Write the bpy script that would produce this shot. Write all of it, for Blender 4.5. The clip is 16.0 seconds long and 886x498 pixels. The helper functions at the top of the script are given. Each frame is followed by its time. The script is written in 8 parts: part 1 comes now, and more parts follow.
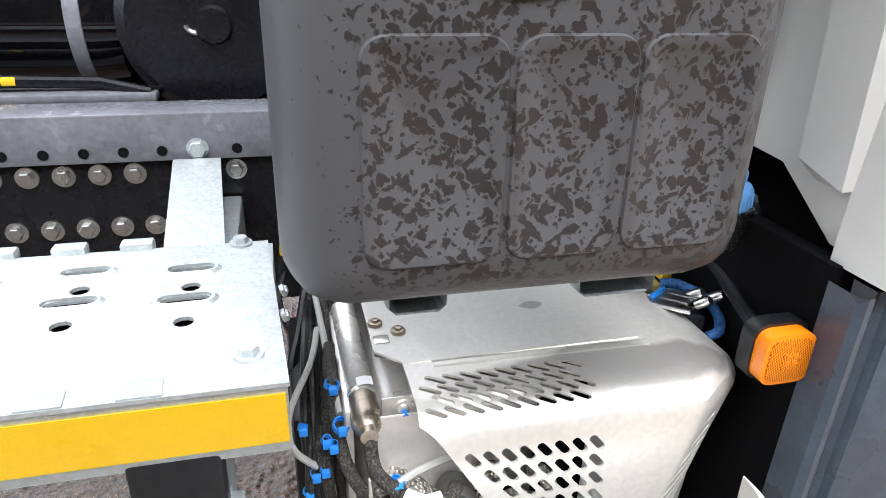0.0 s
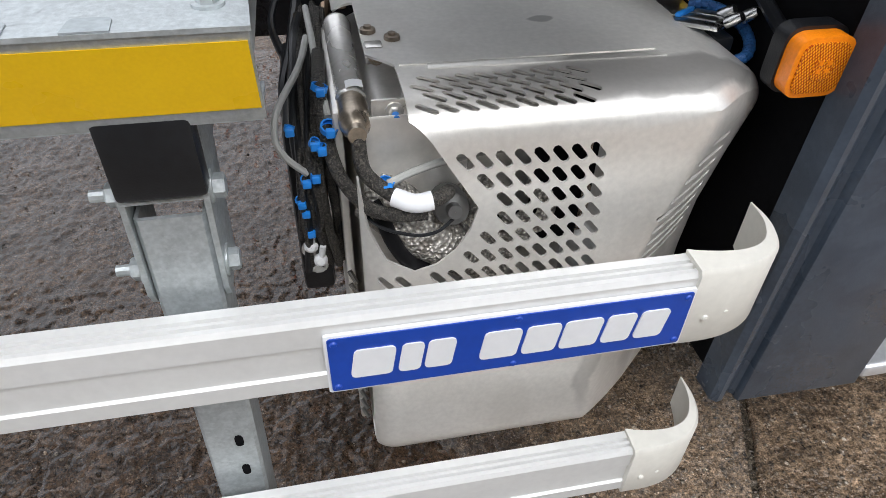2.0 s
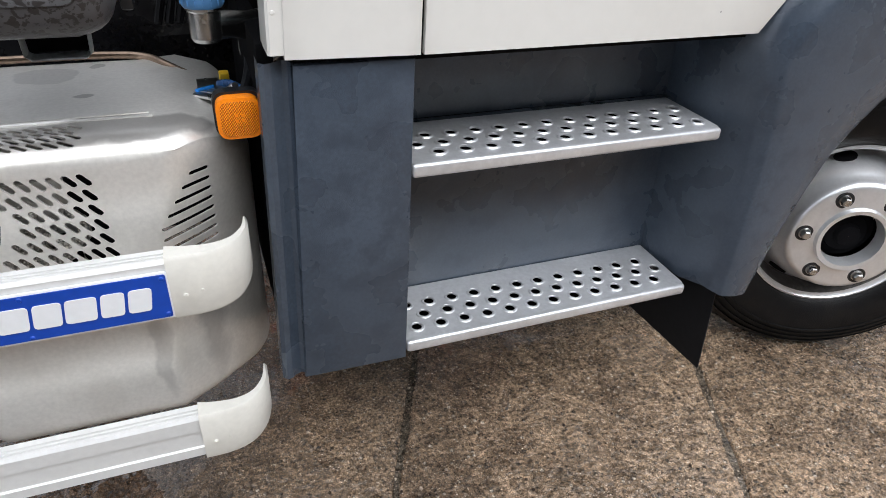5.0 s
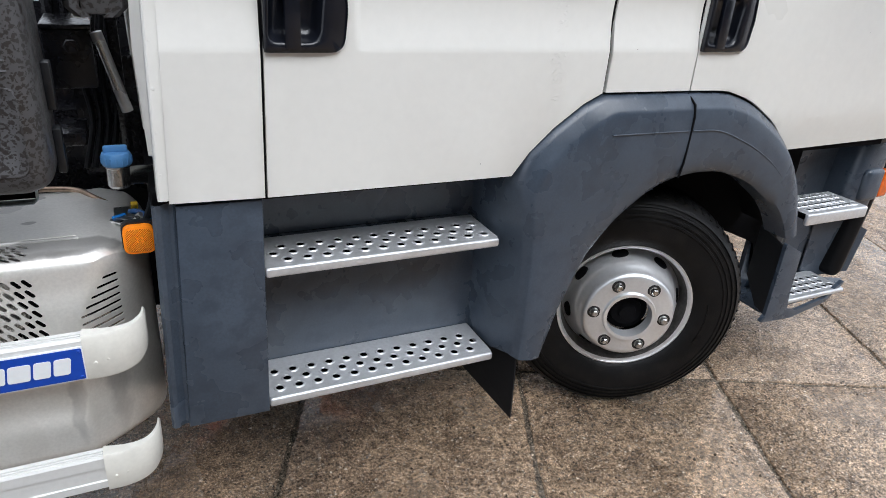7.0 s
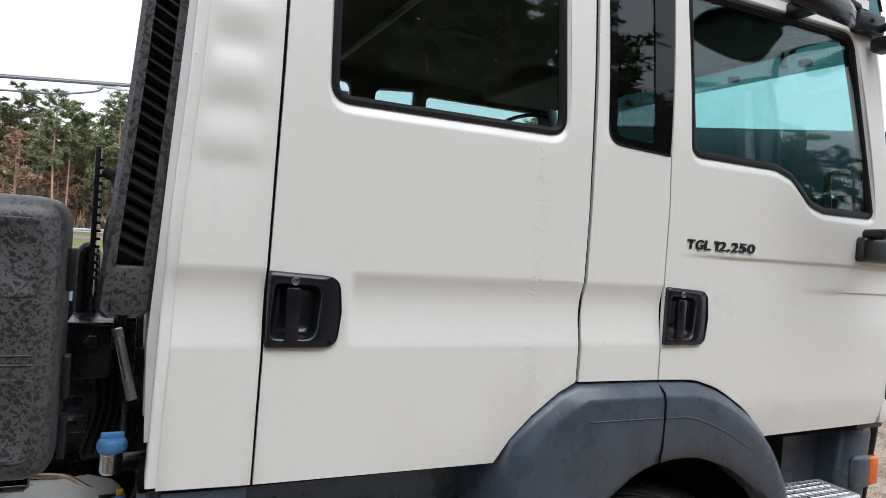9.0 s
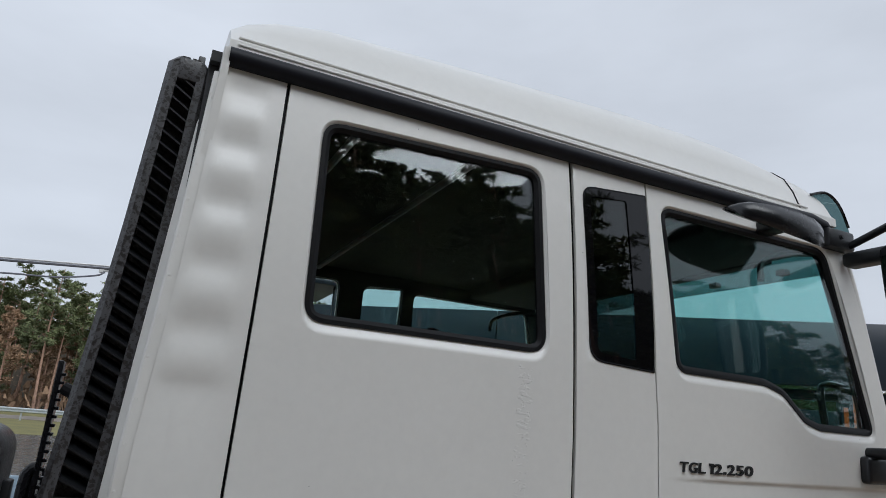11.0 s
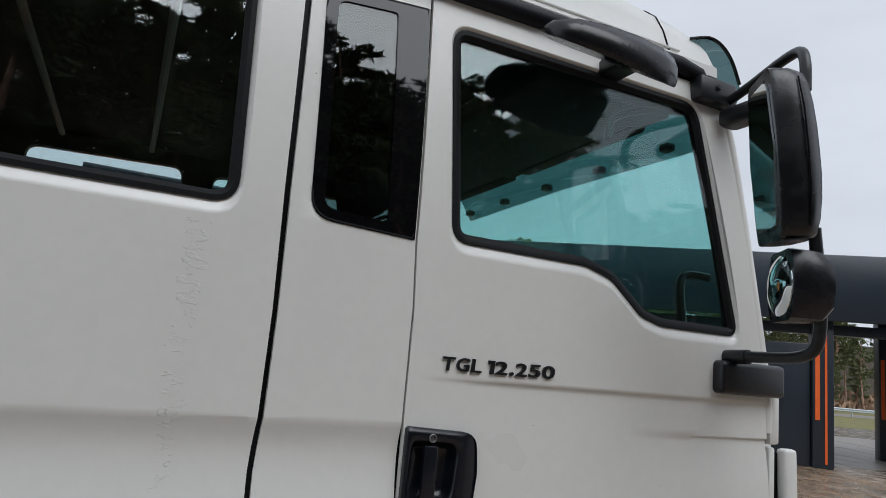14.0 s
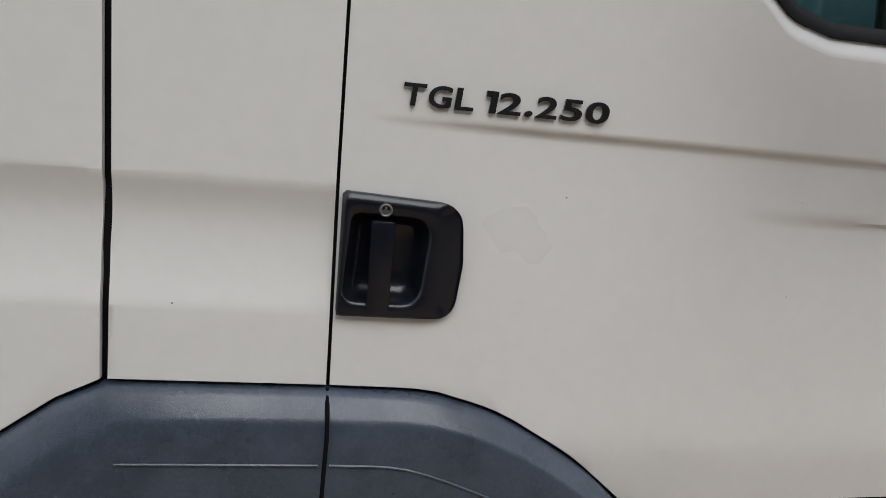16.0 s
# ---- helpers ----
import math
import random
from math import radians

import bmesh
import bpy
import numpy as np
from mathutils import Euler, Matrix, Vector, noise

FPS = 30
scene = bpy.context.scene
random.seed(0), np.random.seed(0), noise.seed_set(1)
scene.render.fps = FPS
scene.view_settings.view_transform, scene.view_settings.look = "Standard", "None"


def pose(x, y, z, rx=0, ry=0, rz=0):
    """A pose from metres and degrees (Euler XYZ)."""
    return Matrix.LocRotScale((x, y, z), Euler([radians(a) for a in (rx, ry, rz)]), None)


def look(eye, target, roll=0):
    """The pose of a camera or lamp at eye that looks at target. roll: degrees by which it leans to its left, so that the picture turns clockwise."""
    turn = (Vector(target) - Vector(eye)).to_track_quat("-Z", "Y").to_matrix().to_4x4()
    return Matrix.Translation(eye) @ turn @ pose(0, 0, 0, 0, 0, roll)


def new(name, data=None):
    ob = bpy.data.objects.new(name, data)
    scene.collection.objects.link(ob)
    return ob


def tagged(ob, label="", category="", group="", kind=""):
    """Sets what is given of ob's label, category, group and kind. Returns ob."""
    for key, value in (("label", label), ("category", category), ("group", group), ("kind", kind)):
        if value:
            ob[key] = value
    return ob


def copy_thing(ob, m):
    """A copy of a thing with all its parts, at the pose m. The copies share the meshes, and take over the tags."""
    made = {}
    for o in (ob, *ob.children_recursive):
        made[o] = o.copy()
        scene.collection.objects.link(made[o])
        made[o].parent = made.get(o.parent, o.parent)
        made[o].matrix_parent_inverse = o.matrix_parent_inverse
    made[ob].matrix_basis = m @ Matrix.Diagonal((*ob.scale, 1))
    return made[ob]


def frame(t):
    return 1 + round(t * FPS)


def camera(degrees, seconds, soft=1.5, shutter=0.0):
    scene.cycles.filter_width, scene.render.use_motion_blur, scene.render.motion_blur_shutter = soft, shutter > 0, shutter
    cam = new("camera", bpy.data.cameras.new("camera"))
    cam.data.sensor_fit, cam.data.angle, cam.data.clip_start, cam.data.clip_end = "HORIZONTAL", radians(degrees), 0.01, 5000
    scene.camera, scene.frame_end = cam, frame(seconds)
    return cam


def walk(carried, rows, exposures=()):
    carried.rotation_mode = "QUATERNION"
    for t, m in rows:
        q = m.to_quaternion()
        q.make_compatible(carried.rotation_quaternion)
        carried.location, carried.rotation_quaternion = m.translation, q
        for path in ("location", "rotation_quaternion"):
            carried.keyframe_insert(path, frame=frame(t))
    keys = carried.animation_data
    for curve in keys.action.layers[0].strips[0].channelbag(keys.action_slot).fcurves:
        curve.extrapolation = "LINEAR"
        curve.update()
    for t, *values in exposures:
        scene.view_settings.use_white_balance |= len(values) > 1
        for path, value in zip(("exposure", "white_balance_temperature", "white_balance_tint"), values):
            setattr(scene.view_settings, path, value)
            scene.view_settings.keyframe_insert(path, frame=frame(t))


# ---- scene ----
cam = camera(67.7, 16.0, soft=0.35)
PATH = [
    (0, (0.776, 0.252, 1.374), (1.227, 2.021, 0.557), 1.5),
    (0.2, (0.786, 0.261, 1.350), (1.218, 1.984, 0.431), 1.7),
    (0.5, (0.799, 0.267, 1.316), (1.214, 1.976, 0.364), 1.9),
    (0.8, (0.805, 0.267, 1.289), (1.204, 1.951, 0.287), 1.9),
    (1, (0.806, 0.267, 1.276), (1.191, 1.88, 0.158), 1.8),
    (1.2, (0.805, 0.265, 1.268), (1.178, 1.849, 0.105), 2.0),
    (1.5, (0.803, 0.256, 1.261), (1.16, 1.834, 0.086), 1.9),
    (1.8, (0.804, 0.239, 1.256), (1.133, 1.745, -0.018), 1.5),
    (2, (0.809, 0.224, 1.249), (1.131, 1.709, -0.051), 1.6),
    (2.2, (0.819, 0.205, 1.238), (1.140, 1.712, -0.037), 1.2),
    (2.5, (0.831, 0.169, 1.221), (1.151, 1.713, -0.009), 1.7),
    (2.8, (0.830, 0.125, 1.214), (1.148, 1.753, 0.097), 1.4),
    (3, (0.83, 0.088, 1.214), (1.163, 1.727, 0.117), 1.5),
    (3.2, (0.832, 0.044, 1.226), (1.169, 1.688, 0.137), 1.7),
    (3.5, (0.855, -0.02, 1.26), (1.297, 1.597, 0.169), 1.6),
    (4, (0.99, -0.093, 1.283), (1.488, 1.514, 0.201), 2.0),
    (4.5, (1.178, -0.172, 1.312), (1.703, 1.433, 0.239), 2.2),
    (4.8, (1.250, -0.216, 1.334), (1.872, 1.351, 0.258), 2.5),
    (5, (1.276, -0.256, 1.35), (1.908, 1.31, 0.279), 2.8),
    (5.2, (1.289, -0.311, 1.369), (1.929, 1.262, 0.313), 2.9),
    (7.3, (1.349, -0.829, 1.643), (2.174, 0.805, 0.838), 4.1),
    (7.5, (1.347, -0.86, 1.642), (2.167, 0.793, 0.871), 3.9),
    (7.8, (1.340, -0.880, 1.651), (2.174, 0.823, 1.016), 4.0),
    (8, (1.337, -0.889, 1.661), (2.183, 0.853, 1.161), 4.2),
    (8.2, (1.339, -0.905, 1.667), (2.189, 0.855, 1.244), 3.9),
    (8.5, (1.343, -0.922, 1.67), (2.189, 0.847, 1.28), 3.8),
    (8.8, (1.339, -0.910, 1.672), (2.191, 0.891, 1.499), 3.2),
    (9, (1.332, -0.903, 1.68), (2.179, 0.909, 1.65), 4.0),
    (9.5, (1.311, -0.908, 1.758), (2.128, 0.896, 2.04), 4.7),
    (10, (1.297, -0.875, 1.775), (2.098, 0.885, 2.284), 4.6),
    (10.2, (1.29, -0.865, 1.8), (2.098, 0.893, 2.309), 4.9),
    (12.3, (1.778, -0.938, 1.753), (2.489, 0.819, 2.389), 5.1),
    (12.5, (1.836, -0.873, 1.758), (2.544, 0.862, 2.455), 5.6),
    (12.8, (1.919, -0.816, 1.765), (2.619, 0.911, 2.490), 5.4),
    (13, (1.983, -0.805, 1.766), (2.677, 0.938, 2.456), 5.5),
    (13.2, (2.059, -0.777, 1.759), (2.775, 0.989, 2.362), 5.4),
    (13.5, (2.172, -0.725, 1.74), (2.931, 1.051, 2.259), 5.3),
    (14, (2.305, -0.672, 1.732), (3.137, 1.117, 2.057), 5.3),
    (14.2, (2.354, -0.636, 1.740), (3.182, 1.165, 2.004), 6.0),
    (14.5, (2.428, -0.555, 1.759), (3.273, 1.258, 1.791), 5.9),
    (15, (2.551, -0.388, 1.765), (3.4, 1.422, 1.701), 6.6),
    (15.2, (2.610, -0.339, 1.756), (3.433, 1.477, 1.605), 7.2),
    (15.5, (2.708, -0.29, 1.727), (3.351, 1.591, 1.502), 6.3),
    (15.7, (2.777, -0.267, 1.710), (3.281, 1.646, 1.414), 5.9),
    (16, (2.882, -0.239, 1.691), (3.242, 1.69, 1.305), 5.5),
]
EXPOSURE = [(0, 1.77, 6350, 10), (0.5, 1.43, 6350, 10), (1, 1.07, 6350, 10), (1.5, 0.97, 6350, 10), (2, 0.92, 6350, 10), (3, 0.96, 6250, 10), (5, 0.98, 6250, 10), (7.5, 0.86, 6100, 9), (8.5, 0.72, 6150, 9), (9, 0.66, 6200, 9), (9.5, 0.33, 6200, 9), (10, -0.02, 6150, 9), (12.5, -0.16, 5950, 7), (13.5, -0.13, 6000, 8), (14.5, 0.18, 6200, 9), (15.5, 0.42, 6280, 10), (16, 0.26, 6320, 10)]
walk(cam, [(t, look(eye, target, roll)) for t, eye, target, roll in PATH], EXPOSURE)


# ---- world and light ----
world = bpy.data.worlds.new("overcast")
scene.world = world
world.use_nodes = True
wn, wl = world.node_tree.nodes, world.node_tree.links
wn.clear()
w_out = wn.new("ShaderNodeOutputWorld")
w_bg = wn.new("ShaderNodeBackground")
w_geo = wn.new("ShaderNodeTexCoord")
w_sep = wn.new("ShaderNodeSeparateXYZ")
w_ramp = wn.new("ShaderNodeValToRGB")
w_ramp.color_ramp.elements[0].position, w_ramp.color_ramp.elements[0].color = 0.0, (0.84, 0.86, 0.905, 1)
w_ramp.color_ramp.elements[1].position, w_ramp.color_ramp.elements[1].color = 1.0, (0.98, 1.0, 1.06, 1)
w_map = wn.new("ShaderNodeMapping")
w_map.inputs["Scale"].default_value = (1.6, 1.6, 4.5)
w_noise = wn.new("ShaderNodeTexNoise")
w_noise.inputs["Scale"].default_value, w_noise.inputs["Detail"].default_value = 1.3, 5
w_cr = wn.new("ShaderNodeMapRange")
w_cr.inputs["From Min"].default_value, w_cr.inputs["From Max"].default_value = 0.3, 0.7
w_cr.inputs["To Min"].default_value, w_cr.inputs["To Max"].default_value = 0.86, 1.06
w_mul = wn.new("ShaderNodeMixRGB")
w_mul.blend_type, w_mul.inputs[0].default_value = "MULTIPLY", 1.0
w_sky = wn.new("ShaderNodeTexSky")
w_sky.sky_type, w_sky.sun_disc, w_sky.sun_elevation, w_sky.sun_rotation = "NISHITA", False, radians(46), radians(172)
w_sc = wn.new("ShaderNodeMixRGB")
w_sc.blend_type, w_sc.inputs[0].default_value, w_sc.inputs[2].default_value = "MULTIPLY", 1.0, (0.09, 0.09, 0.09, 1)
w_mix = wn.new("ShaderNodeMixRGB")
w_mix.inputs[0].default_value = 0.94
wl.new(w_geo.outputs["Generated"], w_sep.inputs[0])
wl.new(w_sep.outputs["Z"], w_ramp.inputs[0])
wl.new(w_geo.outputs["Generated"], w_map.inputs[0])
wl.new(w_map.outputs[0], w_noise.inputs["Vector"])
wl.new(w_noise.outputs["Fac"], w_cr.inputs["Value"])
wl.new(w_ramp.outputs[0], w_mul.inputs[1])
wl.new(w_cr.outputs[0], w_mul.inputs[2])
wl.new(w_sky.outputs[0], w_sc.inputs[1])
wl.new(w_sc.outputs[0], w_mix.inputs[1])
wl.new(w_mul.outputs[0], w_mix.inputs[2])
wl.new(w_mix.outputs[0], w_bg.inputs[0])
w_bg.inputs[1].default_value = 0.88
wl.new(w_bg.outputs[0], w_out.inputs[0])

sun = new("sun", bpy.data.lights.new("sun", "SUN"))
sun.data.energy, sun.data.angle, sun.data.color = 1.8, radians(50), (1.0, 0.99, 0.975)
sun.matrix_world = look((0, 0, 0), (-0.10, 0.68, -0.72))


# ---- materials ----
def mat(name, color, rough=0.5, metal=0.0, vary=0.12, scale=6.0, fine=90.0, bump=0.0, bump_scale=120.0, rvary=0.12, coat=0.0, second=None, second_amount=0.5, island=0.0, objrand=0.0, spec=0.5, stretch=(1, 1, 1)):
    """Principled surface with two scales of colour variation, varied gloss and fine relief."""
    m = bpy.data.materials.new(name)
    m.use_nodes = True
    n, l = m.node_tree.nodes, m.node_tree.links
    b = n["Principled BSDF"]
    b.inputs["Metallic"].default_value = metal
    b.inputs["Coat Weight"].default_value = coat
    b.inputs["Coat Roughness"].default_value = 0.08
    b.inputs["Specular IOR Level"].default_value = spec
    tc = n.new("ShaderNodeTexCoord")
    mp = n.new("ShaderNodeMapping")
    mp.inputs["Scale"].default_value = stretch
    l.new(tc.outputs["Object"], mp.inputs[0])
    big = n.new("ShaderNodeTexNoise")
    big.inputs["Scale"].default_value, big.inputs["Detail"].default_value = scale, 4
    small = n.new("ShaderNodeTexNoise")
    small.inputs["Scale"].default_value, small.inputs["Detail"].default_value = fine, 3
    l.new(mp.outputs[0], big.inputs["Vector"])
    l.new(mp.outputs[0], small.inputs["Vector"])
    add = n.new("ShaderNodeMath")
    add.operation = "ADD"
    l.new(big.outputs["Fac"], add.inputs[0])
    l.new(small.outputs["Fac"], add.inputs[1])
    mr = n.new("ShaderNodeMapRange")
    mr.inputs["From Min"].default_value, mr.inputs["From Max"].default_value = 0.7, 1.3
    l.new(add.outputs[0], mr.inputs["Value"])
    mix = n.new("ShaderNodeMixRGB")
    lo = [c * (1 - vary) for c in color]
    hi = [min(1, c * (1 + vary)) for c in color]
    mix.inputs[1].default_value, mix.inputs[2].default_value = (*lo, 1), (*hi, 1)
    l.new(mr.outputs[0], mix.inputs[0])
    last = mix
    if second:
        blot = n.new("ShaderNodeTexNoise")
        blot.inputs["Scale"].default_value, blot.inputs["Detail"].default_value = scale * 2.3, 6
        l.new(mp.outputs[0], blot.inputs["Vector"])
        br = n.new("ShaderNodeMapRange")
        br.inputs["From Min"].default_value, br.inputs["From Max"].default_value = 0.5, 0.66
        br.inputs["To Max"].default_value = second_amount
        l.new(blot.outputs["Fac"], br.inputs["Value"])
        mx = n.new("ShaderNodeMixRGB")
        mx.inputs[2].default_value = (*second, 1)
        l.new(br.outputs[0], mx.inputs[0])
        l.new(last.outputs[0], mx.inputs[1])
        last = mx
    if island or objrand:
        src = n.new("ShaderNodeNewGeometry").outputs["Random Per Island"] if island else n.new("ShaderNodeObjectInfo").outputs["Random"]
        amount = island or objrand
        ir = n.new("ShaderNodeMapRange")
        ir.inputs["To Min"].default_value, ir.inputs["To Max"].default_value = 1 - amount, 1 + amount
        l.new(src, ir.inputs["Value"])
        mm = n.new("ShaderNodeMixRGB")
        mm.blend_type, mm.inputs[0].default_value = "MULTIPLY", 1.0
        l.new(last.outputs[0], mm.inputs[1])
        l.new(ir.outputs[0], mm.inputs[2])
        last = mm
    l.new(last.outputs[0], b.inputs["Base Color"])
    rr = n.new("ShaderNodeMapRange")
    rr.inputs["To Min"].default_value, rr.inputs["To Max"].default_value = max(0.02, rough - rvary), min(1, rough + rvary)
    l.new(big.outputs["Fac"], rr.inputs["Value"])
    l.new(rr.outputs[0], b.inputs["Roughness"])
    if bump:
        bn = n.new("ShaderNodeTexNoise")
        bn.inputs["Scale"].default_value, bn.inputs["Detail"].default_value = bump_scale, 3
        l.new(mp.outputs[0], bn.inputs["Vector"])
        bp = n.new("ShaderNodeBump")
        bp.inputs["Strength"].default_value, bp.inputs["Distance"].default_value = bump, 0.004
        l.new(bn.outputs["Fac"], bp.inputs["Height"])
        l.new(bp.outputs[0], b.inputs["Normal"])
    return m


def glass_mat(name, tint, gloss=1.0, drops=True):
    """Clear tinted pane: see-through colour under a mirror coat that grows at grazing angles."""
    m = bpy.data.materials.new(name)
    m.use_nodes = True
    n, l = m.node_tree.nodes, m.node_tree.links
    n.clear()
    out = n.new("ShaderNodeOutputMaterial")
    tr = n.new("ShaderNodeBsdfTransparent")
    tr.inputs[0].default_value = (*tint, 1)
    gl = n.new("ShaderNodeBsdfGlossy")
    gl.inputs["Roughness"].default_value = 0.0
    lw = n.new("ShaderNodeLayerWeight")
    lw.inputs[0].default_value = 0.5
    pw = n.new("ShaderNodeMath")
    pw.operation, pw.inputs[1].default_value = "POWER", 4.0
    mr = n.new("ShaderNodeMapRange")
    mr.inputs["To Min"].default_value, mr.inputs["To Max"].default_value = 0.045 * gloss, 0.8
    mx = n.new("ShaderNodeMixShader")
    if drops:
        tc = n.new("ShaderNodeTexCoord")
        vo = n.new("ShaderNodeTexVoronoi")
        vo.inputs["Scale"].default_value = 46
        sep = n.new("ShaderNodeSeparateColor")
        size = n.new("ShaderNodeMapRange")
        size.inputs["From Min"].default_value, size.inputs["From Max"].default_value = 0.72, 1.0
        size.inputs["To Min"].default_value, size.inputs["To Max"].default_value = 0.0, 0.20
        hump = n.new("ShaderNodeMapRange")
        hump.interpolation_type = "SMOOTHSTEP"
        hump.inputs["From Max"].default_value = 0.0
        bp = n.new("ShaderNodeBump")
        bp.inputs["Strength"].default_value, bp.inputs["Distance"].default_value = 1.0, 0.0025
        l.new(tc.outputs["Object"], vo.inputs["Vector"])
        l.new(vo.outputs["Color"], sep.inputs[0])
        l.new(sep.outputs[0], size.inputs["Value"])
        l.new(vo.outputs["Distance"], hump.inputs["Value"])
        l.new(size.outputs[0], hump.inputs["From Min"])
        l.new(hump.outputs[0], bp.inputs["Height"])
        l.new(bp.outputs[0], gl.inputs["Normal"])
    l.new(lw.outputs["Facing"], pw.inputs[0])
    l.new(pw.outputs[0], mr.inputs["Value"])
    l.new(mr.outputs[0], mx.inputs[0])
    l.new(tr.outputs[0], mx.inputs[1])
    l.new(gl.outputs[0], mx.inputs[2])
    l.new(mx.outputs[0], out.inputs[0])
    return m


PAINT = mat("cab_paint", (0.755, 0.745, 0.710), 0.30, vary=0.02, scale=3, fine=40, rvary=0.06, coat=0.25)
PAINT.node_tree.nodes["Principled BSDF"].inputs["Coat Roughness"].default_value = 0.22
HANDLE = mat("glossy_black_handle_plastic", (0.0065, 0.0078, 0.0125), 0.24, vary=0.3, scale=14, fine=120, bump=0.12, bump_scale=60, rvary=0.08)
GREY = mat("grey_plastic", (0.050, 0.066, 0.091), 0.29, vary=0.20, scale=9, fine=160, bump=0.14, bump_scale=600, second=(0.034, 0.045, 0.064), second_amount=0.7, rvary=0.3, coat=0.15)
BLACK = mat("black_plastic", (0.010, 0.011, 0.013), 0.36, vary=0.3, bump=0.08, bump_scale=500)
# near-black without gloss: shade in holes, gaps and hollows put into the colour
DARK = mat("shade_black", (0.006, 0.006, 0.007), 0.9, vary=0.2, spec=0.06)
RUBBER = mat("black_rubber", (0.008, 0.008, 0.009), 0.46, vary=0.2, spec=0.15)
DRIP = mat("blue_black_rubber", (0.008, 0.009, 0.014), 0.5, vary=0.15, spec=0.22)
TYRE = mat("tyre_rubber", (0.006, 0.006, 0.0065), 0.42, vary=0.3, scale=9, fine=220, bump=0.3, bump_scale=300, second=(0.014, 0.013, 0.012), second_amount=0.5, spec=0.18)
# dark grey rim steel: the shade inside the barrel put into the colour
RIMSHADE = mat("shaded_rim_steel", (0.085, 0.082, 0.080), 0.42, metal=0.4, vary=0.4, scale=20, second=(0.16, 0.15, 0.14), second_amount=0.5)
RIM = mat("silver_wheel_paint", (0.78, 0.79, 0.81), 0.32, metal=0.7, vary=0.05, scale=12, second=(0.50, 0.49, 0.47), second_amount=0.06, rvary=0.05)
LOCK = mat("dull_lock_metal", (0.22, 0.22, 0.22), 0.4, metal=0.9, vary=0.1)
STEEL = mat("bright_steel", (0.55, 0.55, 0.54), 0.28, metal=1.0, vary=0.12)
RUSTY = mat("stained_steel", (0.30, 0.22, 0.16), 0.4, metal=1.0, vary=0.3)
GALV = mat("galvanised_steel", (0.47, 0.505, 0.515), 0.44, metal=0.55, vary=0.15, scale=70, fine=190, bump=0.22, bump_scale=140, second=(0.61, 0.645, 0.655), second_amount=0.5)
GALVDULL = mat("dull_galvanised_steel", (0.36, 0.395, 0.41), 0.5, metal=0.3, vary=0.15, scale=60, fine=200)
INOX = mat("brushed_stainless", (0.84, 0.82, 0.78), 0.36, metal=0.55, vary=0.07, scale=4, fine=130, rvary=0.10, bump=0.05, bump_scale=260, second=(0.58, 0.55, 0.50), second_amount=0.25)
ALU = mat("step_aluminium", (0.74, 0.75, 0.77), 0.34, metal=0.62, vary=0.10, bump=0.1, bump_scale=400, second=(0.60, 0.60, 0.60), second_amount=0.4)
CAN = mat("polished_can_steel", (0.86, 0.84, 0.80), 0.27, metal=0.62, vary=0.12, scale=14, fine=160, rvary=0.06)
RAIL = mat("white_coated_aluminium", (0.76, 0.76, 0.745), 0.40, metal=0.22, vary=0.04, scale=5, second=(0.62, 0.61, 0.58), second_amount=0.08)
RAILCAP = mat("cream_plastic", (0.70, 0.68, 0.62), 0.5, vary=0.05, second=(0.50, 0.48, 0.43), second_amount=0.25)
YELLOW = mat("yellow_reflective_tape", (0.98, 0.60, 0.006), 0.30, vary=0.05, scale=14, fine=300)
BLUE = mat("blue_plate", (0.008, 0.058, 0.40), 0.35, vary=0.08)
WHITE = mat("white_paint", (0.80, 0.81, 0.83), 0.4, vary=0.03)
ORANGE = mat("amber_lens", (0.92, 0.25, 0.006), 0.22, vary=0.10, fine=250, bump=0.2, bump_scale=420, coat=0.15)
PALEBLUE = mat("pale_blue_paint", (0.40, 0.52, 0.62), 0.4, vary=0.08)
BLUECAP = mat("blue_cap_plastic", (0.09, 0.25, 0.52), 0.42, vary=0.10)
BLUEHOSE = mat("blue_wrap", (0.028, 0.125, 0.36), 0.45, vary=0.3, scale=60, fine=200, bump=0.6, bump_scale=150)
BLUETIE = mat("blue_tie_plastic", (0.02, 0.24, 0.75), 0.4, vary=0.06)
YELLOWP = mat("yellow_connector", (0.80, 0.52, 0.02), 0.45, vary=0.05)
CABLE = mat("braided_cable", (0.030, 0.027, 0.024), 0.5, vary=0.9, scale=170, fine=520, bump=1.0, bump_scale=420, second=(0.15, 0.135, 0.11), second_amount=0.75)
HEATED = mat("heat_tinted_steel", (0.42, 0.36, 0.29), 0.30, metal=0.9, vary=0.25, scale=40, fine=200)
GREYCABLE = mat("pale_cable", (0.42, 0.42, 0.40), 0.5, vary=0.1)
FOIL = mat("crinkled_foil", (0.74, 0.70, 0.64), 0.34, metal=0.45, vary=0.35, scale=30, fine=180, bump=1.0, bump_scale=130, second=(0.25, 0.20, 0.15), second_amount=0.6)
FRAMEP = mat("black_chassis_paint", (0.008, 0.008, 0.010), 0.26, vary=0.3, scale=8, bump=0.25, bump_scale=110, spec=0.3)
FRAMEG = mat("wet_grey_chassis_paint", (0.17, 0.175, 0.20), 0.25, vary=0.2, scale=10, bump=0.2, bump_scale=200)
TRIM = mat("cab_lining", (0.035, 0.036, 0.038), 0.8, vary=0.2)
SEAT = mat("seat_cloth", (0.05, 0.052, 0.056), 0.9, vary=0.3, fine=300)
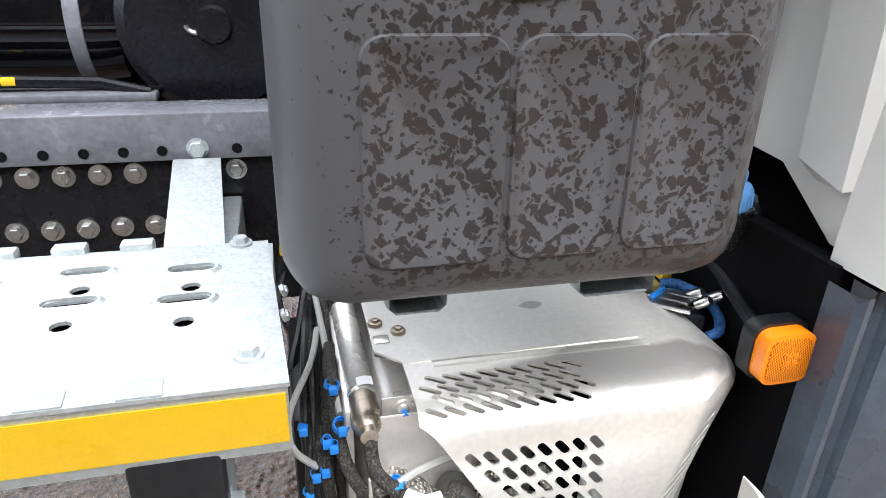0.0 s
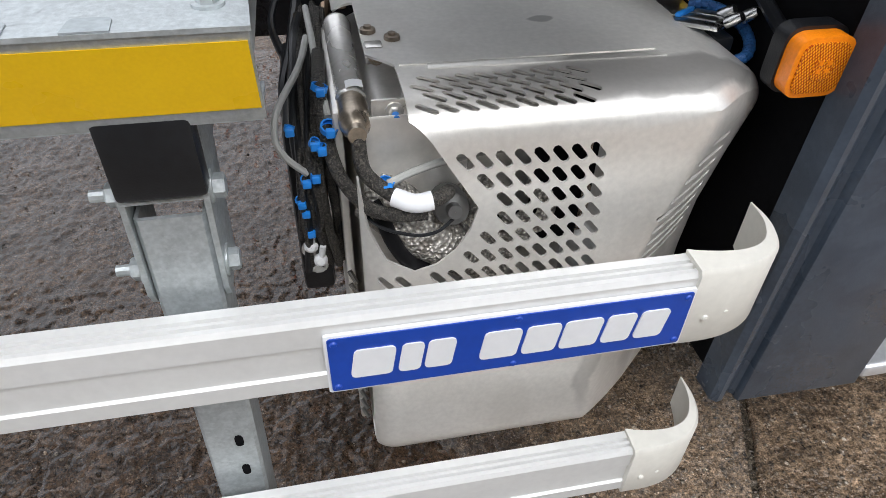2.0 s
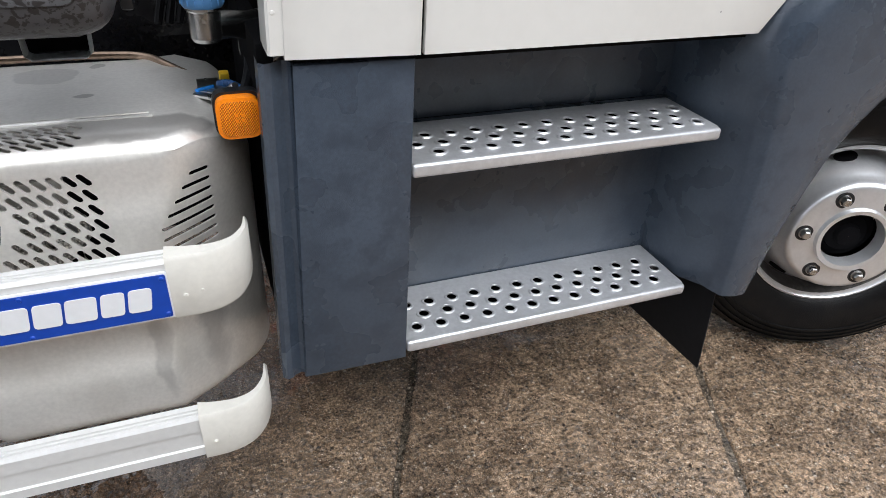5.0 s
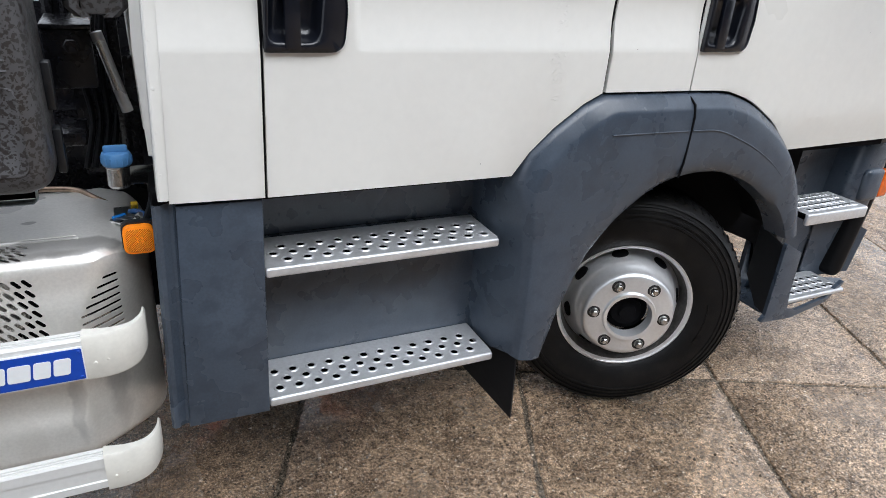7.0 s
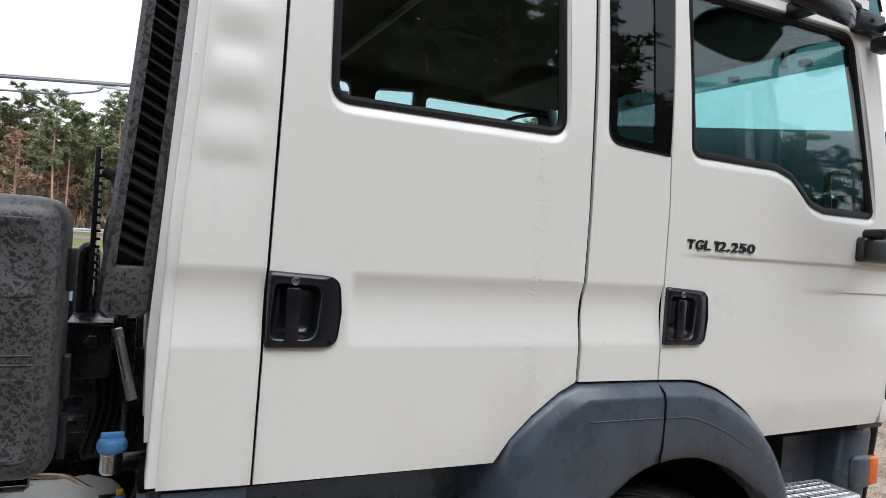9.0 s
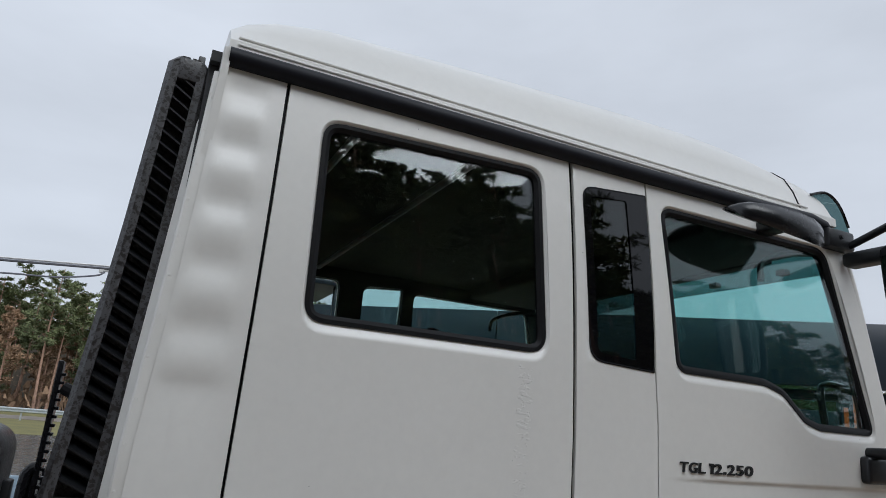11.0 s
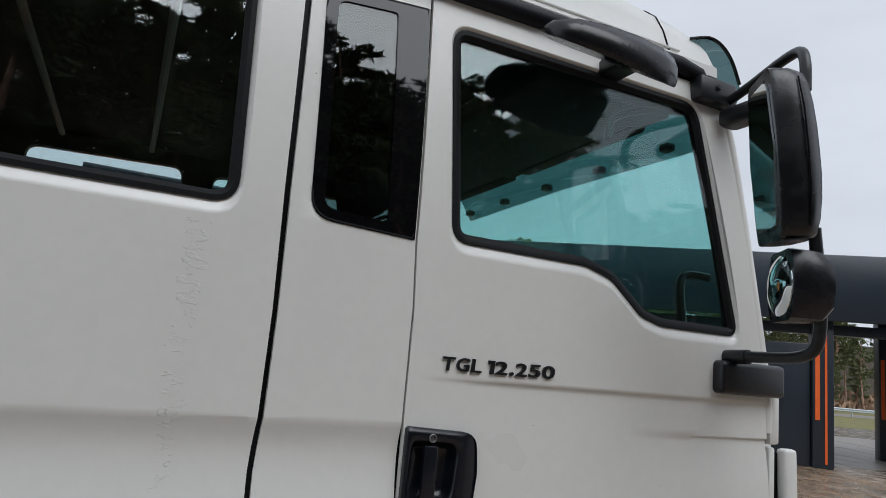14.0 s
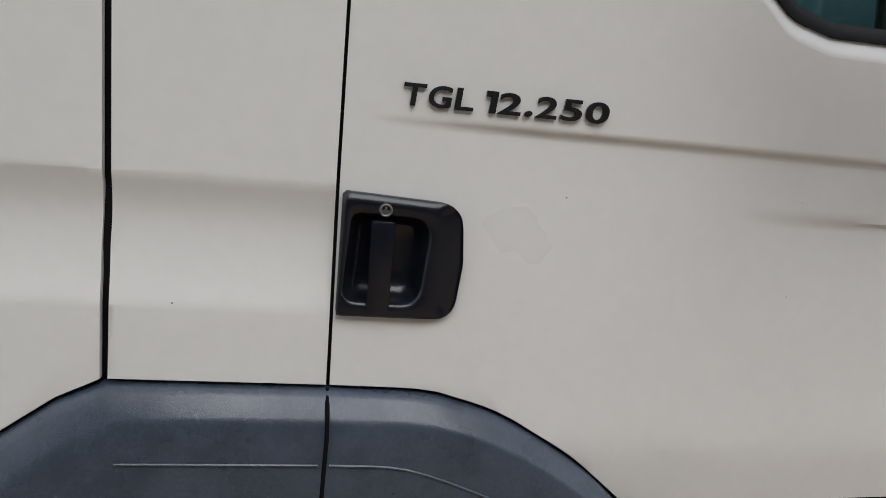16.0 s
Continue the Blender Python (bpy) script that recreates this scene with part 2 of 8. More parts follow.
GLASS_DARK = glass_mat("grey_tinted_glass", (0.90, 0.95, 0.95), 1.5)
GLASS_BLACK = glass_mat("black_tinted_glass", (0.36, 0.42, 0.42), 1.7)
GLASS_TEAL = glass_mat("green_tinted_glass", (0.76, 0.925, 0.915), 1.5)
GLASS_VISOR = glass_mat("smoked_visor_glass", (0.36, 0.46, 0.465), 1.0, False)
GLOSS = mat("gloss_black", (0.004, 0.004, 0.005), 0.025, vary=0.1, rvary=0.01, spec=0.4)
WETBLACK = mat("wet_black_plastic", (0.007, 0.0075, 0.0095), 0.26, vary=0.3, scale=14, fine=120, bump=0.025, bump_scale=160, rvary=0.14, second=(0.016, 0.017, 0.019), second_amount=0.7)
MIRROR = mat("mirror", (0.8, 0.85, 0.86), 0.03, metal=1.0, vary=0.01, rvary=0.01)


def scuff_paint():
    """Rubbed and flaking streak down the rear door, sparse dark specks."""
    n, l = PAINT.node_tree.nodes, PAINT.node_tree.links
    b = n["Principled BSDF"]
    tc = n.new("ShaderNodeTexCoord")
    sp = n.new("ShaderNodeSeparateXYZ")
    l.new(tc.outputs["Object"], sp.inputs[0])

    def window(socket, lo, hi, soft):
        m1 = n.new("ShaderNodeMapRange")
        m1.inputs["From Min"].default_value, m1.inputs["From Max"].default_value = lo - soft, lo
        m2 = n.new("ShaderNodeMapRange")
        m2.inputs["From Min"].default_value, m2.inputs["From Max"].default_value = hi, hi + soft
        m2.inputs["To Min"].default_value, m2.inputs["To Max"].default_value = 1, 0
        mm = n.new("ShaderNodeMath")
        mm.operation = "MULTIPLY"
        l.new(socket, m1.inputs["Value"])
        l.new(socket, m2.inputs["Value"])
        l.new(m1.outputs[0], mm.inputs[0])
        l.new(m2.outputs[0], mm.inputs[1])
        return mm.outputs[0]

    wx = window(sp.outputs["X"], 2.395, 2.425, 0.05)
    wz = window(sp.outputs["Z"], 1.25, 1.96, 0.05)
    mk = n.new("ShaderNodeMath")
    mk.operation = "MULTIPLY"
    l.new(wx, mk.inputs[0])
    l.new(wz, mk.inputs[1])
    mp = n.new("ShaderNodeMapping")
    mp.inputs["Scale"].default_value = (1.0, 1.0, 2.2)
    l.new(tc.outputs["Object"], mp.inputs[0])
    nz = n.new("ShaderNodeTexNoise")
    nz.inputs["Scale"].default_value, nz.inputs["Detail"].default_value, nz.inputs["Distortion"].default_value = 38, 6, 0.9
    l.new(mp.outputs[0], nz.inputs["Vector"])
    th = n.new("ShaderNodeMath")
    th.operation = "MULTIPLY_ADD"
    th.inputs[1].default_value, th.inputs[2].default_value = -0.40, 0.95
    l.new(mk.outputs[0], th.inputs[0])
    brk = n.new("ShaderNodeTexNoise")
    brk.inputs["Scale"].default_value, brk.inputs["Detail"].default_value = 9, 2
    l.new(tc.outputs["Object"], brk.inputs["Vector"])
    bm_ = n.new("ShaderNodeMapRange")
    bm_.inputs["From Min"].default_value, bm_.inputs["From Max"].default_value = 0.40, 0.62
    bm_.inputs["To Min"].default_value, bm_.inputs["To Max"].default_value = 0.55, 1.06
    l.new(brk.outputs["Fac"], bm_.inputs["Value"])
    mk2 = n.new("ShaderNodeMath")
    mk2.operation = "MULTIPLY"
    l.new(mk.outputs[0], mk2.inputs[0])
    l.new(bm_.outputs[0], mk2.inputs[1])
    l.new(mk2.outputs[0], th.inputs[0])
    th2 = n.new("ShaderNodeMath")
    th2.operation = "ADD"
    th2.inputs[1].default_value = 0.025
    l.new(th.outputs[0], th2.inputs[0])
    fl = n.new("ShaderNodeMapRange")
    l.new(nz.outputs["Fac"], fl.inputs["Value"])
    l.new(th.outputs[0], fl.inputs["From Min"])
    l.new(th2.outputs[0], fl.inputs["From Max"])
    bp = n.new("ShaderNodeBump")
    bp.inputs["Strength"].default_value, bp.inputs["Distance"].default_value = 0.6, 0.004
    l.new(fl.outputs[0], bp.inputs["Height"])
    l.new(bp.outputs[0], b.inputs["Normal"])
    vo = n.new("ShaderNodeTexVoronoi")
    vo.inputs["Scale"].default_value = 9
    l.new(tc.outputs["Object"], vo.inputs["Vector"])
    dot = n.new("ShaderNodeMapRange")
    dot.inputs["From Min"].default_value, dot.inputs["From Max"].default_value = 0.012, 0.018
    dot.inputs["To Min"].default_value, dot.inputs["To Max"].default_value = 0.75, 0.0
    l.new(vo.outputs["Distance"], dot.inputs["Value"])
    old = b.inputs["Base Color"].links[0].from_socket
    mx = n.new("ShaderNodeMixRGB")
    mx.inputs[2].default_value = (0.03, 0.03, 0.03, 1)
    l.new(dot.outputs[0], mx.inputs[0])
    l.new(old, mx.inputs[1])
    l.new(mx.outputs[0], b.inputs["Base Color"])


scuff_paint()


def wet_inox():
    """Drying rain on the exhaust box: a wet band before the pressed bead and three dried drops. Two darker upright
    patches low on the front.
    """
    n, l = INOX.node_tree.nodes, INOX.node_tree.links
    b = n["Principled BSDF"]
    tc = n.new("ShaderNodeTexCoord")
    nz = n.new("ShaderNodeTexNoise")
    nz.inputs["Scale"].default_value, nz.inputs["Detail"].default_value = 14, 3
    l.new(tc.outputs["Object"], nz.inputs["Vector"])
    wv = n.new("ShaderNodeMixRGB")
    wv.blend_type, wv.inputs[0].default_value = "LINEAR_LIGHT", 0.022
    l.new(tc.outputs["Object"], wv.inputs[1])
    l.new(nz.outputs["Color"], wv.inputs[2])
    total = None
    # centre, half size, softness, amount
    for c, s, lo, hi, k in (((1.13, 0.842, 0.93), (0.22, 0.050, 0.03), 1.0, 0.80, 0.62), ((1.093, 1.002, 0.93), (0.019, 0.013, 0.03), 1.0, 0.8, 0.55), ((1.025, 1.13, 0.93), (0.055, 0.05, 0.03), 1.0, 0.92, 0.22), ((1.105, 1.172, 0.93), (0.016, 0.014, 0.03), 1.0, 0.8, 0.45), ((1.150, 0.80, 0.53), (0.020, 0.06, 0.15), 1.0, 0.7, 0.30), ((1.245, 0.84, 0.55), (0.030, 0.10, 0.20), 1.0, 0.5, 0.34)):
        mp = n.new("ShaderNodeMapping")
        mp.vector_type = "TEXTURE"
        mp.inputs["Location"].default_value, mp.inputs["Scale"].default_value = c, s
        l.new(wv.outputs[0], mp.inputs[0])
        ln = n.new("ShaderNodeVectorMath")
        ln.operation = "LENGTH"
        l.new(mp.outputs[0], ln.inputs[0])
        r = n.new("ShaderNodeMapRange")
        r.inputs["From Min"].default_value, r.inputs["From Max"].default_value = lo, hi
        r.inputs["To Max"].default_value = k
        l.new(ln.outputs["Value"], r.inputs["Value"])
        if total is None:
            total = r.outputs[0]
        else:
            mxm = n.new("ShaderNodeMath")
            mxm.operation = "MAXIMUM"
            l.new(total, mxm.inputs[0])
            l.new(r.outputs[0], mxm.inputs[1])
            total = mxm.outputs[0]
    old = b.inputs["Base Color"].links[0].from_socket
    mx = n.new("ShaderNodeMixRGB")
    mx.inputs[2].default_value = (0.20, 0.19, 0.18, 1)
    l.new(total, mx.inputs[0])
    l.new(old, mx.inputs[1])
    l.new(mx.outputs[0], b.inputs["Base Color"])


wet_inox()


def tank_material():
    """Dark plastic with beaded rain: leaf-like darker wet blotches on a dull grey film."""
    m = mat("wet_tank_plastic", (0.075, 0.075, 0.079), 0.34, vary=0.15, scale=8, fine=200)
    n, l = m.node_tree.nodes, m.node_tree.links
    b = n["Principled BSDF"]
    tc = n.new("ShaderNodeTexCoord")
    wob = n.new("ShaderNodeTexNoise")
    wob.inputs["Scale"].default_value, wob.inputs["Detail"].default_value = 95, 1.5
    l.new(tc.outputs["Object"], wob.inputs["Vector"])
    r = n.new("ShaderNodeMapRange")
    r.inputs["From Min"].default_value, r.inputs["From Max"].default_value = 0.0, 0.07
    col = n.new("ShaderNodeMixRGB")
    col.inputs[1].default_value, col.inputs[2].default_value = (0.070, 0.070, 0.074, 1), (0.027, 0.024, 0.024, 1)
    # round flower-like spots with a lobed edge, and long narrow leaves turned two ways
    cl = None
    for turn, stretch, size, reach, wave in ((0, (1.0, 1.0, 1.0), 66, 0.40, 0.010), (0.7, (1.0, 1.0, 0.42), 78, 0.37, 0.013), (-0.9, (1.0, 1.0, 0.36), 84, 0.34, 0.013), (0.2, (1.0, 1.0, 1.0), 140, 0.36, 0.008)):
        mx = n.new("ShaderNodeMixRGB")
        mx.blend_type, mx.inputs[0].default_value = "ADD", wave
        l.new(tc.outputs["Object"], mx.inputs[1])
        l.new(wob.outputs["Color"], mx.inputs[2])
        mp = n.new("ShaderNodeMapping")
        mp.inputs["Rotation"].default_value = (0, turn, 0)
        mq = n.new("ShaderNodeMapping")
        mq.inputs["Scale"].default_value = stretch
        l.new(mx.outputs[0], mp.inputs[0])
        l.new(mp.outputs[0], mq.inputs[0])
        vo = n.new("ShaderNodeTexVoronoi")
        vo.inputs["Scale"].default_value = size
        l.new(mq.outputs[0], vo.inputs["Vector"])
        # the lobes: a finer cell pattern bites into the rim
        lob = n.new("ShaderNodeTexVoronoi")
        lob.inputs["Scale"].default_value = size * 3.4
        l.new(mq.outputs[0], lob.inputs["Vector"])
        bite = n.new("ShaderNodeMath")
        bite.operation, bite.inputs[1].default_value = "MULTIPLY_ADD", 0.26
        l.new(lob.outputs["Distance"], bite.inputs[0])
        l.new(vo.outputs["Distance"], bite.inputs[2])
        near = n.new("ShaderNodeMath")
        near.operation, near.inputs[0].default_value = "SUBTRACT", reach + 0.07
        l.new(bite.outputs[0], near.inputs[1])
        if cl is None:
            cl = near
        else:
            top = n.new("ShaderNodeMath")
            top.operation = "MAXIMUM"
            l.new(cl.outputs[0], top.inputs[0])
            l.new(near.outputs[0], top.inputs[1])
            cl = top
    sx = n.new("ShaderNodeSeparateXYZ")
    l.new(tc.outputs["Object"], sx.inputs[0])
    # blotches end towards the left, where a pale reflection is put into the colour
    ed = n.new("ShaderNodeMapRange")
    ed.inputs["From Min"].default_value, ed.inputs["From Max"].default_value = 0.800, 0.840
    ed.inputs["To Min"].default_value, ed.inputs["To Max"].default_value = -0.24, 0.028
    l.new(sx.outputs["X"], ed.inputs["Value"])
    sm = n.new("ShaderNodeMath")
    sm.operation = "ADD"
    l.new(cl.outputs[0], sm.inputs[0])
    l.new(ed.outputs[0], sm.inputs[1])
    l.new(sm.outputs[0], r.inputs["Value"])
    l.new(r.outputs[0], col.inputs[0])
    l.new(col.outputs[0], b.inputs["Base Color"])
    rr = n.new("ShaderNodeMapRange")
    rr.inputs["To Min"].default_value, rr.inputs["To Max"].default_value = 0.46, 0.30
    l.new(r.outputs[0], rr.inputs["Value"])
    l.new(rr.outputs[0], b.inputs["Roughness"])
    bp = n.new("ShaderNodeBump")
    bp.inputs["Strength"].default_value, bp.inputs["Distance"].default_value = 0.18, 0.001
    l.new(r.outputs[0], bp.inputs["Height"])
    l.new(bp.outputs[0], b.inputs["Normal"])
    return m


def concrete_material(name, base, dark, pebble=1.0, film=0.2):
    """Wet washed concrete: brown-grey paste, two sizes of pebbles, damp patches with more gloss."""
    m = mat(name, base, 0.45, vary=0.30, scale=2.2, fine=30, objrand=0.10, second=dark, second_amount=0.75)
    n, l = m.node_tree.nodes, m.node_tree.links
    b = n["Principled BSDF"]
    b.inputs["Specular IOR Level"].default_value = 0.65
    last = b.inputs["Base Color"].links[0].from_socket
    tc = n.new("ShaderNodeTexCoord")
    heights = []
    for scale, lo, hi, share in ((62, 0.25, 0.38, 0.62), (130, 0.22, 0.36, 0.35), (230, 0.22, 0.36, 0.35)):
        v = n.new("ShaderNodeTexVoronoi")
        v.inputs["Scale"].default_value = scale
        l.new(tc.outputs["Object"], v.inputs["Vector"])
        r = n.new("ShaderNodeMapRange")
        r.inputs["From Min"].default_value, r.inputs["From Max"].default_value = lo, hi
        r.inputs["To Min"].default_value, r.inputs["To Max"].default_value = 1.0, 0.0
        l.new(v.outputs["Distance"], r.inputs["Value"])
        sep = n.new("ShaderNodeSeparateColor")
        l.new(v.outputs["Color"], sep.inputs[0])
        th = n.new("ShaderNodeMapRange")
        th.inputs["From Min"].default_value, th.inputs["From Max"].default_value = share, share + 0.12
        th.inputs["To Max"].default_value = pebble
        l.new(sep.outputs[0], th.inputs["Value"])
        mu = n.new("ShaderNodeMath")
        mu.operation = "MULTIPLY"
        l.new(r.outputs[0], mu.inputs[0])
        l.new(th.outputs[0], mu.inputs[1])
        ramp = n.new("ShaderNodeValToRGB")
        ramp.color_ramp.elements[0].position, ramp.color_ramp.elements[0].color = 0.0, (0.035, 0.026, 0.020, 1)
        ramp.color_ramp.elements[1].position, ramp.color_ramp.elements[1].color = 1.0, (0.50, 0.42, 0.33, 1)
        e = ramp.color_ramp.elements.new(0.55)
        e.color = (0.19, 0.145, 0.105, 1)
        l.new(sep.outputs[1], ramp.inputs[0])
        mx = n.new("ShaderNodeMixRGB")
        l.new(mu.outputs[0], mx.inputs[0])
        l.new(last, mx.inputs[1])
        l.new(ramp.outputs[0], mx.inputs[2])
        last = mx.outputs[0]
        heights.append(mu.outputs[0])
    # grit of several sizes, light and dark
    for scale, lo, hi in ((24, 0.70, 1.24), (110, 0.46, 1.44), (300, 0.46, 1.56)):
        g = n.new("ShaderNodeTexNoise")
        g.inputs["Scale"].default_value, g.inputs["Detail"].default_value = scale, 3
        l.new(tc.outputs["Object"], g.inputs["Vector"])
        gr = n.new("ShaderNodeMapRange")
        gr.inputs["From Min"].default_value, gr.inputs["From Max"].default_value = 0.36, 0.64
        gr.inputs["To Min"].default_value, gr.inputs["To Max"].default_value = lo, hi
        l.new(g.outputs["Fac"], gr.inputs["Value"])
        gm = n.new("ShaderNodeMixRGB")
        gm.blend_type, gm.inputs[0].default_value = "MULTIPLY", 1.0
        l.new(last, gm.inputs[1])
        l.new(gr.outputs[0], gm.inputs[2])
        last = gm.outputs[0]
    # colour graded along x with a ragged edge: truck's shade painted darker, front paler
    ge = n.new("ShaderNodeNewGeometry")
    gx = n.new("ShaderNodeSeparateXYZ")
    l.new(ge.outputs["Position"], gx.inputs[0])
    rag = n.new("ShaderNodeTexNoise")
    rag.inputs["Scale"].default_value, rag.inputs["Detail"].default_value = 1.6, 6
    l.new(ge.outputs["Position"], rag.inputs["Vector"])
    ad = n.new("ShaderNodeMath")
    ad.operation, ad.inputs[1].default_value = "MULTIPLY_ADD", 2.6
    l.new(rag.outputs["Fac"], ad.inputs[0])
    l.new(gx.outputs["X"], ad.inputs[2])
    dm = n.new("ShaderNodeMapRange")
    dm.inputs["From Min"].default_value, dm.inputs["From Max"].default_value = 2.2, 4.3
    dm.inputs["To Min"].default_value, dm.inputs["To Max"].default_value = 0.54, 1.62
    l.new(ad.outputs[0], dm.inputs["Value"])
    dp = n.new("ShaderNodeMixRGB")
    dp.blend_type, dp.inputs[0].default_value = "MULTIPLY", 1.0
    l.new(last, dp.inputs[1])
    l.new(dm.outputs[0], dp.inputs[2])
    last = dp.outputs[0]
    l.new(last, b.inputs["Base Color"])
    wet = n.new("ShaderNodeTexNoise")
    wet.inputs["Scale"].default_value, wet.inputs["Detail"].default_value = 1.7, 5
    l.new(tc.outputs["Object"], wet.inputs["Vector"])
    wr = n.new("ShaderNodeMapRange")
    wr.inputs["From Min"].default_value, wr.inputs["From Max"].default_value = 0.38, 0.62
    wr.inputs["To Min"].default_value, wr.inputs["To Max"].default_value = 0.07, 0.32
    l.new(wet.outputs["Fac"], wr.inputs["Value"])
    l.new(wr.outputs[0], b.inputs["Roughness"])
    nb = n.new("ShaderNodeTexNoise")
    nb.inputs["Scale"].default_value, nb.inputs["Detail"].default_value = 45, 7
    l.new(tc.outputs["Object"], nb.inputs["Vector"])
    s1 = n.new("ShaderNodeMath")
    s1.operation = "MULTIPLY_ADD"
    s1.inputs[1].default_value = 0.6
    l.new(heights[0], s1.inputs[0])
    l.new(nb.outputs["Fac"], s1.inputs[2])
    s2 = n.new("ShaderNodeMath")
    s2.operation = "MULTIPLY_ADD"
    s2.inputs[1].default_value = 0.3
    l.new(heights[1], s2.inputs[0])
    l.new(s1.outputs[0], s2.inputs[2])
    bp = n.new("ShaderNodeBump")
    # the paste runs on from slab to slab in world space
    for link in [k for k in l if k.from_node.type == "TEX_COORD"]:
        l.new(ge.outputs["Position"], link.to_socket)
    bp.inputs["Strength"].default_value, bp.inputs["Distance"].default_value = 1.0, 0.015
    b.inputs["Coat Weight"].default_value, b.inputs["Coat Roughness"].default_value = film, 0.06
    l.new(s2.outputs[0], bp.inputs["Height"])
    l.new(bp.outputs[0], b.inputs["Normal"])
    return m


TANK = tank_material()


def knit_foil():
    """Heat wrap with a fish-scale knit."""
    n, l = FOIL.node_tree.nodes, FOIL.node_tree.links
    b = n["Principled BSDF"]
    tc = n.new("ShaderNodeTexCoord")
    v = n.new("ShaderNodeTexVoronoi")
    v.inputs["Scale"].default_value = 190
    bp = n.new("ShaderNodeBump")
    bp.inputs["Strength"].default_value, bp.inputs["Distance"].default_value = 1.0, 0.006
    r = n.new("ShaderNodeMapRange")
    r.inputs["From Max"].default_value = 0.6
    r.inputs["To Min"].default_value, r.inputs["To Max"].default_value = 1.35, 0.55
    mx = n.new("ShaderNodeMixRGB")
    mx.blend_type, mx.inputs[0].default_value = "MULTIPLY", 1.0
    old = b.inputs["Base Color"].links[0].from_socket
    l.new(tc.outputs["Object"], v.inputs["Vector"])
    l.new(v.outputs["Distance"], bp.inputs["Height"])
    l.new(v.outputs["Distance"], r.inputs["Value"])
    l.new(old, mx.inputs[1])
    l.new(r.outputs[0], mx.inputs[2])
    l.new(mx.outputs[0], b.inputs["Base Color"])
    l.new(bp.outputs[0], b.inputs["Normal"])


knit_foil()
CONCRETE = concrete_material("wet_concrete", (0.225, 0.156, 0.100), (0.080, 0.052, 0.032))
MUD = concrete_material("wet_mud", (0.150, 0.090, 0.052), (0.060, 0.035, 0.020), 0.6, 0.62)
MUD.node_tree.nodes["Principled BSDF"].inputs["Specular IOR Level"].default_value = 0.35
SOIL = concrete_material("joint_soil", (0.085, 0.068, 0.050), (0.035, 0.030, 0.018))


def reflex_material():
    """Amber moulded lens: a fine lattice of bright and dark prisms."""
    m = mat("amber_reflex_lens", (0.95, 0.25, 0.006), 0.22, vary=0.1, fine=250, coat=0.15)
    n, l = m.node_tree.nodes, m.node_tree.links
    b = n["Principled BSDF"]
    tc = n.new("ShaderNodeTexCoord")
    mp = n.new("ShaderNodeMapping")
    mp.inputs["Rotation"].default_value, mp.inputs["Scale"].default_value = (0, radians(32), 0), (1.0, 0.0, 0.62)
    v = n.new("ShaderNodeTexVoronoi")
    v.inputs["Scale"].default_value, v.inputs["Randomness"].default_value = 380, 0.12
    r = n.new("ShaderNodeMapRange")
    r.inputs["From Min"].default_value, r.inputs["From Max"].default_value = 0.50, 0.28
    mx = n.new("ShaderNodeMixRGB")
    mx.inputs[1].default_value, mx.inputs[2].default_value = (0.42, 0.060, 0.002, 1), (0.97, 0.34, 0.010, 1)
    bp = n.new("ShaderNodeBump")
    bp.inputs["Strength"].default_value, bp.inputs["Distance"].default_value = 0.6, 0.002
    l.new(tc.outputs["Object"], mp.inputs[0])
    l.new(mp.outputs[0], v.inputs["Vector"])
    l.new(v.outputs["Distance"], r.inputs["Value"])
    l.new(r.outputs[0], mx.inputs[0])
    l.new(mx.outputs[0], b.inputs["Base Color"])
    l.new(v.outputs["Distance"], bp.inputs["Height"])
    l.new(bp.outputs[0], b.inputs["Normal"])
    return m


REFLEX = reflex_material()
SIGNAL = mat("deep_amber_lens", (0.72, 0.13, 0.008), 0.2, vary=0.25, scale=40, fine=250, bump=0.3, bump_scale=300, coat=0.3)
YARD = mat("far_yard_concrete", (0.235, 0.205, 0.18), 0.40, vary=0.25, scale=0.5, fine=12, bump=0.3, bump_scale=30, second=(0.12, 0.10, 0.085), second_amount=0.6)
GRASS = mat("dull_grass", (0.16, 0.145, 0.05), 0.9, vary=0.35, scale=0.6, fine=9, bump=0.6, bump_scale=20)
NEEDLES = mat("pine_needles", (0.165, 0.190, 0.092), 0.75, vary=0.35, scale=0.6, fine=6, island=0.4, spec=0.2)
NEEDLES_B = mat("autumn_needles", (0.29, 0.190, 0.120), 0.8, vary=0.3, scale=0.6, fine=6, island=0.4, spec=0.2)
BARK = mat("pine_bark", (0.40, 0.250, 0.180), 0.9, vary=0.35, scale=1.5, fine=12, bump=0.5, bump_scale=20)
CANOPY = mat("anthracite_panel", (0.022, 0.030, 0.042), 0.32, vary=0.1, scale=0.6, fine=10)
ORANGEP = mat("orange_paint", (0.80, 0.13, 0.02), 0.5, vary=0.08)


# ---- mesh helpers ----
def sharpen(bm, angle=32):
    bmesh.ops.recalc_face_normals(bm, faces=bm.faces[:])
    lim = radians(angle)
    for f in bm.faces:
        f.smooth = True
    for e in bm.edges:
        e.smooth = len(e.link_faces) == 2 and e.calc_face_angle(0) < lim


